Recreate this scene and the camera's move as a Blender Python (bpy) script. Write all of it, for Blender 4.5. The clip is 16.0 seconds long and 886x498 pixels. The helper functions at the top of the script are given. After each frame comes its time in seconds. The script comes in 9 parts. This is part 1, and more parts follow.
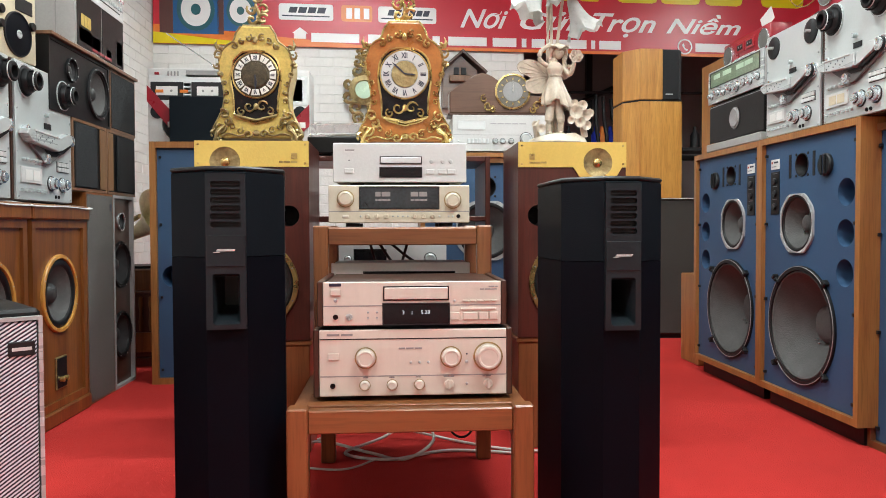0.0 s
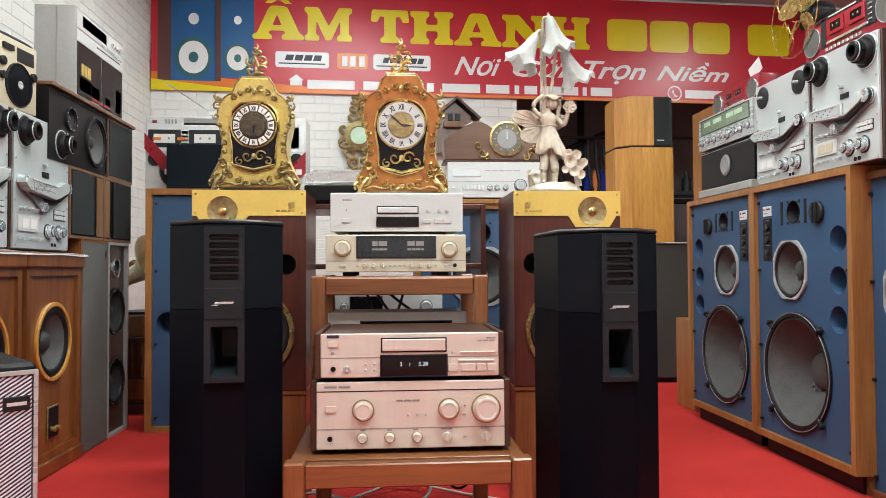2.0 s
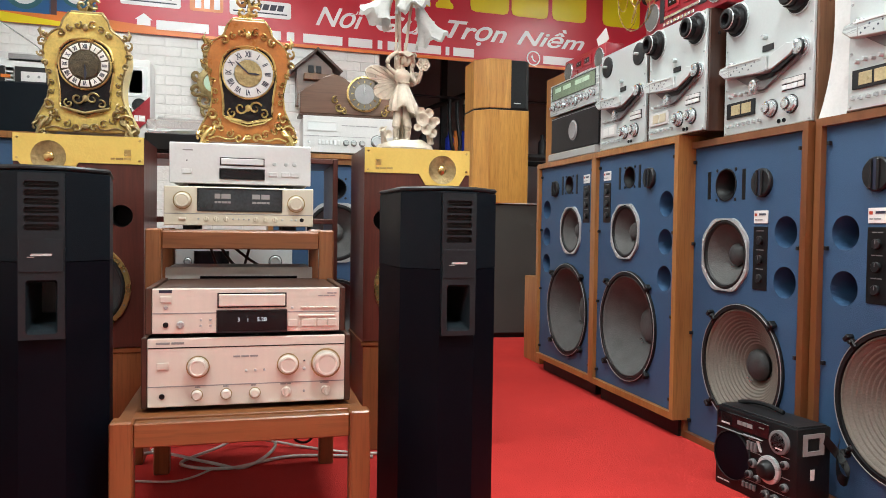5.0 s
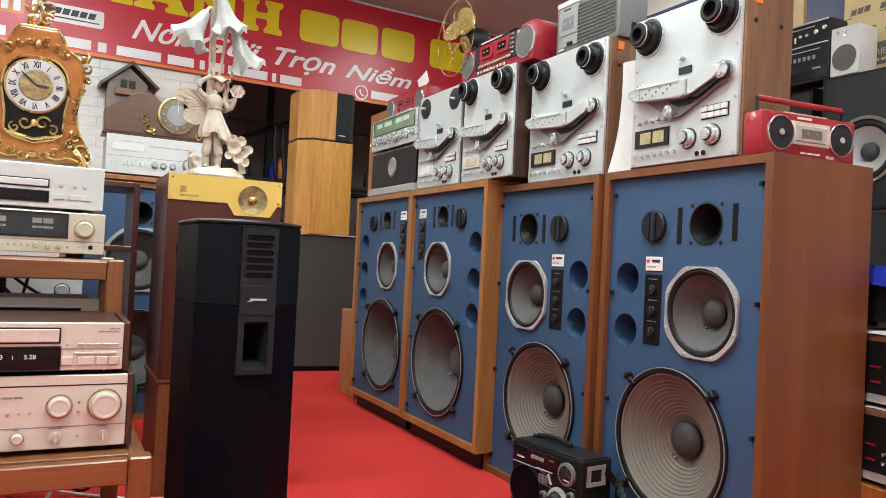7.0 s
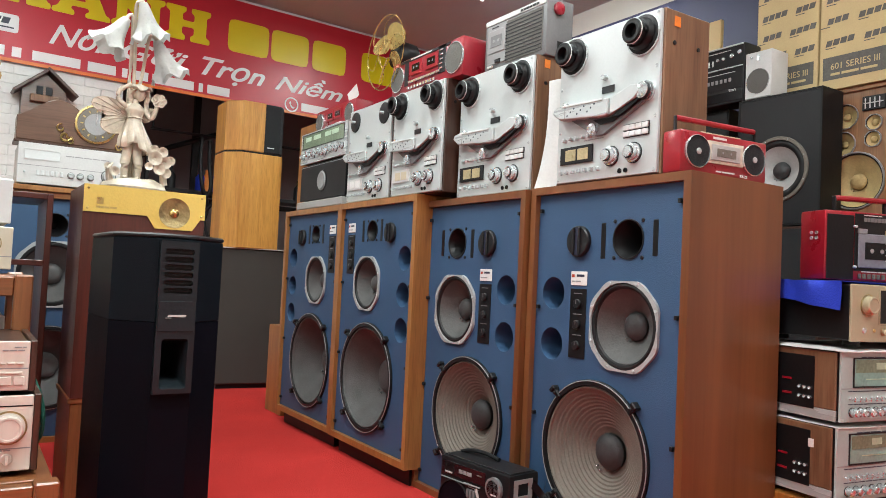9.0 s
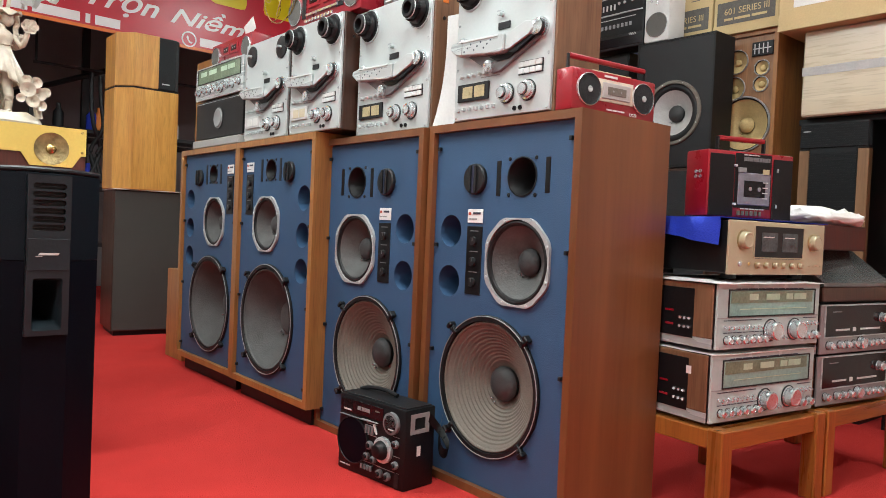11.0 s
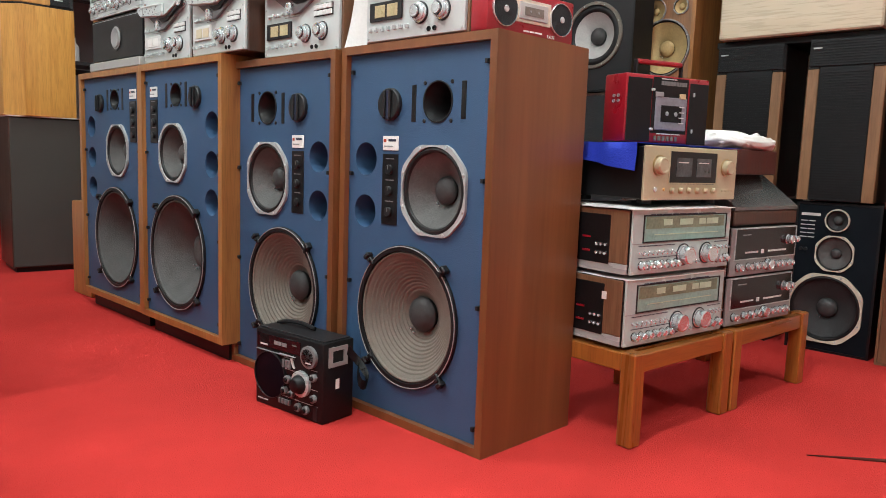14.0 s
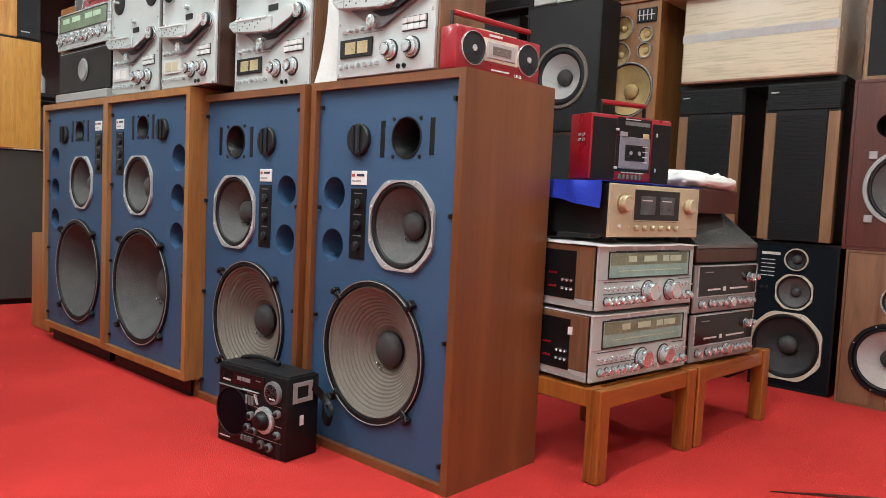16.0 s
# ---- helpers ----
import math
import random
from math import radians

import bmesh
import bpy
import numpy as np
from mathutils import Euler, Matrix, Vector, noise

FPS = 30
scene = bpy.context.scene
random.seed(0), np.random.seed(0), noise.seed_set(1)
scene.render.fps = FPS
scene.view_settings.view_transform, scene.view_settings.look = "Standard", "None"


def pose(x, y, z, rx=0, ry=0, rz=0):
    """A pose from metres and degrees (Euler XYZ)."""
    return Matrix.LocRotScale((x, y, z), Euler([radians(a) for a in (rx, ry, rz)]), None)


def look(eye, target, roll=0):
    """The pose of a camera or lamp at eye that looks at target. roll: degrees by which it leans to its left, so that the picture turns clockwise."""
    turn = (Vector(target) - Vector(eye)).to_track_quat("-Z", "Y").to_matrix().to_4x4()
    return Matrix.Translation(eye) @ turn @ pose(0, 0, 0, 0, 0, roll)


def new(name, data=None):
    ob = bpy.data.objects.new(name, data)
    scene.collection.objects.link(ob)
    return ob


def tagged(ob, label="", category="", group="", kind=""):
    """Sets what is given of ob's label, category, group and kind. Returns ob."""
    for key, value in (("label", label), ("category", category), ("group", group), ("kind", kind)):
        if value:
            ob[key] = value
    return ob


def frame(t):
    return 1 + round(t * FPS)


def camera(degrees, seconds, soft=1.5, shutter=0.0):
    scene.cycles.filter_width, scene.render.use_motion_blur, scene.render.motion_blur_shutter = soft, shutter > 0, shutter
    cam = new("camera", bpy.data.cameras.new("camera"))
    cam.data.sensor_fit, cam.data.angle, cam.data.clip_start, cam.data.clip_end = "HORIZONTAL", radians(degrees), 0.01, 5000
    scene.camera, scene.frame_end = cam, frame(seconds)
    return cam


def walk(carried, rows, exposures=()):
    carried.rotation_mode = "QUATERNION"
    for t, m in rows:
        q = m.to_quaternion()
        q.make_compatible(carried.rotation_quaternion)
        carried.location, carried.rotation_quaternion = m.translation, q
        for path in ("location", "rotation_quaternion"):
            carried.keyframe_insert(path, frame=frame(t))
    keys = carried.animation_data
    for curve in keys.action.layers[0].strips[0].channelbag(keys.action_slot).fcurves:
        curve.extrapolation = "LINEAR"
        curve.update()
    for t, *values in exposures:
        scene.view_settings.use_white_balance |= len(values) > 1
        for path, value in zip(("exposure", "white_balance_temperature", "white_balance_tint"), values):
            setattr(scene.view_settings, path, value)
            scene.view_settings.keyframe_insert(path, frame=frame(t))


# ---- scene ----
cam = camera(62.1, 16.0, soft=0.9)
PATH = [
    (0, (0.069, 0.021, 0.764), (0.201, 2.016, 0.707), -0.2),
    (0.5, (0.064, 0.015, 0.781), (0.203, 2.009, 0.75), -0.0),
    (1, (0.061, 0.017, 0.783), (0.206, 2.011, 0.789), -0.1),
    (1.5, (0.062, 0.018, 0.783), (0.208, 2.013, 0.821), -0.3),
    (2, (0.058, 0.012, 0.789), (0.209, 2.006, 0.843), -0.3),
    (2.5, (0.064, 0.015, 0.787), (0.217, 2.008, 0.85), -0.5),
    (3, (0.063, 0.017, 0.785), (0.236, 2.009, 0.835), -0.7),
    (3.2, (0.066, 0.015, 0.79), (0.248, 2.006, 0.826), -0.7),
    (5.3, (0.125, -0.007, 0.785), (0.707, 1.905, 0.72), 1.0),
    (5.5, (0.134, -0.01, 0.787), (0.766, 1.887, 0.725), 1.1),
    (6, (0.153, -0.016, 0.791), (0.912, 1.834, 0.754), 2.0),
    (6.5, (0.167, -0.016, 0.797), (1.029, 1.789, 0.798), 2.5),
    (7, (0.172, -0.02, 0.806), (1.107, 1.747, 0.843), 2.8),
    (7.5, (0.169, -0.016, 0.803), (1.165, 1.716, 0.88), 2.9),
    (8, (0.173, -0.018, 0.808), (1.209, 1.69, 0.906), 2.8),
    (8.2, (0.17, -0.012, 0.808), (1.223, 1.686, 0.908), 2.7),
    (10.3, (0.226, -0.037, 0.809), (1.412, 1.574, 0.819), 2.5),
    (10.5, (0.223, -0.037, 0.805), (1.44, 1.55, 0.796), 2.3),
    (11, (0.239, -0.044, 0.788), (1.521, 1.491, 0.735), 2.5),
    (11.5, (0.273, -0.039, 0.8), (1.596, 1.457, 0.687), 2.2),
    (12, (0.278, -0.034, 0.8), (1.639, 1.422, 0.637), 2.0),
    (12.5, (0.298, -0.029, 0.797), (1.676, 1.406, 0.597), 2.0),
    (13, (0.298, -0.024, 0.787), (1.696, 1.39, 0.568), 2.0),
    (13.5, (0.305, -0.026, 0.786), (1.711, 1.376, 0.553), 2.0),
    (14, (0.306, -0.026, 0.795), (1.724, 1.363, 0.55), 2.0),
    (14.5, (0.306, -0.029, 0.797), (1.739, 1.346, 0.555), 2.1),
    (15, (0.313, -0.03, 0.793), (1.762, 1.331, 0.574), 2.2),
    (15.5, (0.318, -0.032, 0.808), (1.78, 1.319, 0.61), 2.4),
    (16, (0.305, -0.031, 0.789), (1.786, 1.305, 0.648), 2.7),
]
walk(cam, [(t, look(eye, target, roll)) for t, eye, target, roll in PATH])

# ---------------------------------------------------------------- light
world = bpy.data.worlds.new("world")
scene.world = world
world.use_nodes = True
world.node_tree.nodes["Background"].inputs[0].default_value = (0.8, 0.85, 1.0, 1)
world.node_tree.nodes["Background"].inputs[1].default_value = 0.15
CEILING = 3.13
# most tubes are unseen, added to suit brightness; the last lifts the receiver fronts
LIGHTS = [(-0.3, 4.4, 43, 0), (3.5, 4.12, 64, 90), (0.4, 2.5, 90, 0), (0.9, 0.8, 92, 0), (-1.0, 0.1, 66, 0), (2.9, 1.3, 8, 0), (2.3, -0.8, 44, 0)]
for lx, ly, power, along in LIGHTS:
    lamp = bpy.data.lights.new("tube_light", "AREA")
    lamp.shape, lamp.size, lamp.size_y, lamp.energy, lamp.color = "RECTANGLE", 1.2, 0.16, power * 0.58, (0.90, 1.0, 0.98)
    new("tube_light", lamp).matrix_world = pose(lx, ly, CEILING - 0.115, rz=along)


# ---------------------------------------------------------------- materials
def node(nt, kind, **inputs):
    n = nt.nodes.new(kind)
    for key, value in inputs.items():
        n.inputs[key.replace("_", " ")].default_value = value
    return n


def paint(name, color, rough=0.5, metal=0.0, vary=0.15, size=6.0, bump=0.05, fine=120.0, stretch=(1, 1, 1), clear=0.0, per_piece=0.0, rough_vary=0.12, gloss=0.5):
    """A surface with stains at one scale and grain at a finer one."""
    m = bpy.data.materials.new(name)
    m.use_nodes = True
    nt = m.node_tree
    b = nt.nodes["Principled BSDF"]
    tc = nt.nodes.new("ShaderNodeTexCoord")
    mp = nt.nodes.new("ShaderNodeMapping")
    mp.inputs["Scale"].default_value = stretch
    nt.links.new(tc.outputs["Object"], mp.inputs[0])
    big = node(nt, "ShaderNodeTexNoise", Scale=size, Detail=5.0, Roughness=0.6)
    small = node(nt, "ShaderNodeTexNoise", Scale=fine, Detail=3.0)
    nt.links.new(mp.outputs[0], big.inputs["Vector"])
    nt.links.new(mp.outputs[0], small.inputs["Vector"])
    mix = nt.nodes.new("ShaderNodeMath")
    mix.operation = "MULTIPLY_ADD"
    mix.inputs[1].default_value = 0.35
    nt.links.new(small.outputs["Fac"], mix.inputs[0])
    sub = nt.nodes.new("ShaderNodeMath")
    sub.operation = "MULTIPLY"
    sub.inputs[1].default_value = 0.65
    nt.links.new(big.outputs["Fac"], sub.inputs[0])
    nt.links.new(sub.outputs[0], mix.inputs[2])
    fac = mix.outputs[0]
    if per_piece:
        info = nt.nodes.new("ShaderNodeObjectInfo")
        add = nt.nodes.new("ShaderNodeMath")
        add.operation = "MULTIPLY_ADD"
        add.inputs[1].default_value = per_piece
        nt.links.new(info.outputs["Random"], add.inputs[0])
        nt.links.new(fac, add.inputs[2])
        fac = add.outputs[0]
    ramp = nt.nodes.new("ShaderNodeValToRGB")
    lo = [max(0.0, c * (1 - vary * 1.6)) for c in color]
    hi = [min(1.0, c * (1 + vary)) for c in color]
    ramp.color_ramp.elements[0].position, ramp.color_ramp.elements[1].position = 0.3, 0.7
    ramp.color_ramp.elements[0].color, ramp.color_ramp.elements[1].color = (*lo, 1), (*hi, 1)
    nt.links.new(fac, ramp.inputs[0])
    nt.links.new(ramp.outputs[0], b.inputs["Base Color"])
    rr = nt.nodes.new("ShaderNodeMapRange")
    rr.inputs["To Min"].default_value, rr.inputs["To Max"].default_value = max(0.03, rough - rough_vary), min(1.0, rough + rough_vary)
    nt.links.new(big.outputs["Fac"], rr.inputs[0])
    nt.links.new(rr.outputs[0], b.inputs["Roughness"])
    b.inputs["Metallic"].default_value = metal
    b.inputs["Coat Weight"].default_value = clear
    b.inputs["Specular IOR Level"].default_value = gloss
    if bump:
        bp = node(nt, "ShaderNodeBump", Strength=bump, Distance=0.01)
        nt.links.new(small.outputs["Fac"], bp.inputs["Height"])
        nt.links.new(bp.outputs[0], b.inputs["Normal"])
    return m


def wood(name, light, dark, rough=0.4, along=2, scale=1.0, clear=0.1, pores=0.3):
    """Veneer with long streaks along one axis and fine pores."""
    m = bpy.data.materials.new(name)
    m.use_nodes = True
    nt = m.node_tree
    b = nt.nodes["Principled BSDF"]
    tc = nt.nodes.new("ShaderNodeTexCoord")
    mp = nt.nodes.new("ShaderNodeMapping")
    s = [14.0 * scale] * 3
    s[along] = 0.9 * scale
    mp.inputs["Scale"].default_value = s
    nt.links.new(tc.outputs["Object"], mp.inputs[0])
    info = nt.nodes.new("ShaderNodeObjectInfo")
    shift = nt.nodes.new("ShaderNodeVectorMath")
    shift.operation = "ADD"
    mul = nt.nodes.new("ShaderNodeMath")
    mul.operation = "MULTIPLY"
    mul.inputs[1].default_value = 40.0
    nt.links.new(info.outputs["Random"], mul.inputs[0])
    nt.links.new(mp.outputs[0], shift.inputs[0])
    nt.links.new(mul.outputs[0], shift.inputs[1])
    streak = node(nt, "ShaderNodeTexNoise", Scale=1.0, Detail=6.0, Roughness=0.62, Distortion=0.9)
    pore = node(nt, "ShaderNodeTexNoise", Scale=11.0, Detail=2.0)
    nt.links.new(shift.outputs[0], streak.inputs["Vector"])
    nt.links.new(shift.outputs[0], pore.inputs["Vector"])
    ramp = nt.nodes.new("ShaderNodeValToRGB")
    ramp.color_ramp.elements[0].position, ramp.color_ramp.elements[1].position = 0.33, 0.66
    ramp.color_ramp.elements[0].color, ramp.color_ramp.elements[1].color = (*dark, 1), (*light, 1)
    nt.links.new(streak.outputs["Fac"], ramp.inputs[0])
    mixc = nt.nodes.new("ShaderNodeMix")
    mixc.data_type, mixc.blend_type = "RGBA", "MULTIPLY"
    mixc.inputs[0].default_value = pores
    pr = nt.nodes.new("ShaderNodeValToRGB")
    pr.color_ramp.elements[0].position, pr.color_ramp.elements[1].position = 0.36, 0.5
    pr.color_ramp.elements[0].color = (0.45, 0.4, 0.36, 1)
    nt.links.new(pore.outputs["Fac"], pr.inputs[0])
    nt.links.new(ramp.outputs[0], mixc.inputs[6])
    nt.links.new(pr.outputs[0], mixc.inputs[7])
    nt.links.new(mixc.outputs[2], b.inputs["Base Color"])
    rr = nt.nodes.new("ShaderNodeMapRange")
    rr.inputs["To Min"].default_value, rr.inputs["To Max"].default_value = rough - 0.08, rough + 0.12
    nt.links.new(streak.outputs["Fac"], rr.inputs[0])
    nt.links.new(rr.outputs[0], b.inputs["Roughness"])
    b.inputs["Coat Weight"].default_value = clear
    b.inputs["Coat Roughness"].default_value = 0.25
    bp = node(nt, "ShaderNodeBump", Strength=0.06, Distance=0.004)
    nt.links.new(pore.outputs["Fac"], bp.inputs["Height"])
    nt.links.new(bp.outputs[0], b.inputs["Normal"])
    return m


def glow(name, color, strength, base=(0.02, 0.02, 0.02)):
    m = bpy.data.materials.new(name)
    m.use_nodes = True
    b = m.node_tree.nodes["Principled BSDF"]
    b.inputs["Base Color"].default_value = (*base, 1)
    b.inputs["Emission Color"].default_value = (*color, 1)
    b.inputs["Emission Strength"].default_value = strength
    return m


def clear_glass(name, tint=(0.95, 0.97, 0.97)):
    m = bpy.data.materials.new(name)
    m.use_nodes = True
    b = m.node_tree.nodes["Principled BSDF"]
    b.inputs["Base Color"].default_value = (*tint, 1)
    b.inputs["Transmission Weight"].default_value = 1.0
    b.inputs["Roughness"].default_value = 0.05
    b.inputs["IOR"].default_value = 1.1
    return m


def checker_cloth(name, a, b2, scale):
    """Silver woven grille: fine diagonal weave of light threads over black."""
    m = bpy.data.materials.new(name)
    m.use_nodes = True
    nt = m.node_tree
    b = nt.nodes["Principled BSDF"]
    tc = nt.nodes.new("ShaderNodeTexCoord")
    mp = nt.nodes.new("ShaderNodeMapping")
    mp.inputs["Rotation"].default_value = (0, radians(32), 0)
    nt.links.new(tc.outputs["Object"], mp.inputs[0])
    w = node(nt, "ShaderNodeTexWave", Scale=scale, Distortion=0.6, Detail=1.0)
    w.bands_direction = "Z"
    nt.links.new(mp.outputs[0], w.inputs["Vector"])
    ramp = nt.nodes.new("ShaderNodeValToRGB")
    ramp.color_ramp.elements[0].position, ramp.color_ramp.elements[1].position = 0.35, 0.6
    ramp.color_ramp.elements[0].color, ramp.color_ramp.elements[1].color = (*a, 1), (*b2, 1)
    nt.links.new(w.outputs["Fac"], ramp.inputs[0])
    nt.links.new(ramp.outputs[0], b.inputs["Base Color"])
    b.inputs["Roughness"].default_value = 0.4
    bp = node(nt, "ShaderNodeBump", Strength=0.4, Distance=0.003)
    nt.links.new(w.outputs["Fac"], bp.inputs["Height"])
    nt.links.new(bp.outputs[0], b.inputs["Normal"])
    return m


CARPET = paint("red_carpet", (0.54, 0.036, 0.031), 0.95, vary=0.14, size=1.6, bump=0.5, fine=260, rough_vary=0.03, gloss=0.15)
BRICK = paint("white_foam_brick", (0.74, 0.745, 0.72), 0.55, vary=0.04, size=9, bump=0.35, fine=45, per_piece=0.12)
PLASTER = paint("cream_plaster", (0.62, 0.58, 0.52), 0.8, vary=0.06, size=2)
CEIL = paint("ceiling_paint", (0.50, 0.485, 0.475), 0.8, vary=0.06, size=1.5)
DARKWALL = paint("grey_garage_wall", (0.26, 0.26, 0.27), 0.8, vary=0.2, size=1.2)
BLUE = paint("blue_baffle_paint", (0.027, 0.074, 0.155), 0.62, vary=0.09, size=5, bump=0.12, fine=320)
WALNUT = wood("walnut_veneer", (0.205, 0.076, 0.025), (0.128, 0.043, 0.014), 0.4, scale=0.38, clear=0.2, pores=0.12)
TEAK = wood("teak_veneer", (0.37, 0.165, 0.046), (0.24, 0.09, 0.022), 0.4)
OAK = wood("golden_oak_veneer", (0.66, 0.345, 0.075), (0.46, 0.20, 0.036), 0.38, scale=1.2, clear=0.25)
TABLEWOOD = wood("red_brown_table_wood", (0.37, 0.128, 0.024), (0.24, 0.074, 0.013), 0.28, clear=0.35)
TABLEBEAM = wood("red_brown_beam_wood", (0.37, 0.128, 0.024), (0.24, 0.074, 0.013), 0.28, along=0, clear=0.35)
RACKWOOD = wood("brown_rack_wood", (0.27, 0.10, 0.036), (0.18, 0.058, 0.019), 0.32, clear=0.25)
RACKBEAM = wood("brown_rack_beam", (0.27, 0.10, 0.036), (0.18, 0.058, 0.019), 0.32, along=0, clear=0.25)
MAHOGANY = wood("dark_mahogany", (0.10, 0.020, 0.012), (0.055, 0.011, 0.007), 0.36, clear=0.2)
DARKWOOD = wood("dark_rosewood", (0.07, 0.03, 0.017), (0.035, 0.013, 0.008), 0.35, clear=0.2)
BROWNCAB = wood("brown_cabinet_wood", (0.26, 0.092, 0.021), (0.125, 0.038, 0.009), 0.3, clear=0.35)
STRIPWOOD = wood("pale_walnut_strip", (0.235, 0.125, 0.058), (0.155, 0.074, 0.031), 0.45)
SIDEWOOD = wood("deck_side_walnut", (0.22, 0.115, 0.06), (0.13, 0.06, 0.03), 0.45)
BLACK = paint("black_paint", (0.006, 0.006, 0.007), 0.45, vary=0.25, size=4, bump=0.05, gloss=0.3)
SATIN = paint("satin_black_vinyl", (0.0050, 0.0085, 0.0125), 0.5, vary=0.2, size=3, bump=0.10, fine=420, gloss=0.10)
LOWERBLACK = paint("black_fine_grille", (0.0020, 0.0029, 0.0062), 0.5, vary=0.25, size=3, bump=0.05, fine=500, gloss=0.08)
TOWERPANEL = paint("dark_slate_plastic", (0.0125, 0.0175, 0.0215), 0.30, vary=0.12, size=6, gloss=0.3)
CHARCOAL = paint("charcoal_plastic", (0.012, 0.0125, 0.014), 0.45, vary=0.15, size=6, gloss=0.35)
GREYCLOTH = paint("grey_grille_cloth", (0.12, 0.115, 0.105), 0.95, vary=0.12, size=4, bump=0.5, fine=420)
DARKCLOTH = paint("dark_grille_cloth", (0.014, 0.0165, 0.0185), 0.95, vary=0.15, size=4, bump=0.5, fine=420)
CONE_GREY = paint("grey_paper_cone", (0.083, 0.082, 0.081), 0.8, vary=0.2, size=14, bump=0.2, fine=180)
CONE_TAN = paint("tan_paper_cone", (0.155, 0.138, 0.115), 0.8, vary=0.15, size=10, bump=0.2, fine=180)
CONE_DARK = paint("dark_paper_cone", (0.024, 0.024, 0.026), 0.75, vary=0.25, size=12, bump=0.2, fine=180)
CONE_BUFF = paint("buff_paper_cone", (0.5, 0.36, 0.16), 0.7, vary=0.15, size=10, bump=0.15)
CONE_WHITE = paint("pale_grey_cone", (0.42, 0.41, 0.40), 0.7, vary=0.12, size=10, bump=0.15)
RUBBER = paint("black_rubber", (0.007, 0.007, 0.008), 0.5, vary=0.2, size=20, bump=0.1, gloss=0.35)
BUFFWOOD = wood("warm_brown_baffle", (0.30, 0.15, 0.07), (0.21, 0.10, 0.045), 0.45)
CAP = paint("dust_cap_grey", (0.04, 0.04, 0.041), 0.6, vary=0.2, size=20, bump=0.1)
CAST = paint("cast_white_frame", (0.34, 0.35, 0.35), 0.45, vary=0.1, size=14, bump=0.1)
STEEL = paint("brushed_aluminium", (0.50, 0.545, 0.545), 0.28, metal=0.3, vary=0.05, size=3, bump=0.04, stretch=(1, 1, 14))
SILVER = paint("silver_face_paint", (0.64, 0.665, 0.66), 0.38, metal=0.12, vary=0.05, size=4, bump=0.03)
CHROME = paint("polished_chrome", (0.70, 0.75, 0.77), 0.14, metal=0.75, vary=0.05, size=20, bump=0.0, rough_vary=0.05)
CHAMPAGNE = paint("champagne_aluminium", (0.66, 0.615, 0.54), 0.36, metal=0.1, vary=0.04, size=3, bump=0.03, stretch=(14, 1, 1))
PALEGOLD = paint("pale_gold_aluminium", (0.60, 0.56, 0.45), 0.36, metal=0.1, vary=0.04, size=3, bump=0.03)
GOLDAMP = paint("bronze_gold_aluminium", (0.53, 0.47, 0.32), 0.26, metal=0.3, vary=0.05, size=3, bump=0.03)
GOLDPANEL = paint("gold_baffle_paint", (0.74, 0.54, 0.13), 0.38, metal=0.15, vary=0.06, size=4, bump=0.05)
BRASS = paint("polished_brass", (0.58, 0.42, 0.16), 0.28, metal=0.85, vary=0.2, size=18, bump=0.1, fine=60)
AGEDBRASS = paint("aged_brass", (0.36, 0.275, 0.125), 0.42, metal=0.6, vary=0.35, size=25, bump=0.3, fine=70)
PALEBRASS = paint("pale_tarnished_brass", (0.55, 0.50, 0.32), 0.35, metal=0.5, vary=0.25, size=14, bump=0.15)
YELLOWSHELL = paint("yellow_lacquer_shell", (0.60, 0.45, 0.11), 0.35, vary=0.2, size=30, bump=0.05, clear=0.4)
ORANGESHELL = paint("orange_tortoise_lacquer", (0.42, 0.15, 0.03), 0.3, vary=0.25, size=22, bump=0.03, clear=0.5)
ENAMEL = paint("white_enamel", (0.8, 0.79, 0.74), 0.3, vary=0.04, size=10, bump=0.0)
INK = paint("blue_black_ink", (0.02, 0.025, 0.05), 0.5, vary=0.1)
PORCELAIN = paint("ivory_porcelain", (0.62, 0.55, 0.44), 0.4, vary=0.22, size=14, bump=0.15, fine=60, clear=0.3)
WHITEGLASS = paint("frosted_white_glass", (0.66, 0.67, 0.65), 0.3, vary=0.06, size=20, bump=0.2, fine=80, clear=0.4)
REDPLASTIC = paint("red_plastic", (0.28, 0.009, 0.020), 0.3, vary=0.12, size=8, bump=0.03, clear=0.3)
DARKRED = paint("crimson_plastic", (0.30, 0.008, 0.018), 0.3, vary=0.12, size=8, bump=0.03, clear=0.3)
RECEIVERFACE = paint("receiver_silver", (0.46, 0.565, 0.55), 0.26, metal=0.12, vary=0.06, size=5, bump=0.02)
DARKBRONZE = paint("dark_bronze", (0.075, 0.055, 0.028), 0.4, metal=0.4, vary=0.5, size=60, bump=0.3, fine=200)
DECKFACE = paint("satin_deck_aluminium", (0.50, 0.535, 0.535), 0.34, metal=0.2, vary=0.05, size=4, bump=0.03)
PALEDOOR = paint("pale_mauve_plastic", (0.20, 0.20, 0.23), 0.35, vary=0.2, size=14, bump=0.03)
DARKGREY = paint("dark_grey_plastic", (0.15, 0.152, 0.155), 0.5, vary=0.12, size=6)
PRINTGREY = paint("dark_grey_print", (0.10, 0.095, 0.085), 0.7, vary=0.2, size=30)
GREYPLASTIC = paint("grey_plastic", (0.26, 0.26, 0.26), 0.5, vary=0.1, size=6)
BOOMGREY = paint("warm_grey_plastic", (0.34, 0.34, 0.33), 0.5, vary=0.08, size=5, bump=0.04)
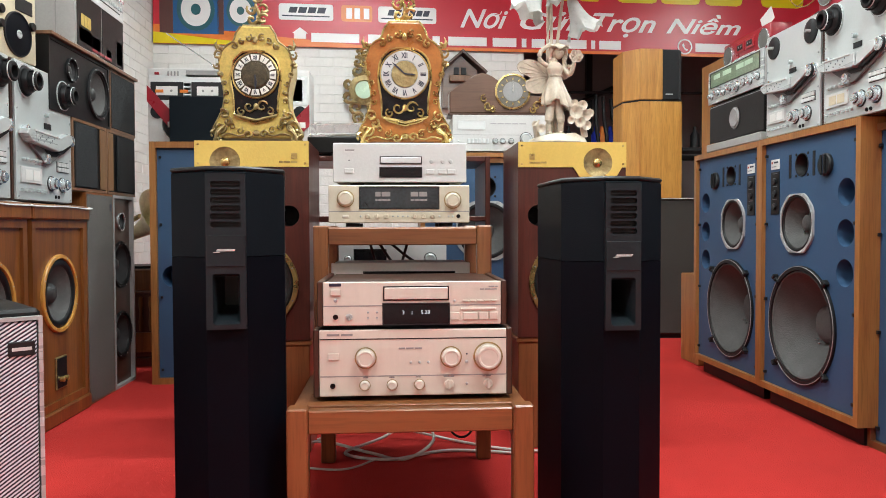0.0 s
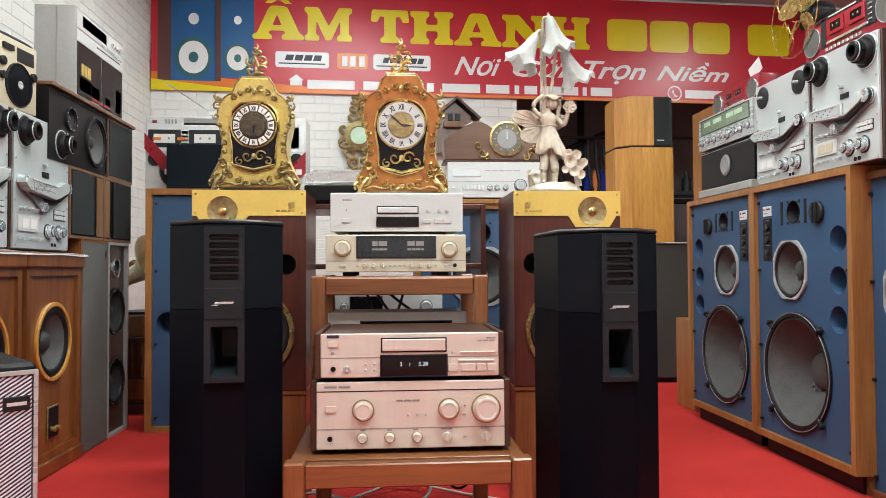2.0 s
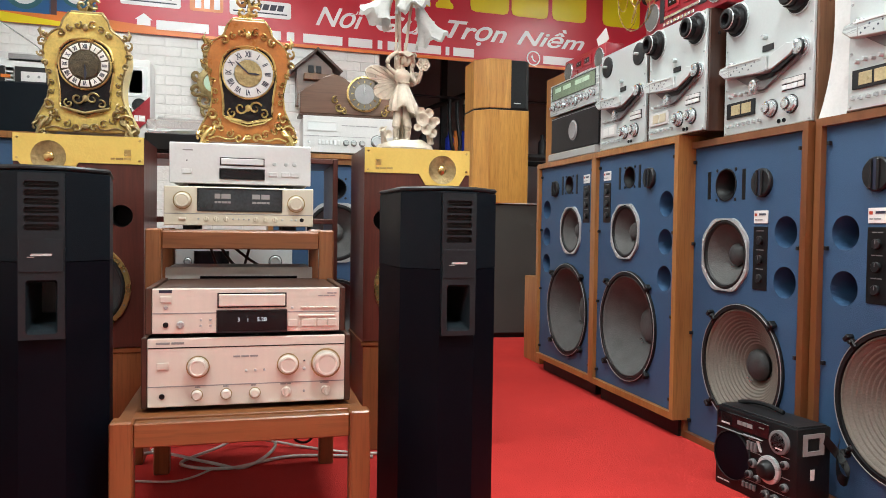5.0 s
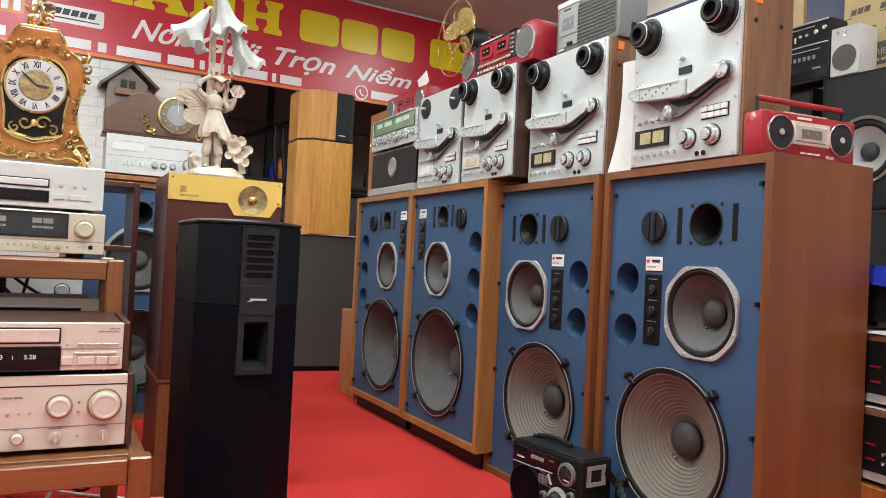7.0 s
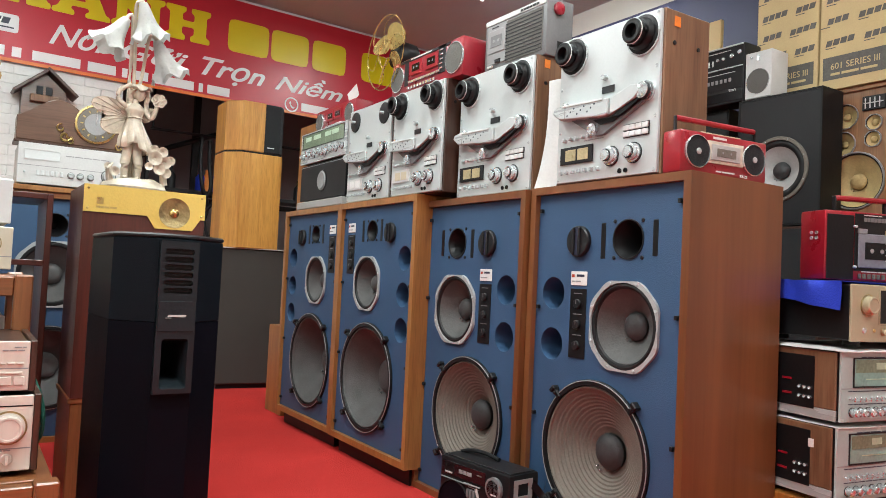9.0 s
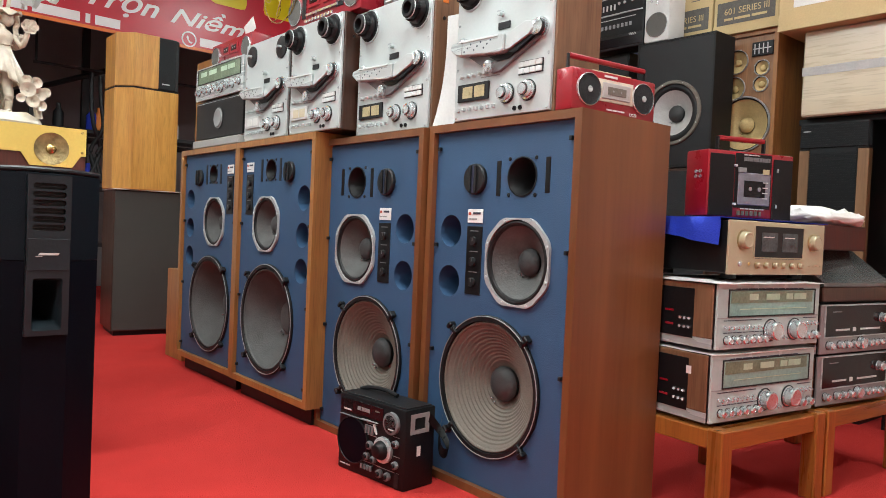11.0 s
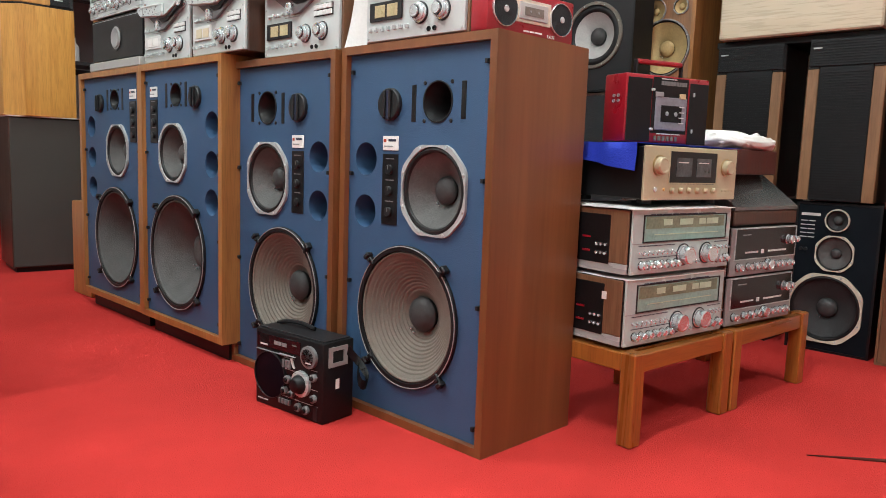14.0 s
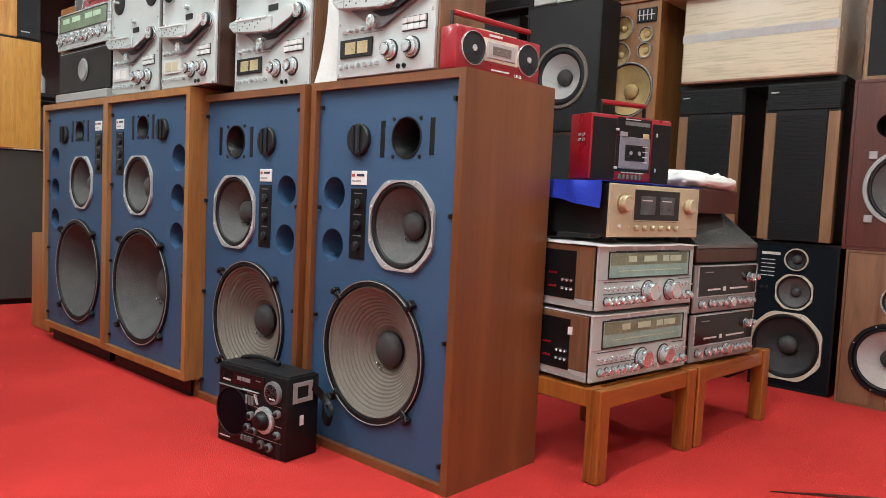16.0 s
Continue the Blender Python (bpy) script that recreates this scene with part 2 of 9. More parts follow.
LIGHTGREY = paint("light_grey_plastic", (0.58, 0.58, 0.57), 0.45, vary=0.08, size=6)
CREAM = paint("cream_plastic", (0.55, 0.48, 0.34), 0.5, vary=0.1, size=6)
# the lit dial's glow is put into this green; it does not emit
DIAL = paint("tuner_dial_glow_green", (0.26, 0.48, 0.42), 0.2, vary=0.22, size=7, bump=0.0, clear=0.5)
DARKDIAL = paint("dark_display_glass", (0.006, 0.006, 0.008), 0.12, vary=0.2, size=8, bump=0.0, clear=0.0, gloss=0.4)
WINDOWDIAL = paint("meter_window", (0.028, 0.038, 0.045), 0.12, vary=0.5, size=6, bump=0.0, clear=0.2)
AMBER = paint("amber_meter_scale", (0.46, 0.39, 0.22), 0.3, vary=0.3, size=18, bump=0.0)
PAPER = paint("white_paper", (0.72, 0.71, 0.69), 0.7, vary=0.08, size=6, bump=0.1)
MARKRED = paint("dull_red_print", (0.42, 0.045, 0.02), 0.5)
# olive lightened to take in the dial's glow
DIALBAND = paint("olive_dial_band", (0.19, 0.26, 0.17), 0.2, vary=0.3, size=9, bump=0.0, clear=0.5)
DIALPATCH = paint("pale_green_dial_patch", (0.46, 0.64, 0.46), 0.25, vary=0.15, size=12, bump=0.0)
METER = paint("grey_meter_face", (0.055, 0.066, 0.072), 0.12, vary=0.5, size=16, bump=0.0, clear=0.3)
ORANGE = paint("orange_sticker", (0.75, 0.20, 0.02), 0.5)
CARDBOARD = paint("yellow_cardboard", (0.52, 0.39, 0.20), 0.8, vary=0.08, size=4, bump=0.12)
WRAPPED = wood("film_wrapped_board", (0.56, 0.49, 0.355), (0.53, 0.45, 0.32), 0.22, along=0, scale=0.8, clear=0.6)
BANNERRED = paint("red_vinyl", (0.50, 0.012, 0.030), 0.33, vary=0.03, size=2, bump=0.02, rough_vary=0.04)
BANNERYELLOW = paint("yellow_vinyl", (0.72, 0.60, 0.0), 0.35, vary=0.03, size=4, bump=0.0)
BANNERORANGE = paint("orange_vinyl", (0.68, 0.17, 0.02), 0.35, vary=0.06, size=4, bump=0.0)
BANNERWHITE = paint("white_vinyl", (0.78, 0.78, 0.78), 0.35, vary=0.03, size=4, bump=0.0)
BANNERBLUE = paint("blue_vinyl", (0.012, 0.10, 0.27), 0.35, vary=0.06, size=4, bump=0.0)
BANNERBROWN = paint("brown_vinyl", (0.10, 0.035, 0.03), 0.35, vary=0.1, size=4, bump=0.0)
BANNERTEAL = paint("teal_vinyl", (0.02, 0.11, 0.13), 0.35, vary=0.1, size=4, bump=0.0)
GREENCABLE = paint("green_cable", (0.01, 0.11, 0.075), 0.4)
WHITECABLE = paint("white_cable", (0.62, 0.61, 0.57), 0.45, vary=0.1, size=30)
BLUECLOTH = paint("blue_cloth", (0.006, 0.03, 0.42), 0.75, vary=0.12, size=14, bump=0.2, fine=200)
NAVY = paint("navy_tarpaulin", (0.018, 0.019, 0.07), 0.6, vary=0.12, size=3)
GLASS = clear_glass("clear_glass")
SMOKE = paint("hazy_acrylic", (0.10, 0.10, 0.098), 0.16, vary=0.35, size=7, bump=0.0, clear=0.6)
UMBER = paint("grey_brown_cloth", (0.055, 0.052, 0.046), 0.95, vary=0.1, size=4, bump=0.5, fine=420)
TUBE = glow("lit_tube", (0.92, 0.99, 1.0), 47.0, (0.8, 0.8, 0.8))
DIGIT = glow("lit_digits", (0.85, 0.92, 1.0), 0.8)
WEAVE = checker_cloth("silver_weave", (0.015, 0.016, 0.035), (0.72, 0.75, 0.84), 44.0)


# ---------------------------------------------------------------- mesh helpers
def mesh_object(name, bm, material, smooth=35):
    me = bpy.data.meshes.new(name)
    bmesh.ops.recalc_face_normals(bm, faces=bm.faces)
    if smooth:
        for f in bm.faces:
            f.smooth = True
        for e in bm.edges:
            if len(e.link_faces) == 2 and e.calc_face_angle(0) > radians(smooth):
                e.smooth = False
    bm.to_mesh(me)
    bm.free()
    me.materials.append(material)
    return new(name, me)


def part(name, bm, material, parent, label="", smooth=35):
    ob = mesh_object(name, bm, material, smooth)
    ob.parent = parent
    if name in SMALL:
        tagged(ob, kind="stuff")
    return tagged(ob, label) if label else ob


SMALL = {"screws", "bolts", "grille_studs", "lead_eyelets", "small_print", "scale_mark", "maker_line", "numerals", "markings", "holes", "tiny_buttons", "slats_small", "ornament", "crest_mount", "flower_spray", "finial", "slot_lip", "print_mark", "pendulum_mount", "apron_mount"}


def thing(name, label, category, group="", kind=""):
    return tagged(new(name), label, category, group, kind)


def put(ob, x, y, z, rz=0.0, rx=0.0, ry=0.0):
    ob.matrix_basis = pose(x, y, z, rx, ry, rz)
    return ob


def box(x0, x1, y0, y1, z0, z1, bevel=0.0, bm=None, seg=1):
    own = bmesh.new()
    r = bmesh.ops.create_cube(own, size=1)
    for v in own.verts:
        v.co = Vector(((x0 + x1) / 2 + v.co.x * (x1 - x0), (y0 + y1) / 2 + v.co.y * (y1 - y0), (z0 + z1) / 2 + v.co.z * (z1 - z0)))
    if bevel:
        bmesh.ops.bevel(own, geom=own.edges[:], offset=bevel, segments=seg, affect="EDGES", profile=0.5)
    return merge(bm, own)


def merge(bm, own):
    if bm is None:
        return own
    me = bpy.data.meshes.new("scratch")
    own.to_mesh(me)
    own.free()
    bm.from_mesh(me)
    bpy.data.meshes.remove(me)
    return bm


def turned(profile, at=(0, 0, 0), axis="y", seg=40, bm=None):
    """A lathe body: profile of (radius, distance along the axis). Along y it goes into the thing."""
    own = bmesh.new()
    rings = []
    for r, d in profile:
        if r < 1e-5:
            rings.append([own.verts.new((0, 0, d))])
        else:
            rings.append([own.verts.new((r * math.cos(2 * math.pi * i / seg), r * math.sin(2 * math.pi * i / seg), d)) for i in range(seg)])
    for a, b in zip(rings, rings[1:]):
        for i in range(seg):
            j = (i + 1) % seg
            if len(a) == 1 and len(b) == 1:
                continue
            if len(a) == 1:
                own.faces.new((a[0], b[i], b[j]))
            elif len(b) == 1:
                own.faces.new((a[i], a[j], b[0]))
            else:
                own.faces.new((a[i], a[j], b[j], b[i]))
    turn = {"z": Matrix(), "y": Matrix.Rotation(radians(-90), 4, "X"), "x": Matrix.Rotation(radians(90), 4, "Y")}[axis]
    own.transform(Matrix.Translation(at) @ turn)
    return merge(bm, own)


def disc(at, r, depth, axis="y", seg=28, bm=None, edge=0.0015):
    """A knob or plug standing proud by depth towards the viewer (-y) from at."""
    e = min(edge, r * 0.3, depth * 0.5)
    return turned([(r, 0), (r, -depth + e), (r - e, -depth), (0, -depth)], at, axis, seg, bm)


def slab(points, y0, y1, bm=None, bevel=0.0, plane="xz"):
    """A prism: the outline lies in x and z (or x and y) and runs through the other axis."""
    own = bmesh.new()
    if plane == "xz":
        lower = [own.verts.new((x, y0, z)) for x, z in points]
        upper = [own.verts.new((x, y1, z)) for x, z in points]
    else:
        lower = [own.verts.new((x, y, y0)) for x, y in points]
        upper = [own.verts.new((x, y, y1)) for x, y in points]
    n = len(points)
    a = own.faces.new(lower)
    b = own.faces.new(upper[::-1])
    for i in range(n):
        own.faces.new((lower[i], lower[(i + 1) % n], upper[(i + 1) % n], upper[i]))
    if bevel:
        es = [e for e in own.edges if any(f in (a, b) for f in e.link_faces)]
        bmesh.ops.bevel(own, geom=es, offset=bevel, segments=1, affect="EDGES")
    if n > 6:
        bmesh.ops.triangulate(own, faces=[f for f in own.faces if len(f.verts) > 4])
    return merge(bm, own)


def circle_pts(cx, cz, r, n=32, rz=None):
    return [(cx + r * math.cos(2 * math.pi * i / n), cz + (rz or r) * math.sin(2 * math.pi * i / n)) for i in range(n)]


def octagon(cx, cz, r, cut=0.42):
    """A round frame trimmed flat on eight sides, a little wider at the diagonals."""
    out = []
    for k in range(72):
        a = 2 * math.pi * k / 72
        near = (a + math.pi / 4) % (math.pi / 2) - math.pi / 4
        diag = a % (math.pi / 2) - math.pi / 4
        q = min(1.075 * r, r / math.cos(near), 1.05 * r / math.cos(diag))
        out.append((cx + q * math.cos(a), cz + q * math.sin(a)))
    return out


def holed(outline, holes, y0, y1, bm=None):
    """A board in x and z with holes right through it."""
    own = bmesh.new()
    loops = []
    for pts in [outline, *holes]:
        vs = [own.verts.new((x, y0, z)) for x, z in pts]
        loops.append([own.edges.new((vs[i], vs[(i + 1) % len(vs)])) for i in range(len(vs))])
    bmesh.ops.triangle_fill(own, use_beauty=True, use_dissolve=False, edges=[e for l in loops for e in l])
    r = bmesh.ops.extrude_face_region(own, geom=own.faces[:])
    for v in (g for g in r["geom"] if isinstance(g, bmesh.types.BMVert)):
        v.co.y = y1
    return merge(bm, own)


def rod(points, r, bm=None, seg=8, closed=False):
    """A round wire through the points, smoothed between them."""
    own = bmesh.new()
    pts = [Vector(p) for p in points]
    n = len(pts)
    rings = []
    for i, p in enumerate(pts):
        t = (pts[(i + 1) % n] - pts[i - 1]) if closed or 0 < i < n - 1 else (pts[1] - pts[0] if i == 0 else pts[-1] - pts[-2])
        t.normalize()
        side = t.cross(Vector((0, 0, 1)))
        if side.length < 0.05:
            side = t.cross(Vector((1, 0, 0)))
        side.normalize()
        up = side.cross(t)
        rr = r[i] if isinstance(r, (list, tuple)) else r
        rings.append([own.verts.new(p + rr * (math.cos(2 * math.pi * k / seg) * side + math.sin(2 * math.pi * k / seg) * up)) for k in range(seg)])
    pairs = list(zip(rings, rings[1:])) + ([(rings[-1], rings[0])] if closed else [])
    for a, b in pairs:
        for k in range(seg):
            own.faces.new((a[k], a[(k + 1) % seg], b[(k + 1) % seg], b[k]))
    if not closed:
        own.faces.new(rings[0][::-1])
        own.faces.new(rings[-1])
    return merge(bm, own)


def smooth_path(ctrl, steps=6, closed=False):
    """Catmull-Rom points through the controls."""
    c = [Vector(p) for p in ctrl]
    n = len(c)
    out = []
    for i in range(n if closed else n - 1):
        if closed:
            p0, p1, p2, p3 = c[i - 1], c[i], c[(i + 1) % n], c[(i + 2) % n]
        else:
            p0, p1, p2, p3 = c[max(i - 1, 0)], c[i], c[i + 1], c[min(i + 2, n - 1)]
        for k in range(steps):
            t = k / steps
            out.append(0.5 * ((2 * p1) + (p2 - p0) * t + (2 * p0 - 5 * p1 + 4 * p2 - p3) * t * t + (3 * p1 - p0 - 3 * p2 + p3) * t ** 3))
    if not closed:
        out.append(c[-1])
    return out


def scroll(cx, cz, size, turn=1, start=0.0, y=0.0, r=0.006, bm=None, loops=1.1):
    """A rococo curl lying in x and z."""
    pts = []
    for i in range(15):
        a = start + turn * loops * 2 * math.pi * i / 14
        d = size * (1 - 0.8 * i / 14)
        pts.append((cx + d * math.cos(a), y - 0.004 * math.sin(i), cz + d * math.sin(a)))
    return rod(pts, [r * (0.55 + 0.6 * math.sin(math.pi * min(1, (i + 2) / 15))) for i in range(15)], bm, 6)


def ball(at, r, bm=None, squash=(1, 1, 1), sub=2):
    own = bmesh.new()
    bmesh.ops.create_icosphere(own, subdivisions=sub, radius=r)
    for v in own.verts:
        v.co = Vector((v.co.x * squash[0] + at[0], v.co.y * squash[1] + at[1], v.co.z * squash[2] + at[2]))
    return merge(bm, own)


def letters(name, body, x, z, size, y, material, parent, width=None, align="LEFT", label="", thick=0.0008, shear=0.0, height=None, fat=0.0):
    """Raised lettering facing -y; width and height stretch it to size."""
    cu = bpy.data.curves.new(name, "FONT")
    cu.body, cu.size, cu.extrude, cu.align_x, cu.shear, cu.resolution_u = body, size, thick, align, shear, 3
    cu.offset = fat
    tmp = new("scratch", cu)
    me = bpy.data.meshes.new_from_object(tmp.evaluated_get(bpy.context.evaluated_depsgraph_get()))
    bpy.data.objects.remove(tmp)
    co = np.array([v.co for v in me.vertices]).reshape(-1, 3)
    sx = width / (co[:, 0].max() - co[:, 0].min()) if width else 1.0
    sz = height / max(1e-4, co[:, 1].max()) if height else 1.0
    off = co[:, 0].min() if width else 0.0
    for v in me.vertices:
        v.co = Vector((x + (v.co.x - off) * sx, y - v.co.z, z + v.co.y * sz))
    me.materials.clear()
    me.materials.append(material)
    ob = new(name, me)
    ob.parent = parent
    return tagged(ob, label) if label else ob


def bars(x0, x1, z, h, y, bm=None, words=4, seed=1):
    """Small raised bars in place of writing that cannot be read."""
    rnd = random.Random(seed)
    w = [rnd.uniform(0.6, 1.4) for _ in range(words)]
    gap = 0.12 * (x1 - x0) / words
    unit = (x1 - x0 - gap * (words - 1)) / sum(w)
    x = x0
    own = bm if bm is not None else bmesh.new()
    for k in w:
        box(x, x + k * unit, y - 0.0008, y, z, z + h, bm=own)
        x += k * unit + gap
    return own


# ---------------------------------------------------------------- structure
def structure(name, bm, material, label, category):
    return tagged(mesh_object(name, bm, material, 30), label, category, kind="structure")


WALLX, WALLY, SKEW = -1.82, 6.0, 3.0
RIGHTX, BACKY = 4.45, -2.6
structure("floor", box(WALLX - 0.2, RIGHTX + 0.2, BACKY - 0.2, 10.2, -0.1, 0.0), CARPET, "bright red felt carpet laid wall to wall", "floor")
structure("ceiling", box(WALLX - 0.2, RIGHTX + 0.2, BACKY - 0.2, 10.2, CEILING, CEILING + 0.1), CEIL, "dull grey-brown painted flat ceiling", "ceiling")
structure("wall_left", box(WALLX - 0.15, WALLX, BACKY, 6.2, 0, CEILING), BRICK, "side wall behind white foam brick cladding", "wall")
structure("wall_right", box(RIGHTX, RIGHTX + 0.15, BACKY, 10.2, 0, CEILING), PLASTER, "cream plastered side wall behind stacked speakers", "wall")
structure("wall_behind", box(WALLX - 0.15, RIGHTX + 0.15, BACKY - 0.15, BACKY, 0, CEILING), PLASTER, "plain cream wall closing the shop", "wall")
OPEN0, OPEN1, OPENZ = 2.98, 6.0, 2.36
wb = bmesh.new()
box(-0.1, OPEN0, 0, 0.15, 0, CEILING, bm=wb)
box(OPEN0, OPEN1, 0, 0.15, OPENZ, CEILING, bm=wb)
box(OPEN1, 6.5, 0, 0.15, 0, CEILING, bm=wb)
wall_back = structure("wall_back", wb, BRICK, "end wall with a wide dark opening under the banner", "wall")
put(wall_back, WALLX, WALLY, 0, SKEW)
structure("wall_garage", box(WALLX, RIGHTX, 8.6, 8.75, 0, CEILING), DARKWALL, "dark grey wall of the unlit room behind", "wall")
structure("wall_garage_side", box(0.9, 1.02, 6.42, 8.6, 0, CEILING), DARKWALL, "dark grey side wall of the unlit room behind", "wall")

# ---------------------------------------------------------------- loudspeaker pieces
def driver(parent, x, z, r, y, cone, kind="woofer", frame="ring", cap=CAP, frame_mat=None, ribs=False, capr=0.3, depth=0.42, flange=1.1, roll=0.885, surround=None, dome=1.0):
    """One driver in a baffle whose face lies at y; r is the radius of the whole basket."""
    ri = r / flange
    if frame == "ring":
        bm = turned([(r, 0.0), (r, -0.008), (r * 0.985, -0.011), (ri * 1.01, -0.011), (ri, -0.004), (ri, 0.01)], (x, y, z), "y", 48)
    else:
        bm = holed(octagon(x, z, r), [circle_pts(x, z, ri, 40)], y - 0.009, y)
    d = part(kind, bm, frame_mat or CHARCOAL, parent)
    s = ri
    part("surround", turned([(s, -0.001), (s * (0.87 + 0.13 * roll), -0.005), (s * (0.55 + 0.45 * roll), -0.007), (s * (0.2 + 0.8 * roll), -0.005), (s * roll, 0.001)], (x, y, z), "y", 48), surround or RUBBER, d, "rolled surround")
    prof = []
    steps = 26 if ribs else 10
    for i in range(steps + 1):
        u = i / steps
        rr = s * (roll - (roll - capr * 0.86) * u)
        dd = 0.001 + depth * s * (u ** 0.85)
        if ribs and i % 2 and u < 0.85:
            dd -= s * 0.014
        prof.append((rr, dd))
    part("cone", turned(prof, (x, y, z), "y", 48), cone, d)
    c = s * capr
    top = prof[-1][1]
    part("dust_cap", turned([(c, top - 0.3 * c), (c * 0.95, top - (0.3 + 0.18 * dome) * c), (c * 0.75, top - (0.3 + 0.42 * dome) * c), (c * 0.42, top - (0.3 + 0.56 * dome) * c), (0, top - (0.3 + 0.6 * dome) * c)], (x, y, z), "y", 32), cap, d)
    part("back_tube", turned([(c * 0.97, top - 0.32 * c), (c * 0.86, top + 0.02), (0, top + 0.02)], (x, y, z), "y", 24), RUBBER, d)
    if frame == "ring" and r > 0.15 and frame_mat is RUBBER:
        for k in range(4):
            a = radians(45 + 90 * k)
            cx, cz = x + (r + 0.004) * math.cos(a), z + (r + 0.004) * math.sin(a)
            b = box(-0.02, 0.02, -0.016, 0, -0.008, 0.008, 0.003)
            box(0.008, 0.022, -0.024, 0, -0.012, 0.012, 0.003, b)
            disc((0.0, -0.014, 0), 0.006, 0.008, bm=b, seg=10)
            b.transform(Matrix.Translation((cx, y, cz)) @ Matrix.Rotation(-a, 4, "Y"))
            part("clamp", b, RUBBER, d)
    elif r > 0.05 and frame != "ring":
        b = bmesh.new()
        for k in range(8):
            a = radians(22.5 + 45 * k)
            disc((x + ri * 1.05 * math.cos(a), y - 0.009, z + ri * 1.05 * math.sin(a)), 0.0045, 0.002, bm=b, seg=10)
        part("screws", b, STEEL, d)
    else:
        b = bmesh.new()
        for k in range(8):
            a = radians(22.5 + 45 * k)
            disc((x + (r + ri) / 2 * math.cos(a), y - 0.0105, z + (r + ri) / 2 * math.sin(a)), 0.003, 0.002, bm=b, seg=8)
        part("screws", b, STEEL, d)
    # voice-coil lead eyelets
    b = bmesh.new()
    for k in (-1, 1):
        ang = radians(235 + 7 * k)
        rr = s * (capr + 0.07)
        disc((x + rr * math.cos(ang), y + depth * s * 0.82, z + rr * math.sin(ang)), s * 0.018, s * 0.05, bm=b, seg=8)
    part("lead_eyelets", b, CHROME, d)
    return d


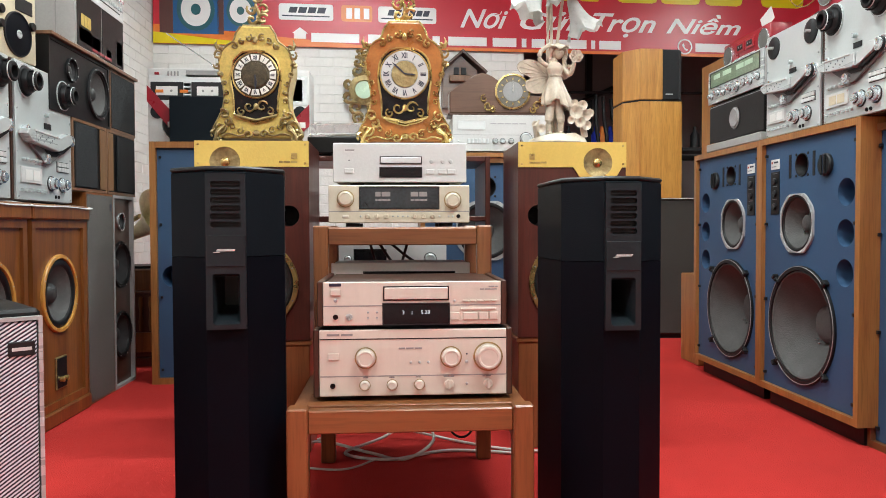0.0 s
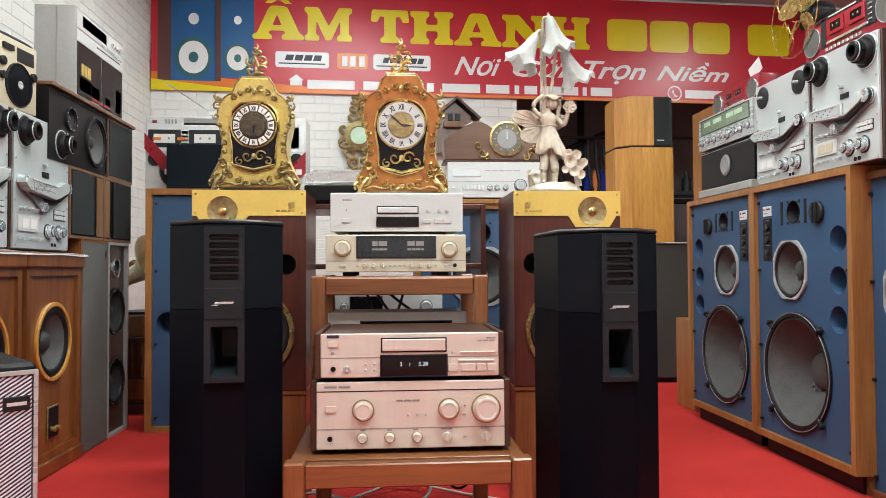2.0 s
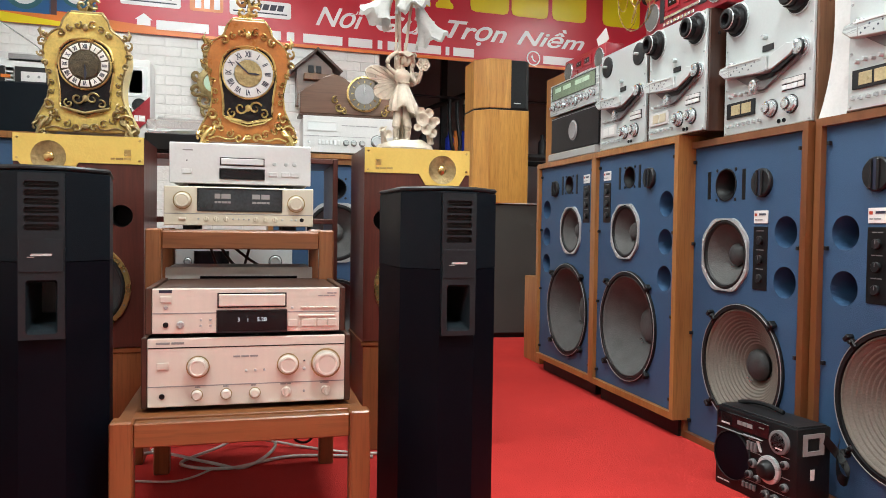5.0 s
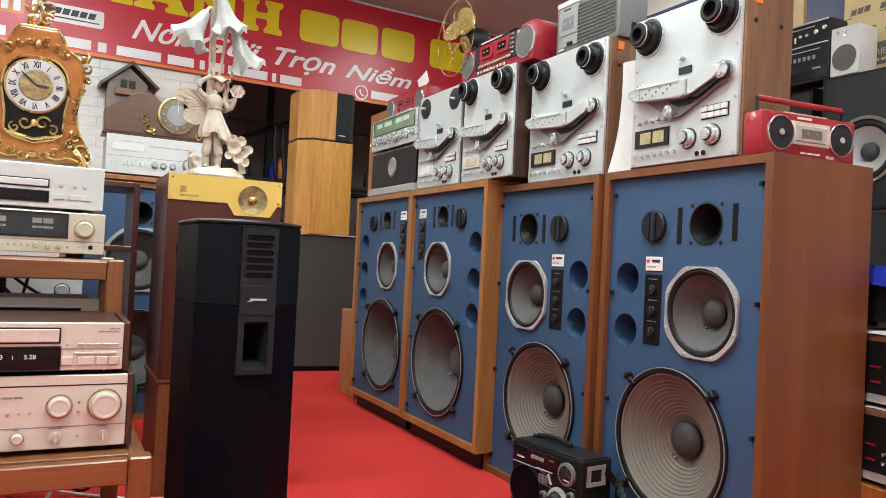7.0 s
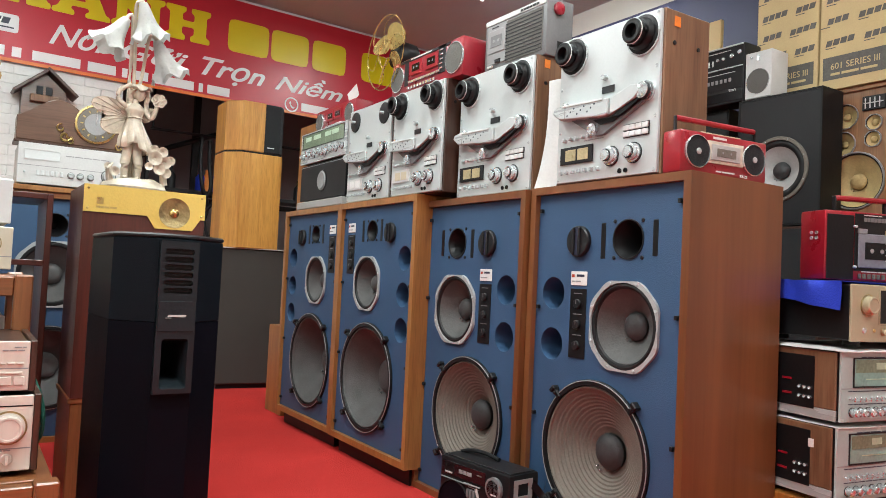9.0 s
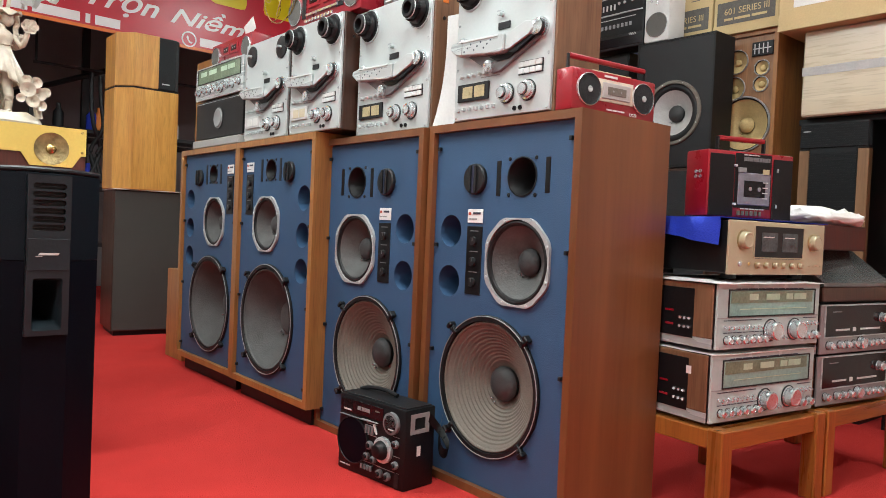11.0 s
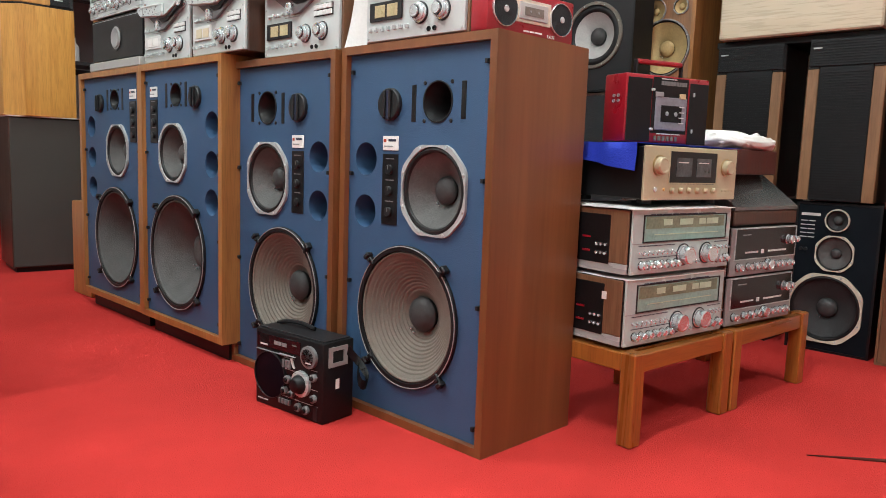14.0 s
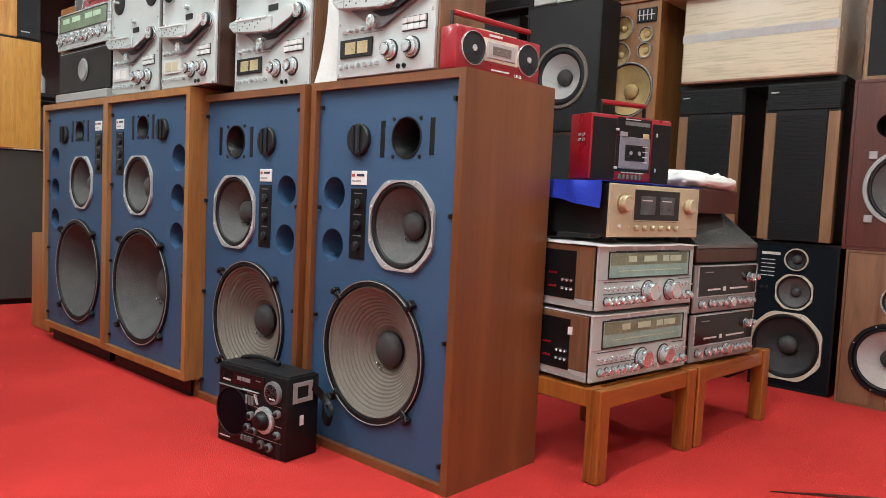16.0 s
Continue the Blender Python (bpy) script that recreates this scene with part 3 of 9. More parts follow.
def monitor(name, label, w, h, d, feats, m, cone, ribs, veneer, lip=0.024, plinth=0.0, group="big blue studio monitors"):
    """A blue-fronted studio monitor. m is 1 or -1: the layout is mirrored. u runs from the left of the unmirrored box."""
    t = thing(name, label, "loudspeaker", group)
    X = lambda u: m * (u - w / 2)
    rim = 0.018
    inner = [(-w / 2 + lip, lip), (w / 2 - lip, lip), (w / 2 - lip, h - lip), (-w / 2 + lip, h - lip)]
    cab = holed([(-w / 2, 0), (w / 2, 0), (w / 2, h), (-w / 2, h)], [inner], 0, d)
    part("back_panel", box(-w / 2 + lip + 0.001, w / 2 - lip - 0.001, d - 0.02, d - 0.002, lip + 0.001, h - lip - 0.001), BLACK, t)
    part("cabinet", cab, veneer, t, "oiled wood veneer box with mitred front edges")
    if plinth:
        part("plinth", box(-w / 2 + 0.03, w / 2 - 0.03, 0.045, d, -plinth, -0.0005), BLACK, t, "recessed black plinth")
    holes = []
    for kind, u, z, r in feats:
        if kind in ("port", "horn"):
            holes.append(circle_pts(X(u), z, r, 32))
        elif kind == "mid":
            holes.append(circle_pts(X(u), z, r * 0.94, 32))
        elif kind == "woofer":
            holes.append(circle_pts(X(u), z, r * 0.92, 40))
    x0, x1 = -w / 2 + lip + 0.001, w / 2 - lip - 0.001
    part("baffle", holed([(x0, lip + 0.001), (x1, lip + 0.001), (x1, h - lip - 0.001), (x0, h - lip - 0.001)], holes, rim, rim + 0.02), BLUE, t, "matt blue painted baffle", smooth=0)
    for kind, u, z, r in feats:
        if kind == "port":
            part("port_tube", turned([(r, 0.0005), (r * 0.99, 0.02), (r * 0.97, 0.13), (0, 0.13)], (X(u), rim, z)), BLUE, t, "open round bass port")
        elif kind == "horn":
            p = part("horn_mouth", turned([(r, -0.002), (r * 0.93, 0.004), (r * 0.6, 0.06), (r * 0.3, 0.1), (0, 0.11)], (X(u), rim, z)), BLACK, t, "black round horn mouth")
            part("horn_rim", turned([(r * 1.03, 0), (r * 1.03, -0.003), (r * 0.97, -0.003), (r * 0.96, 0.004)], (X(u), rim, z)), CHARCOAL, p)
            b = bmesh.new()
            for sx in (-1, 1):
                for sz in (-1, 1):
                    disc((X(u) + sx * r * 0.93, rim, z + sz * r * 0.93), 0.006, 0.003, bm=b, seg=10)
            part("bolts", b, RUBBER, p)
        elif kind == "slot":
            part("slot_vent", box(X(u) - 0.009, X(u) + 0.009, rim - 0.002, rim + 0.004, z - r, z + r, 0.0015), BLACK, t, "narrow black vertical slot")
        elif kind == "knob":
            b = turned([(r, 0.0), (r, -0.010), (r * 0.93, -0.014), (r * 0.2, -0.014), (0, -0.014)], (X(u), rim, z))
            p = part("slot_tweeter", b, CHARCOAL, t, "round black slot tweeter")
            for sx in (-1, 1):
                part("slot_lip", box(X(u) + sx * r * 0.26 - r * 0.09, X(u) + sx * r * 0.26 + r * 0.09, rim - 0.022, rim - 0.0135, z - r * 0.88, z + r * 0.88, 0.003), CHARCOAL, p)
            part("slot", box(X(u) - r * 0.16, X(u) + r * 0.16, rim - 0.0145, rim - 0.0138, z - r * 0.88, z + r * 0.88), INK, p)
        elif kind == "panel":
            p = part("control_plate", box(X(u) - 0.034, X(u) + 0.034, rim - 0.003, rim, z - r, z + r - 0.052, 0.001), BLACK, t, "black level-control plate")
            lab = part("badge", box(X(u) - 0.034, X(u) + 0.034, rim - 0.003, rim, z + r - 0.042, z + r, 0.001), PAPER, t, "white badge with red mark")
            part("orange_mark", box(X(u) - 0.029, X(u) - 0.018, rim - 0.004, rim - 0.003, z + r - 0.018, z + r - 0.009), MARKRED, lab)
            part("black_mark", box(X(u) - 0.008, X(u) + 0.024, rim - 0.004, rim - 0.003, z + r - 0.016, z + r - 0.009), INK, lab)
            part("small_print", bars(X(u) - 0.028, X(u) + 0.01, z + r - 0.032, 0.004, rim - 0.003, words=2), GREYPLASTIC, lab)
            for k in range(3):
                zz = z - r + (2 * r - 0.052) * (0.18 + 0.3 * k)
                kn = part("level_knob", disc((X(u), rim - 0.003, zz), 0.014, 0.008), CHARCOAL, p)
                part("scale_mark", bars(X(u) - 0.018, X(u) + 0.018, zz + 0.03, 0.003, rim - 0.003, words=2, seed=k), DARKGREY, p)
                part("pointer", box(X(u) - 0.001, X(u) + 0.001, rim - 0.0115, rim - 0.011, zz, zz + 0.012), DARKGREY, kn)
        elif kind == "mid":
            driver(t, X(u), z, r, rim, CONE_GREY, "mid_driver", "octagon", CAP if ribs else CONE_GREY, CAST, False, 0.33, 0.50, 1.04, 0.86, dome=0.8)
        elif kind == "woofer":
            driver(t, X(u), z, r, rim, cone, "woofer", "ring", CAP if ribs else CONE_GREY, RUBBER, ribs, 0.28 if ribs else 0.34, 0.44 if ribs else 0.60, 1.095, 0.95, cone, 0.8 if ribs else 0.45)
            # pale ring modelled in place of the highlight along the black rim
            part("rim_line", turned([(r * 0.99, -0.0108), (r * 0.988, -0.0125), (r * 0.978, -0.0125), (r * 0.976, -0.0108)], (X(u), rim, z), "y", 56), GREYPLASTIC, t, "thin grey ring painted as the rim highlight")
    b = bmesh.new()
    for sx in (-1, 1):
        for zz in (0.07, h * 0.36, h * 0.66, h - 0.075):
            box(sx * (w / 2 - lip - 0.018) - 0.005, sx * (w / 2 - lip - 0.018) + 0.005, rim - 0.012, rim, zz - 0.006, zz + 0.006, 0.001, b)
    part("grille_studs", b, RUBBER, t)
    return t


D_FEATS = [("knob", 0.215, 0.945, 0.047), ("slot", 0.312, 0.945, 0.052), ("horn", 0.408, 0.948, 0.056), ("slot", 0.505, 0.95, 0.05), ("port", 0.105, 0.785, 0.05), ("port", 0.105, 0.627, 0.05),
           ("panel", 0.219, 0.724, 0.13), ("mid", 0.403, 0.703, 0.127), ("woofer", 0.303, 0.328, 0.212)]
C_FEATS = D_FEATS
md = monitor("studio_monitor", "blue-fronted walnut monitor with ribbed tan woofer on the carpet", 0.63, 1.12, 0.40, D_FEATS, 1, CONE_TAN, True, WALNUT)
put(md, 1.73, 1.518, 0, -90)
mc = monitor("studio_monitor", "blue-fronted walnut monitor with tan woofer partly behind a radio", 0.63, 1.115, 0.40, C_FEATS, -1, CONE_TAN, True, WALNUT)
put(mc, 1.712, 2.157, 0, -90)
B_FEATS = [("knob", 0.475, 0.925, 0.042), ("slot", 0.222, 0.938, 0.048), ("horn", 0.308, 0.939, 0.045), ("slot", 0.391, 0.938, 0.048), ("panel", 0.108, 0.862, 0.115), ("mid", 0.280, 0.708, 0.118),
           ("port", 0.595, 0.818, 0.05), ("port", 0.592, 0.671, 0.05), ("port", 0.590, 0.528, 0.05), ("woofer", 0.312, 0.305, 0.236)]
mb = monitor("studio_monitor", "larger blue monitor in teak veneer with grey woofer", 0.70, 1.07, 0.42, B_FEATS, 1, CONE_GREY, False, TEAK, 0.026, 0.07)
put(mb, 1.655, 2.785, 0.07, -90)
ma = monitor("studio_monitor", "larger blue teak monitor with grey woofer ending the row", 0.70, 1.07, 0.42, B_FEATS, -1, CONE_GREY, False, TEAK, 0.026, 0.07)
put(ma, 1.66, 3.49, 0.07, -90)


# ---------------------------------------------------------------- tall black tower pair
def tower(label, foot=0.02):
    t = thing("tower_speaker", label, "loudspeaker", "black tower pair")
    def plan(s=1.0, back=0.0):
        return [(-0.0436 * s, 0.0), (0.0436 * s, 0.0), (0.1242 * s, 0.072), (0.1242 * s, 0.31), (-0.1242 * s, 0.31), (-0.1242 * s, 0.072)]
    part("upper_cabinet", slab(plan(), 0.683, 0.871, bevel=0.002, plane="xy"), SATIN, t, "textured black upper housing")
    low = slab(plan(0.998), 0.02, 0.537, plane="xy")
    notch = [(-0.0435, 0.0), (-0.029, 0.0), (-0.029, 0.2), (0.029, 0.2), (0.029, 0.0), (0.0435, 0.0), (0.124, 0.0719), (0.124, 0.3094), (-0.124, 0.3094), (-0.124, 0.0719)]
    slab(notch, 0.537, 0.648, low, plane="xy")
    slab(plan(0.998), 0.648, 0.683, low, plane="xy")
    part("lower_cabinet", low, LOWERBLACK, t, "black cloth-covered lower body")
    part("base", slab(plan(1.02), 0.02 - foot, 0.02, bevel=0.003, plane="xy"), BLACK, t)
    part("top_cap", slab(plan(1.015), 0.8715, 0.883, bevel=0.004, plane="xy"), CHARCOAL, t, "thin charcoal top cap")
    def hole(z0, z1, a):
        c = 0.0055
        pts = []
        for cx, cz, a0 in ((a - c, z0 + c, -90), (a - c, z1 - c, 0), (-a + c, z1 - c, 90), (-a + c, z0 + c, 180)):
            pts += [(cx + c * math.cos(radians(a0 + 30 * k)), cz + c * math.sin(radians(a0 + 30 * k))) for k in range(4)]
        return pts
    louvres = [hole(0.749 + 0.0175 * k, 0.7618 + 0.0175 * k, 0.032) for k in range(6)]
    fp = part("front_panel", holed([(-0.0425, 0.526), (0.0425, 0.526), (0.0425, 0.866), (-0.0425, 0.866)], louvres + [hole(0.537, 0.648, 0.029)], -0.012, -0.001), TOWERPANEL, t, "charcoal front panel with louvres and port", smooth=0)
    part("louvre_backing", box(-0.04, 0.04, -0.003, -0.0015, 0.744, 0.857), BLACK, fp)
    for k in range(6):
        b = box(-0.032, 0.032, -0.009, -0.003, 0.754 + 0.0175 * k, 0.7556 + 0.0175 * k)
        part("louvre_slat", b, BLACK, fp)
    part("badge_plate", box(-0.0405, 0.0405, -0.0145, -0.012, 0.664, 0.732, 0.001), TOWERPANEL, fp)
    lg = slab([(-0.021, 0.697), (0.018, 0.697), (0.021, 0.702), (-0.018, 0.702)], -0.016, -0.0145)
    slab([(-0.026, 0.694), (-0.012, 0.694), (-0.012, 0.6955), (-0.026, 0.6955)], -0.016, -0.0145, lg)
    part("badge", lg, CHROME, fp, "small chrome badge")
    port = bmesh.new()
    prev = None
    own = bmesh.new()
    for s, yy, dz in ((1.0, -0.012, 0.0), (0.93, -0.006, 0.0), (0.8, 0.02, 0.004), (0.74, 0.09, 0.006), (0.7, 0.19, 0.006)):
        ring = [own.verts.new((x * s, yy, 0.5925 + dz + (z - 0.5925) * s)) for x, z in hole(0.537, 0.648, 0.029)]
        if prev:
            for i in range(16):
                own.faces.new((prev[i], prev[(i + 1) % 16], ring[(i + 1) % 16], ring[i]))
        prev = ring
    own.faces.new(prev)
    part("port", own, TOWERPANEL, fp, "flared rectangular bass port")
    return t


put(tower("tall black faceted tower speaker beside the amplifier table", 0.038), -0.2983, 1.661, 0.018, 7.9)
put(tower("tall black faceted tower speaker with shiny badge, nearer the blue monitors"), 0.5961, 1.6975, 0, 2.5)


# ---------------------------------------------------------------- gold-fronted speakers on wooden stands
def gold_speaker(label, m):
    t = thing("horn_speaker", label, "loudspeaker", "gold-fronted pair")
    w, h, d = 0.375, 0.67, 0.33
    part("cabinet", holed([(-w / 2, 0), (w / 2, 0), (w / 2, h), (-w / 2, h)], [circle_pts(0, 0.19, 0.13, 40), circle_pts(m * 0.12, 0.42, 0.035, 24)], 0.0, d, box(-w / 2, w / 2, d, d + 0.01, 0, h)), MAHOGANY, t, "dark red mahogany cabinet", smooth=0)
    cx = -m * 0.088
    pts = [(-w / 2, h - 0.086), (-w / 2, h), (w / 2, h), (w / 2, h - 0.086)]
    notch = [(cx + 0.085, h - 0.086), (cx + 0.06, h - 0.125), (cx - 0.06, h - 0.125), (cx - 0.085, h - 0.086)]
    gp = part("gold_panel", holed(pts + notch, [circle_pts(cx, h - 0.07, 0.05, 36)], -0.006, -0.0005), GOLDPANEL, t, "satin gold front panel", smooth=0)
    part("horn", turned([(0.05, -0.0072), (0.047, -0.006), (0.022, -0.002), (0.012, -0.0012), (0, -0.0012)], (cx, 0, h - 0.07)), AGEDBRASS, gp, "dished golden horn")
    part("phase_plug", turned([(0.016, -0.0015), (0.014, -0.007), (0.006, -0.012), (0, -0.013)], (cx, 0, h - 0.07), seg=20), BRASS, gp)
    part("mark", box(m * 0.14 - 0.01, m * 0.14 + 0.01, -0.0075, -0.006, h - 0.06, h - 0.04), BRASS, gp)
    part("maker_line", bars(m * 0.12 - 0.03, m * 0.12 + 0.03, h - 0.073, 0.006, -0.006, words=3), BRASS, gp)
    b = bmesh.new()
    for sx in (-1, 1):
        for zz in (h - 0.012, h - 0.075):
            disc((sx * (w / 2 - 0.012), -0.006, zz), 0.004, 0.002, bm=b, seg=10)
    part("screws", b, BRASS, gp)
    part("port_tube", turned([(0.035, -0.001), (0.033, 0.01), (0.032, 0.1), (0, 0.1)], (m * 0.12, 0, 0.42), seg=24), BLACK, t)
    driver(t, 0, 0.19, 0.15, 0.0, CONE_DARK, "woofer", "ring", CAP, BRASS, False, 0.34, 0.35, 1.13)
    return t


def wood_stand(label):
    t = thing("speaker_stand", label, "speaker stand", "stands under gold speakers")
    part("box_body", box(-0.185, 0.185, 0, 0.33, 0, 0.368, 0.003), RACKWOOD, t)
    part("top_board", box(-0.192, 0.192, -0.006, 0.335, 0.3685, 0.385, 0.002), RACKBEAM, t)
    return t


for gx, m, lab in ((-0.403, 1, "mahogany speaker with gold panel carrying a yellow clock"), (0.68, -1, "mahogany speaker with gold panel carrying a fairy lamp")):
    put(gold_speaker(lab, m), gx, 2.52, 0.3865)
    put(wood_stand("plain brown wooden box stand under a mahogany speaker"), gx, 2.53, 0)


# ---------------------------------------------------------------- tables
def slatted_table(name, label, w, d, h, leg, group, front_drop=0.055, slats=6, post=None, beam=None):
    """Square-legged low table whose legs rise flush with a slatted top. Origin at the front left leg's corner."""
    t = thing(name, label, "table", group)
    post, beam = post or TABLEWOOD, beam or TABLEBEAM
    for x in (0, w - leg):
        for y in (0, d - leg):
            part("leg", box(x, x + leg, y, y + leg, 0, h, 0.004), post, t)
    for y in (0.008, d - leg + 0.008):
        part("rail", box(leg, w - leg, y, y + leg - 0.016, h - front_drop - 0.004, h - 0.006, 0.003), beam, t)
    for x in (0.008, w - leg + 0.008):
        part("side_rail", box(x, x + leg - 0.016, leg, d - leg, h - front_drop - 0.004, h - 0.006, 0.003), post, t)
    for k in range(slats):
        y = leg + (d - 2 * leg) * (k + 0.015) / slats
        part("slat", box(leg - 0.01, w - leg + 0.01, y, y + (d - 2 * leg) / slats * 0.97, h - 0.022, h - 0.004, 0.0015), beam, t)
    return t


put(slatted_table("low_table", "low red-brown wooden table carrying stacked amplifiers", 0.557, 0.80, 0.362, 0.047, "", post=RACKWOOD, beam=RACKBEAM), -0.173, 1.66, 0)
put(slatted_table("small_rack", "small red-brown wooden rack standing on the low table", 0.49, 0.40, 0.409, 0.040, "", 0.05, 5, RACKWOOD, RACKBEAM), -0.152, 2.045, 0.3625)
put(slatted_table("low_bench", "low orange-brown wooden bench carrying receivers", 0.535, 0.42, 0.272, 0.050, "receiver benches"), 2.102, 0.974, 0, -5)
put(slatted_table("low_bench", "low orange-brown wooden bench beside another bench", 0.56, 0.42, 0.272, 0.050, "receiver benches"), 2.648, 0.925, 0, -4)


# ---------------------------------------------------------------- hi-fi boxes
def component(name, label, category, w, h, d, face, case, feats, group="", feet=0.008, side=None, face_t=0.008, vents=False):
    """A hi-fi box. Features lie on the face: kind, x and z as shares of width and height, and sizes in metres."""
    t = thing(name, label, category, group)
    z0, z1 = feet, h
    H = z1 - z0
    inset = 0.014 if side else 0.0
    part("case", box(-w / 2 + inset + 0.002, w / 2 - inset - 0.002, face_t + 0.0005, d, z0 + 0.003, z1 - 0.002, 0.003), case, t)
    f = part("faceplate", box(-w / 2 + inset, w / 2 - inset, 0, face_t, z0, z1, 0.002), face, t)
    if side:
        for sx in (-1, 1):
            x0, x1 = sorted((sx * (w / 2 - inset + 0.0005), sx * w / 2))
            part("side_cheek", box(x0, x1, 0.002, d, z0 - 0.002, z1 + 0.001, 0.002), side, t, "wooden side cheek")
    if feet:
        for sx in (-1, 1):
            for y in (0.05, d - 0.06):
                part("foot", turned([(0.022, 0), (0.022, feet - 0.0005), (0, feet - 0.0005)], (sx * (w / 2 - 0.07), y, 0.0), "z", 20), BLACK, t)
    wi = w - 2 * inset
    for ft in feats:
        kind, u, v = ft[0], ft[1], ft[2]
        x, z = -wi / 2 + u * wi, z0 + v * H
        if kind == "knob":
            r, dep, m = ft[3], ft[4], ft[5]
            k = part("knob", turned([(r * 1.18, 0), (r * 1.18, -0.002), (r, -0.003), (r, -dep + 0.003), (r - 0.003, -dep), (r * 0.75, -dep), (r * 0.7, -dep + 0.001), (0, -dep + 0.001)], (x, 0, z), "y", 36), m, f)
            part("knob_ring", turned([(r * 1.25, -0.0003), (r * 1.25, -0.0025), (r * 1.12, -0.0025)], (x, 0, z), "y", 36), AGEDBRASS if m in (CHAMPAGNE, PALEGOLD, GOLDAMP) else CHARCOAL, k)
            if len(ft) > 6:
                part("pointer", box(x - 0.0012, x + 0.0012, -dep - 0.0006, -dep + 0.001, z + r * 0.1, z + r * 0.75), INK, k)
        elif kind == "paddle":
            r, dep, m = ft[3], ft[4], ft[5]
            k = part("knob", disc((x, 0, z), r, dep * 0.5), m, f)
            part("grip", box(x - r * 0.28, x + r * 0.28, -dep, -dep * 0.49, z - r * 0.95, z + r * 0.95, 0.001), m, k)
        elif kind == "btn":
            bw, bh, m = ft[3], ft[4], ft[5]
            part("button", box(x - bw / 2, x + bw / 2, -0.004, 0.0, z - bh / 2, z + bh / 2, 0.0012), m, f)
        elif kind == "lever":
            m = ft[3]
            b = disc((x, 0, z), 0.004, 0.004, bm=None, seg=12)
            rod([(x, -0.003, z), (x, -0.016, z - 0.005)], 0.0026, b, 8)
            part("lever", b, m, f)
        elif kind == "win":
            bw, bh, m = ft[3], ft[4], ft[5]
            p = part("display_window", box(x - bw / 2, x + bw / 2, -0.0012, 0.002, z - bh / 2, z + bh / 2, 0.0008), m, f)
            fr = holed([(x - bw / 2 - 0.003, z - bh / 2 - 0.003), (x + bw / 2 + 0.003, z - bh / 2 - 0.003), (x + bw / 2 + 0.003, z + bh / 2 + 0.003), (x - bw / 2 - 0.003, z + bh / 2 + 0.003)],
                       [[(x - bw / 2, z - bh / 2), (x + bw / 2, z - bh / 2), (x + bw / 2, z + bh / 2), (x - bw / 2, z + bh / 2)]], -0.003, 0.0)
            part("window_bezel", fr, CHARCOAL if len(ft) < 7 else ft[6], p)
        elif kind == "tray":
            bw, bh, m = ft[3], ft[4], ft[5]
            p = part("disc_tray", box(x - bw / 2, x + bw / 2, -0.005, 0.0, z - bh / 2, z + bh / 2, 0.0015), m, f)
            part("tray_gap", holed([(x - bw / 2 - 0.003, z - bh / 2 - 0.003), (x + bw / 2 + 0.003, z - bh / 2 - 0.003), (x + bw / 2 + 0.003, z + bh / 2 + 0.003), (x - bw / 2 - 0.003, z + bh / 2 + 0.003)],
                 [[(x - bw / 2, z - bh / 2), (x + bw / 2, z - bh / 2), (x + bw / 2, z + bh / 2), (x - bw / 2, z + bh / 2)]], -0.002, 0.0), BLACK, p)
        elif kind == "jack":
            part("jack", turned([(0.006, 0), (0.006, -0.003), (0.0035, -0.003), (0.0035, -0.0005), (0, -0.0005)], (x, 0, z), "y", 18), BLACK, f)
        elif kind == "dot":
            part("tiny_button", disc((x, 0, z), ft[3], 0.003, seg=14), ft[4], f)
        elif kind == "print":
            part("small_print", bars(x, x + ft[3], z, ft[4], ft[7] if len(ft) > 7 else 0.0, words=ft[5], seed=int(x * 1000)), ft[6] if len(ft) > 6 else GREYPLASTIC, f)
        elif kind == "line":
            part("groove", box(-wi / 2 + 0.001, wi / 2 - 0.001, -0.0006, 0.0, z - 0.0012, z + 0.0012), ft[3], f)
        elif kind == "text":
            letters("digits", ft[4], x, z, ft[3], -0.0014, ft[5], f)
    return t


CH = CHAMPAGNE
amp = component("integrated_amplifier", "champagne integrated amplifier with wooden cheeks on the low table", "amplifier", 0.468, 0.168, 0.36, CH, BLACK, [
    ("line", 0, 0.86, BLACK), ("line", 0, 0.30, GREYPLASTIC), ("print", 0.04, 0.91, 0.06, 0.005, 2), ("btn", 0.075, 0.60, 0.026, 0.016, CH), ("jack", 0.07, 0.16),
    ("knob", 0.245, 0.575, 0.0205, 0.02, CH), ("knob", 0.70, 0.575, 0.0205, 0.02, CH), ("knob", 0.90, 0.575, 0.028, 0.024, CH),
    ("dot", 0.485, 0.50, 0.0032, STEEL), ("dot", 0.532, 0.50, 0.0032, STEEL), ("dot", 0.578, 0.50, 0.0032, STEEL), ("print", 0.42, 0.70, 0.055, 0.004, 3), ("dot", 0.785, 0.62, 0.002, INK), ("dot", 0.785, 0.5, 0.0038, STEEL),
    ("knob", 0.24, 0.165, 0.0105, 0.014, CH), ("knob", 0.385, 0.165, 0.0105, 0.014, CH), ("knob", 0.53, 0.165, 0.0105, 0.014, CH), ("paddle", 0.69, 0.165, 0.011, 0.014, CH), ("dot", 0.785, 0.165, 0.003, STEEL), ("paddle", 0.90, 0.165, 0.011, 0.014, CH),
    ("print", 0.23, 0.27, 0.012, 0.003, 1), ("print", 0.37, 0.27, 0.012, 0.003, 1), ("print", 0.51, 0.27, 0.012, 0.003, 1), ("print", 0.66, 0.27, 0.025, 0.003, 2), ("print", 0.87, 0.27, 0.02, 0.003, 2)], side=DARKWOOD, feet=0.012)
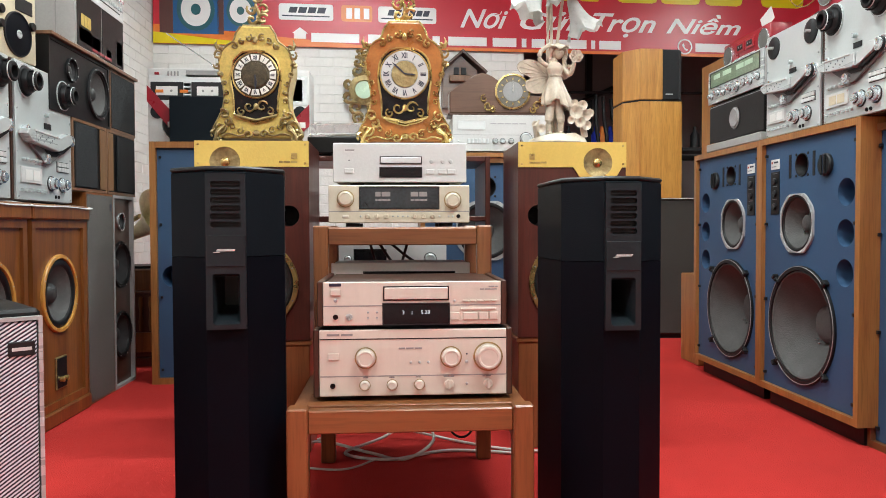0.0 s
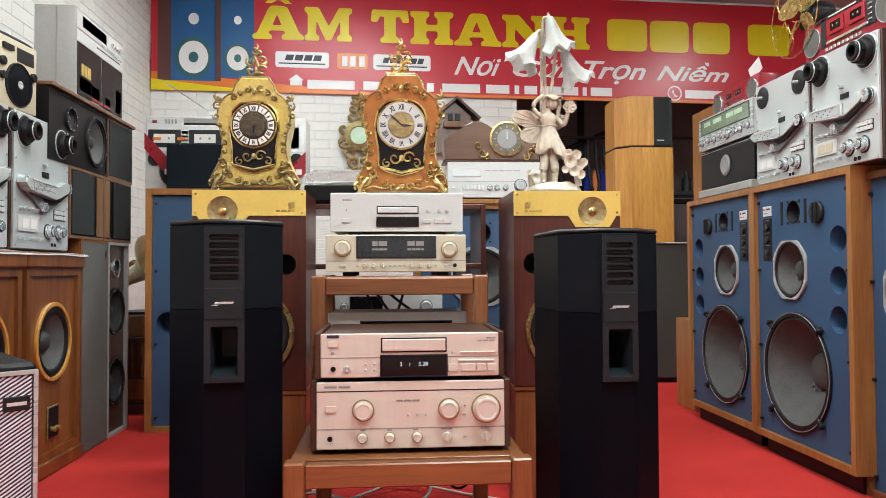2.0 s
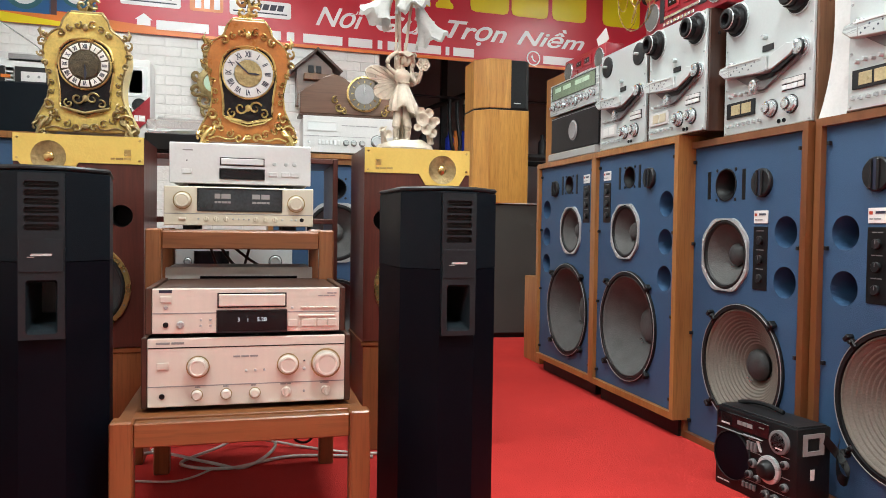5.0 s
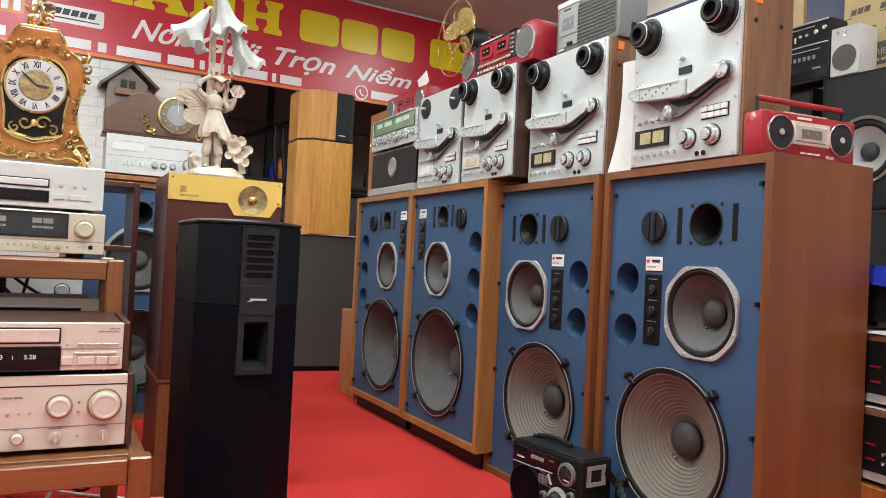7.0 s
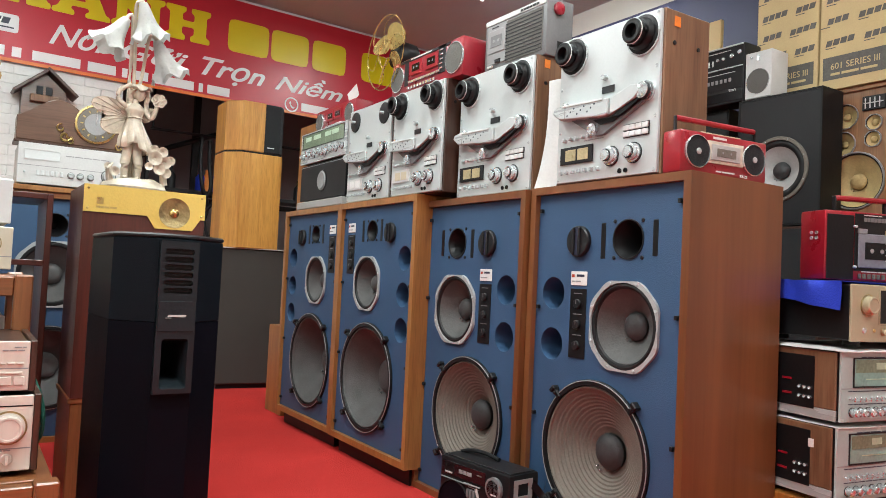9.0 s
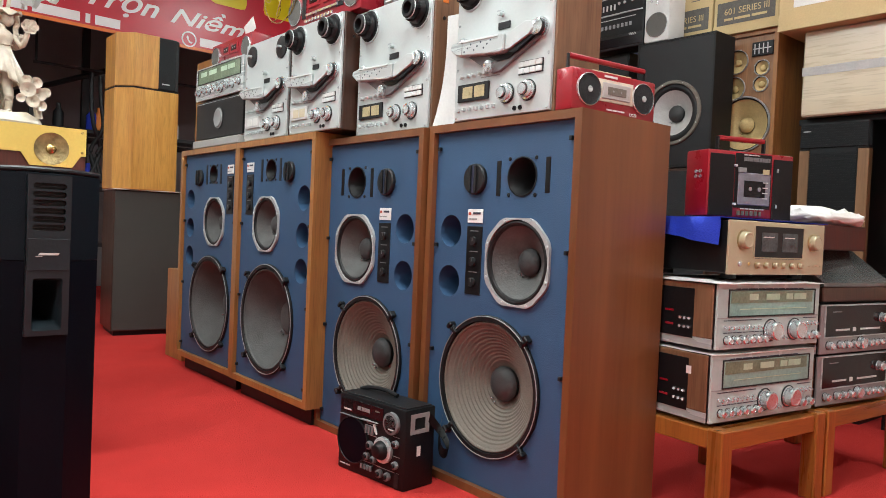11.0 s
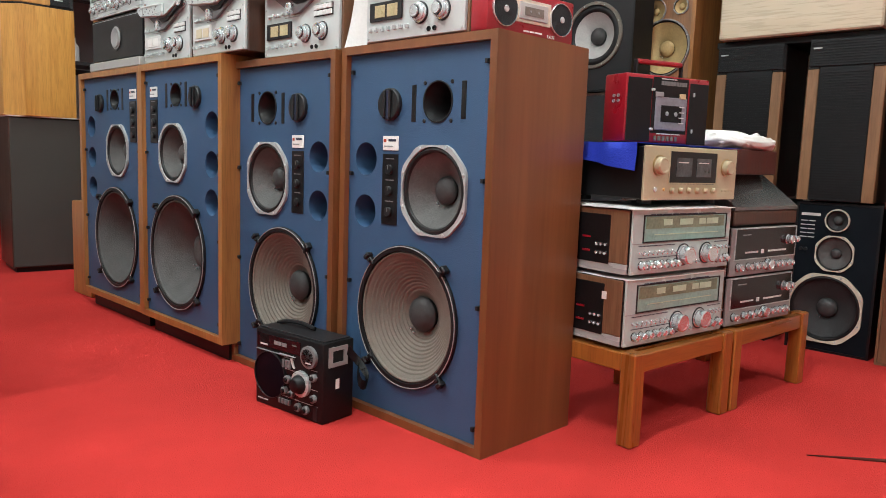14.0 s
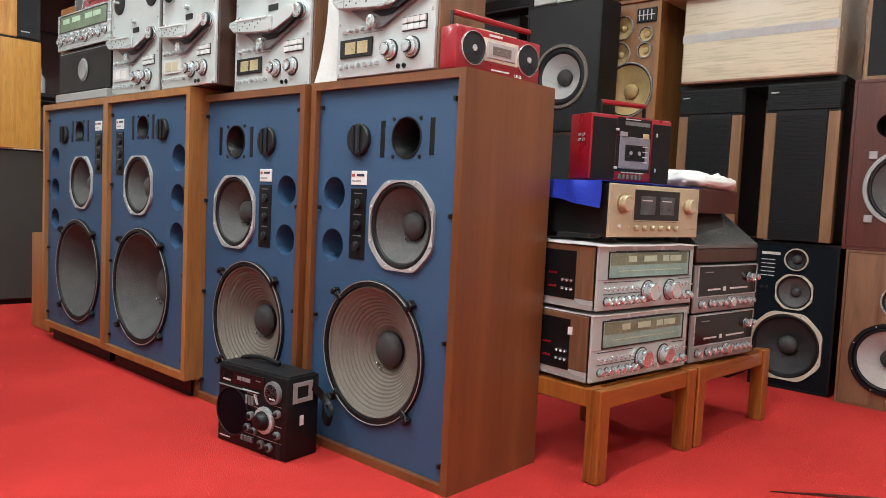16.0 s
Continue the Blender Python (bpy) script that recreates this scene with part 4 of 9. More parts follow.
put(amp, 0.113, 1.745, 0.3585)
cdp = component("disc_player", "champagne compact disc player lying on an amplifier", "disc player", 0.445, 0.112, 0.34, CH, DARKWOOD, [
    ("line", 0, 0.45, GREYPLASTIC), ("print", 0.035, 0.90, 0.028, 0.007, 1, INK), ("btn", 0.07, 0.76, 0.024, 0.014, CH), ("dot", 0.07, 0.58, 0.0045, STEEL), ("jack", 0.07, 0.20), ("paddle", 0.145, 0.20, 0.008, 0.01, STEEL),
    ("dot", 0.25, 0.30, 0.0028, STEEL), ("dot", 0.25, 0.17, 0.0028, STEEL), ("dot", 0.30, 0.30, 0.0028, STEEL), ("dot", 0.30, 0.17, 0.0028, STEEL),
    ("tray", 0.52, 0.73, 0.148, 0.028, CH), ("win", 0.52, 0.255, 0.152, 0.046, DARKDIAL), ("text", 0.44, 0.25, 0.013, "3", DIGIT), ("text", 0.49, 0.25, 0.011, "1", DIGIT), ("text", 0.545, 0.25, 0.013, "5.28", DIGIT), ("print", 0.612, 0.18, 0.024, 0.016, 4, GREYPLASTIC),
    ("btn", 0.738, 0.20, 0.022, 0.018, CH), ("btn", 0.825, 0.20, 0.034, 0.018, CH), ("btn", 0.90, 0.20, 0.022, 0.018, CH), ("btn", 0.958, 0.20, 0.02, 0.018, CH), ("btn", 0.87, 0.36, 0.084, 0.005, CH),
    ("dot", 0.737, 0.55, 0.003, STEEL), ("btn", 0.80, 0.55, 0.014, 0.004, CH), ("btn", 0.84, 0.55, 0.014, 0.004, CH), ("btn", 0.88, 0.55, 0.014, 0.004, CH), ("btn", 0.92, 0.55, 0.014, 0.004, CH), ("btn", 0.96, 0.55, 0.014, 0.004, CH),
    ("print", 0.93, 0.86, 0.022, 0.003, 2), ("print", 0.88, 0.80, 0.04, 0.003, 3)], side=DARKWOOD, feet=0.010)
put(cdp, 0.111, 1.742, 0.5270)
acc = component("integrated_amplifier", "pale gold amplifier with twin-meter window on the small rack", "amplifier", 0.425, 0.125, 0.30, PALEGOLD, CREAM, [
    ("line", 0, 0.30, GREYPLASTIC), ("win", 0.50, 0.665, 0.236, 0.062, WINDOWDIAL), ("knob", 0.12, 0.64, 0.021, 0.018, PALEGOLD), ("knob", 0.88, 0.60, 0.021, 0.018, PALEGOLD),
    ("print", 0.33, 0.70, 0.045, 0.014, 2, GREYPLASTIC, -0.0013), ("print", 0.33, 0.58, 0.045, 0.006, 4, GREYPLASTIC, -0.0013), ("print", 0.58, 0.70, 0.05, 0.014, 2, GREYPLASTIC, -0.0013), ("print", 0.58, 0.58, 0.05, 0.006, 4, GREYPLASTIC, -0.0013),
    ("btn", 0.12, 0.17, 0.02, 0.008, CH), ("dot", 0.225, 0.17, 0.003, STEEL), ("paddle", 0.275, 0.17, 0.0075, 0.01, PALEGOLD), ("paddle", 0.34, 0.17, 0.0075, 0.01, PALEGOLD), ("paddle", 0.405, 0.17, 0.0075, 0.01, PALEGOLD),
    ("dot", 0.455, 0.17, 0.0028, STEEL), ("dot", 0.49, 0.17, 0.0028, STEEL), ("dot", 0.525, 0.17, 0.0028, STEEL), ("dot", 0.56, 0.17, 0.0028, STEEL), ("paddle", 0.605, 0.17, 0.0075, 0.01, PALEGOLD), ("paddle", 0.67, 0.17, 0.0075, 0.01, PALEGOLD), ("paddle", 0.735, 0.17, 0.0075, 0.01, PALEGOLD),
    ("dot", 0.785, 0.17, 0.003, STEEL), ("dot", 0.85, 0.17, 0.003, STEEL), ("dot", 0.88, 0.17, 0.003, STEEL), ("jack", 0.92, 0.17)], feet=0.012)
put(acc, 0.085, 2.25, 0.7685)
teac = component("disc_player", "plain silver disc player under an ornate orange clock", "disc player", 0.405, 0.127, 0.29, SILVER, LIGHTGREY, [
    ("print", 0.09, 0.80, 0.028, 0.004, 1), ("dot", 0.12, 0.56, 0.002, INK), ("btn", 0.12, 0.29, 0.028, 0.014, SILVER), ("tray", 0.505, 0.56, 0.122, 0.018, SILVER), ("win", 0.505, 0.255, 0.124, 0.026, DARKDIAL),
    ("dot", 0.735, 0.53, 0.006, STEEL), ("dot", 0.82, 0.53, 0.006, STEEL), ("dot", 0.88, 0.53, 0.006, STEEL), ("btn", 0.725, 0.27, 0.025, 0.014, SILVER), ("btn", 0.815, 0.27, 0.025, 0.014, SILVER), ("btn", 0.885, 0.27, 0.025, 0.014, SILVER)], feet=0.008)
put(teac, 0.088, 2.27, 0.8955)
# gear inside the rack and behind it
inner = component("power_amplifier", "cream amplifier with a slot front inside the wooden rack", "amplifier", 0.40, 0.306, 0.22, ENAMEL, LIGHTGREY, [("win", 0.56, 0.89, 0.26, 0.010, DARKDIAL)], feet=0.008)
put(inner, 0.088, 2.15, 0.3585)
small_amp = component("tuner_box", "small white tuner beside the small wooden rack", "tuner", 0.24, 0.10, 0.2, LIGHTGREY, LIGHTGREY, [("knob", 0.13, 0.4, 0.012, 0.012, CHROME), ("dot", 0.2, 0.8, 0.004, BLACK), ("dot", 0.1, 0.8, 0.004, BLACK), ("jack", 0.2, 0.2)], feet=0.006)
put(small_amp, -0.065, 2.95, 0.81)
dark_shelf = thing("shelf_unit", "dark brown wooden shelf holding spare players", "shelf")
for zz in (0.10, 0.45, 0.79, 1.02):
    part("shelf_board", box(-0.31, 0.40, 0, 0.36, zz, zz + 0.02, 0.002), MAHOGANY, dark_shelf)
for xx in (-0.31, 0.38):
    part("side_panel", box(xx - 0.02 if xx < 0 else xx + 0.0205, xx - 0.0005 if xx < 0 else xx + 0.04, 0, 0.36, 0, 1.04, 0.002), MAHOGANY, dark_shelf)
put(dark_shelf, 0.02, 2.85, 0)
black_amp = component("power_amplifier", "black amplifier with trailing cables on the shelf", "amplifier", 0.3, 0.11, 0.22, CHARCOAL, BLACK, [("win", 0.5, 0.5, 0.2, 0.03, DARKDIAL), ("knob", 0.9, 0.5, 0.014, 0.01, CHROME)])
put(black_amp, 0.05, 2.88, 0.4705)
white_amp = component("cassette_deck", "silver cassette deck on the dark shelf", "cassette deck", 0.42, 0.12, 0.24, SILVER, LIGHTGREY, [("win", 0.3, 0.6, 0.12, 0.05, DARKDIAL), ("knob", 0.85, 0.5, 0.02, 0.015, STEEL), ("knob", 0.1, 0.5, 0.012, 0.015, STEEL)])
put(white_amp, 0.06, 2.86, 0.5815)
turn = thing("turntable", "low black turntable with a clear dust cover", "turntable")
part("plinth", box(-0.2, 0.2, 0, 0.32, 0.012, 0.075, 0.004), BLACK, turn)
part("dust_cover", box(-0.195, 0.195, 0.005, 0.315, 0.0755, 0.125, 0.006), GLASS, turn, "clear acrylic lid")
part("platter", turned([(0.14, 0.0757), (0.14, 0.088), (0, 0.088)], (-0.03, 0.16, 0), "z", 36), STEEL, turn)
part("feet", box(-0.18, 0.18, 0.02, 0.3, 0, 0.0118), RUBBER, turn)
put(turn, -0.06, 2.87, 1.0405)


# ---------------------------------------------------------------- cables
def cable(label, ctrl, r, material, steps=8):
    ob = mesh_object("cable", rod(smooth_path(ctrl, steps), r, seg=8), material, 60)
    return tagged(ob, label, "cable")


cable("loose white flex lying on the carpet", [(-0.6, 2.42, 0.008), (-0.35, 2.46, 0.007), (-0.2, 2.56, 0.03), (-0.02, 2.5, 0.006), (0.1, 2.42, 0.006), (0.2, 2.52, 0.04), (0.15, 2.66, 0.075), (0.02, 2.62, 0.02), (-0.1, 2.5, 0.006), (0.05, 2.42, 0.006), (0.25, 2.5, 0.007), (0.52, 2.44, 0.007)], 0.0055, WHITECABLE)
cable("loose white flex lying on the carpet", [(-0.21, 2.66, 0.008), (-0.08, 2.72, 0.03), (0.06, 2.68, 0.04), (0.2, 2.64, 0.02), (0.3, 2.6, 0.007), (0.45, 2.5, 0.007), (0.6, 2.46, 0.007)], 0.005, WHITECABLE)
cable("thin white wire curled on the carpet", [(-0.62, 2.10, 0.006), (-0.60, 2.02, 0.006), (-0.52, 2.05, 0.006), (-0.5, 2.2, 0.006), (-0.3, 2.36, 0.006), (-0.1, 2.33, 0.006), (0.0, 2.42, 0.006)], 0.0035, WHITECABLE)
cable("black lead hanging under the table", [(0.2, 2.4, 0.33), (0.21, 2.38, 0.2), (0.26, 2.36, 0.1), (0.32, 2.37, 0.12), (0.36, 2.4, 0.3)], 0.004, RUBBER)
cable("green speaker cable looped behind the amplifier", [(0.34, 2.02, 0.545), (0.365, 1.98, 0.485), (0.372, 1.96, 0.43), (0.365, 1.97, 0.385), (0.34, 2.02, 0.37)], 0.005, GREENCABLE)
cable("green speaker cable looped behind the amplifier", [(0.33, 2.05, 0.545), (0.358, 2.0, 0.485), (0.366, 1.985, 0.425), (0.35, 2.0, 0.385), (0.33, 2.06, 0.37)], 0.005, GREENCABLE)
for k, (x, bend) in enumerate(((-0.02, 0.02), (0.0, 0.05), (0.02, 0.10), (0.12, -0.02))):
    cable("black signal lead hanging behind the rack", [(x, 2.5, 0.76), (x + bend * 0.3, 2.52, 0.72), (x + bend, 2.6, 0.66), (x + bend * 1.6, 2.75, 0.62)], 0.005, RUBBER)


# ---------------------------------------------------------------- reel-to-reel decks
def reel_deck(label, w, h, d, side, style):
    t = thing("reel_deck", label, "tape deck", "reel-to-reel decks")
    part("body", box(-w / 2, w / 2, 0.012, d, 0.0, h, 0.003), side, t, "wood-veneered case" if side is SIDEWOOD else "dark case")
    f = part("front_panel", box(-w / 2 + 0.004, w / 2 - 0.004, 0, 0.0115, 0.004, h - 0.004, 0.002), DECKFACE, t, "brushed silver front panel")
    X = lambda u: -w / 2 + u * w
    Z = lambda v: v * h
    for u in (0.16, 0.84):
        if style == "flat":
            hub = part("reel_hub", turned([(0.046, 0), (0.046, -0.004), (0.042, -0.006), (0, -0.006)], (X(u), 0, Z(0.86)), seg=36), CHARCOAL, f, "black reel table")
            part("spindle", turned([(0.007, -0.006), (0.006, -0.024), (0, -0.026)], (X(u), 0, Z(0.86)), seg=16), STEEL, hub)
        else:
            hub = part("reel_hub", turned([(0.055, 0), (0.055, -0.005), (0.050, -0.008), (0.046, -0.008), (0.046, -0.016), (0.040, -0.026), (0.034, -0.027), (0.034, -0.05), (0.030, -0.053), (0.021, -0.053), (0.018, -0.03), (0, -0.03)], (X(u), 0, Z(0.86)), seg=36), BLACK, f, "black reel hub adapter")
            part("hub_ring", turned([(0.0595, -0.0005), (0.0595, -0.004), (0.0555, -0.0045)], (X(u), 0, Z(0.86)), seg=36), STEEL, hub)
            part("cap_ring", turned([(0.0345, -0.043), (0.036, -0.045), (0.0345, -0.0475)], (X(u), 0, Z(0.86)), seg=36), STEEL, hub)
            for k in range(3):
                a = radians(90 + 120 * k)
                part("hub_lug", _lug(X(u), Z(0.86), a), BLACK, hub)
    # head cover with its sloping shoulders
    left = [(X(0.035), Z(0.475)), (X(0.11), Z(0.425)), (X(0.57), Z(0.388)), (X(0.61), Z(0.40)), (X(0.61), Z(0.498)), (X(0.56), Z(0.503)), (X(0.14), Z(0.515)), (X(0.05), Z(0.508))]
    head = part("head_cover", slab(left, -0.036, -0.0005, bevel=0.003), STEEL, f, "silver head cover")
    arm = [(X(0.615), Z(0.397)), (X(0.67), Z(0.41)), (X(0.84), Z(0.465)), (X(0.875), Z(0.495)), (X(0.865), Z(0.54)), (X(0.80), Z(0.55)), (X(0.615), Z(0.495))]
    part("head_arm", slab(arm, -0.030, -0.0005, bevel=0.002), DECKFACE, f, "angled silver arm")
    part("seam", box(X(0.17), X(0.178), -0.0366, -0.036, Z(0.426), Z(0.508)), GREYPLASTIC, head)
    hol = bmesh.new()
    rnd = random.Random(4)
    for k in range(9):
        disc((X(0.20 + 0.035 * k), -0.036, Z(0.44 + 0.02 * (k % 3))), 0.0032, 0.0006, bm=hol, seg=8)
    part("holes", hol, INK, head)
    rl = part("roller", turned([(0.029, 0), (0.029, -0.008), (0.022, -0.009), (0.022, -0.026), (0.015, -0.028), (0, -0.028)], (X(0.89), 0, Z(0.505)), seg=28), CHROME, f)
    part("roller_band", turned([(0.0225, -0.012), (0.0245, -0.014), (0.0245, -0.021), (0.0225, -0.023)], (X(0.89), 0, Z(0.505)), seg=28), CHARCOAL, rl)
    part("roller_left", turned([(0.017, 0), (0.017, -0.018), (0.012, -0.02), (0, -0.02)], (X(0.13), 0, Z(0.51)), seg=28), CHROME, f)
    # dark triangle standing in for the shadow below the head cover
    tri = slab([(X(0.17), Z(0.425)), (X(0.60), Z(0.39)), (X(0.87), Z(0.475)), (X(0.91), Z(0.45)), (X(0.52), Z(0.287)), (X(0.44), Z(0.285))], -0.012, -0.0005, bevel=0.001)
    part("head_shadow_plate", tri, DARKGREY, f)
    part("key_bed", box(X(0.69), X(0.925), -0.002, 0, Z(0.242), Z(0.327), 0.001), CHARCOAL, f)
    # black pieces deepen that painted shadow in the gap under the arm
    wedge = slab([(X(0.62), Z(0.385)), (X(0.70), Z(0.415)), (X(0.86), Z(0.47)), (X(0.87), Z(0.455)), (X(0.70), Z(0.38))], -0.024, -0.0125)
    part("tape_guide", wedge, BLACK, f)
    part("tape_slot", slab([(X(0.42), Z(0.388)), (X(0.60), Z(0.385)), (X(0.80), Z(0.448)), (X(0.80), Z(0.432)), (X(0.62), Z(0.355)), (X(0.50), Z(0.350))], -0.016, -0.0122), BLACK, f)
    part("pinch_roller", turned([(0.018, -0.0125), (0.018, -0.026), (0.012, -0.028), (0, -0.028)], (X(0.43), 0, Z(0.325)), seg=24), CHROME, f)
    part("counter", box(X(0.47), X(0.59), -0.004, 0, Z(0.555), Z(0.60), 0.001), CHARCOAL, f, "small tape counter")
    part("tension_arm", turned([(0.008, 0), (0.008, -0.016), (0, -0.017)], (X(0.50), 0, Z(0.655)), seg=16), STEEL, f)
    vu = part("meter_bridge", box(X(0.06), X(0.40), -0.006, 0, Z(0.13), Z(0.245), 0.001), CHARCOAL if style == "amber" else LIGHTGREY, f, "twin level meters")
    for u in (0.12, 0.25):
        part("meter", box(X(u), X(u + 0.11), -0.0075, -0.006, Z(0.15), Z(0.225), 0.0005), AMBER if style == "amber" else (CREAM if style == "plain" else PAPER), vu)
    for u in (0.58, 0.79):
        k = part("level_knob", turned([(0.027, 0), (0.027, -0.008), (0.022, -0.009), (0.022, -0.022), (0.015, -0.023), (0.015, -0.03), (0, -0.031)], (X(u), 0, Z(0.145)), seg=32), CHROME, f)
        part("knob_ring", turned([(0.030, -0.0004), (0.030, -0.003), (0.0272, -0.003)], (X(u), 0, Z(0.145)), seg=32), CHARCOAL, k)
        part("knob_groove", turned([(0.0178, -0.0224), (0.0178, -0.0236), (0.0155, -0.0236)], (X(u), 0, Z(0.145)), seg=32), CHARCOAL, k)
    for k in range(5):
        part("lever", disc((X(0.10 + 0.065 * k), 0, Z(0.295 + 0.005 * (k % 2))), 0.006, 0.014, seg=14), STEEL, f)
    for k in range(7):
        part("switch", box(X(0.07 + 0.065 * k) - 0.004, X(0.07 + 0.065 * k) + 0.004, -0.012, 0, Z(0.065), Z(0.09), 0.001), STEEL, f)
    for k in range(4):
        part("transport_key", box(X(0.70 + 0.055 * k), X(0.75 + 0.055 * k), -0.007, 0, Z(0.248), Z(0.28), 0.001), SILVER, f)
        part("transport_key", box(X(0.70 + 0.055 * k), X(0.75 + 0.055 * k), -0.007, 0, Z(0.288), Z(0.32), 0.001), LIGHTGREY, f)
    b = bmesh.new()
    for u in (0.035, 0.965):
        for v in (0.03, 0.35, 0.65, 0.97):
            disc((X(u), 0, Z(v)), 0.0045, 0.002, bm=b, seg=10)
    part("screws", b, STEEL, f)
    part("small_print", bars(X(0.3), X(0.5), Z(0.27), 0.003, 0.0, words=4), GREYPLASTIC, f)
    for yy, zz in ((0.05, 0.80), (0.15, 0.80)):
        part("side_screw", turned([(0.006, 0), (0.006, 0.003), (0, 0.004)], (w / 2, yy, Z(zz)), "x", 14), CHARCOAL, t)
    part("cover_lip", slab([(X(0.14), Z(0.503)), (X(0.56), Z(0.491)), (X(0.56), Z(0.503)), (X(0.14), Z(0.515))], -0.0385, -0.0362), SILVER, head)
    for u, v in ((0.665, 0.045), (0.72, 0.045)):
        part("jack", turned([(0.007, 0), (0.007, -0.003), (0.004, -0.003), (0.004, -0.0005), (0, -0.0005)], (X(u), 0, Z(v)), "y", 16), BLACK, f)
    return t


def _lug(x, z, a):
    b = box(-0.005, 0.005, -0.04, -0.0245, 0.033, 0.041, 0.001)
    b.transform(Matrix.Translation((x, 0, z)) @ Matrix.Rotation(a, 4, "Y"))
    return b


put(reel_deck("silver reel-to-reel deck in walnut case on a monitor", 0.405, 0.458, 0.20, SIDEWOOD, "amber"), 1.73, 1.518, 1.121, -90)
put(reel_deck("silver reel-to-reel deck with orange sticker under a grey radio", 0.43, 0.46, 0.20, SIDEWOOD, "amber"), 1.735, 2.068, 1.116, -90)
put(reel_deck("silver reel-to-reel deck with dark sides under a red cassette player", 0.385, 0.435, 0.24, DARKWOOD, "plain"), 1.67, 2.49, 1.141, -90)
put(reel_deck("older silver reel deck with flat reel tables", 0.405, 0.435, 0.22, DARKWOOD, "flat"), 1.67, 2.905, 1.141, -90)
for x, y, z in ((1.79, 1.853 - 0.0005, 1.55), (1.755, 2.2972 - 0.0005, 1.545), (1.79, 1.3153 - 0.0005, 1.548)):
    st = tagged(mesh_object("price_sticker", box(x - 0.012, x + 0.012, y - 0.0012, y, z - 0.014, z + 0.014), ORANGE, 0), "small orange price sticker on a deck's side", "sticker")
sheet = bmesh.new()
rows = []
for i in range(9):
    u = i / 8
    x = 1.762 + 0.012 * u - 0.022 * (1 - u) ** 3
    y = 1.785 - 0.008 * math.sin(u * 3) + 0.012 * (1 - u) ** 3
    z = 1.122 + 0.36 * u
    rows.append((sheet.verts.new((x, y + 0.036, z)), sheet.verts.new((x + 0.006, y, z)), sheet.verts.new((x + 0.022, y - 0.036 - 0.008 * (1 - u), z))))
for (a, b, e), (c, d, f) in zip(rows, rows[1:]):
    sheet.faces.new((a, c, d, b))
    sheet.faces.new((b, d, f, e))
bmesh.ops.recalc_face_normals(sheet, faces=sheet.faces)
bmesh.ops.solidify(sheet, geom=sheet.faces[:], thickness=0.0008)
tagged(mesh_object("paper_sheet", sheet, LIGHTGREY, 60), "curled white sheet standing between two reel decks", "paper")

# on the far monitor: tuner over a black amplifier
tb = component("receiver", "silver receiver with green dial above a black box", "receiver", 0.56, 0.172, 0.3, STEEL, LIGHTGREY, [
    ("win", 0.5, 0.72, 0.5, 0.07, DIALBAND), ("print", 0.12, 0.72, 0.07, 0.022, 1, DIALPATCH, -0.0013), ("print", 0.3, 0.72, 0.09, 0.022, 1, DIALPATCH, -0.0013), ("print", 0.55, 0.72, 0.16, 0.022, 2, DIALPATCH, -0.0013)] + [("knob", 0.08 + 0.12 * k, 0.25 + 0.04 * (k % 2), 0.014 + 0.006 * (k == 4), 0.02, CHROME) for k in range(8)] + [("lever", 0.14 + 0.12 * k, 0.42, CHROME) for k in range(7)], feet=0.008)
put(tb, 1.67, 3.415, 1.372, -90)
bb = component("power_amplifier", "black amplifier with round silver emblem under a receiver", "amplifier", 0.55, 0.19, 0.28, BLACK, BLACK, [("knob", 0.5, 0.5, 0.045, 0.008, GREYPLASTIC), ("line", 0, 0.96, STEEL)], feet=0.006)
put(bb, 1.675, 3.41, 1.181, -90)
tagged(mesh_object("cardboard_sheet", box(1.66, 1.94, 3.14, 3.69, 1.141, 1.18, 0.004), BOOMGREY, 30), "pale grey flat cardboard sheets under a black amplifier", "paper")


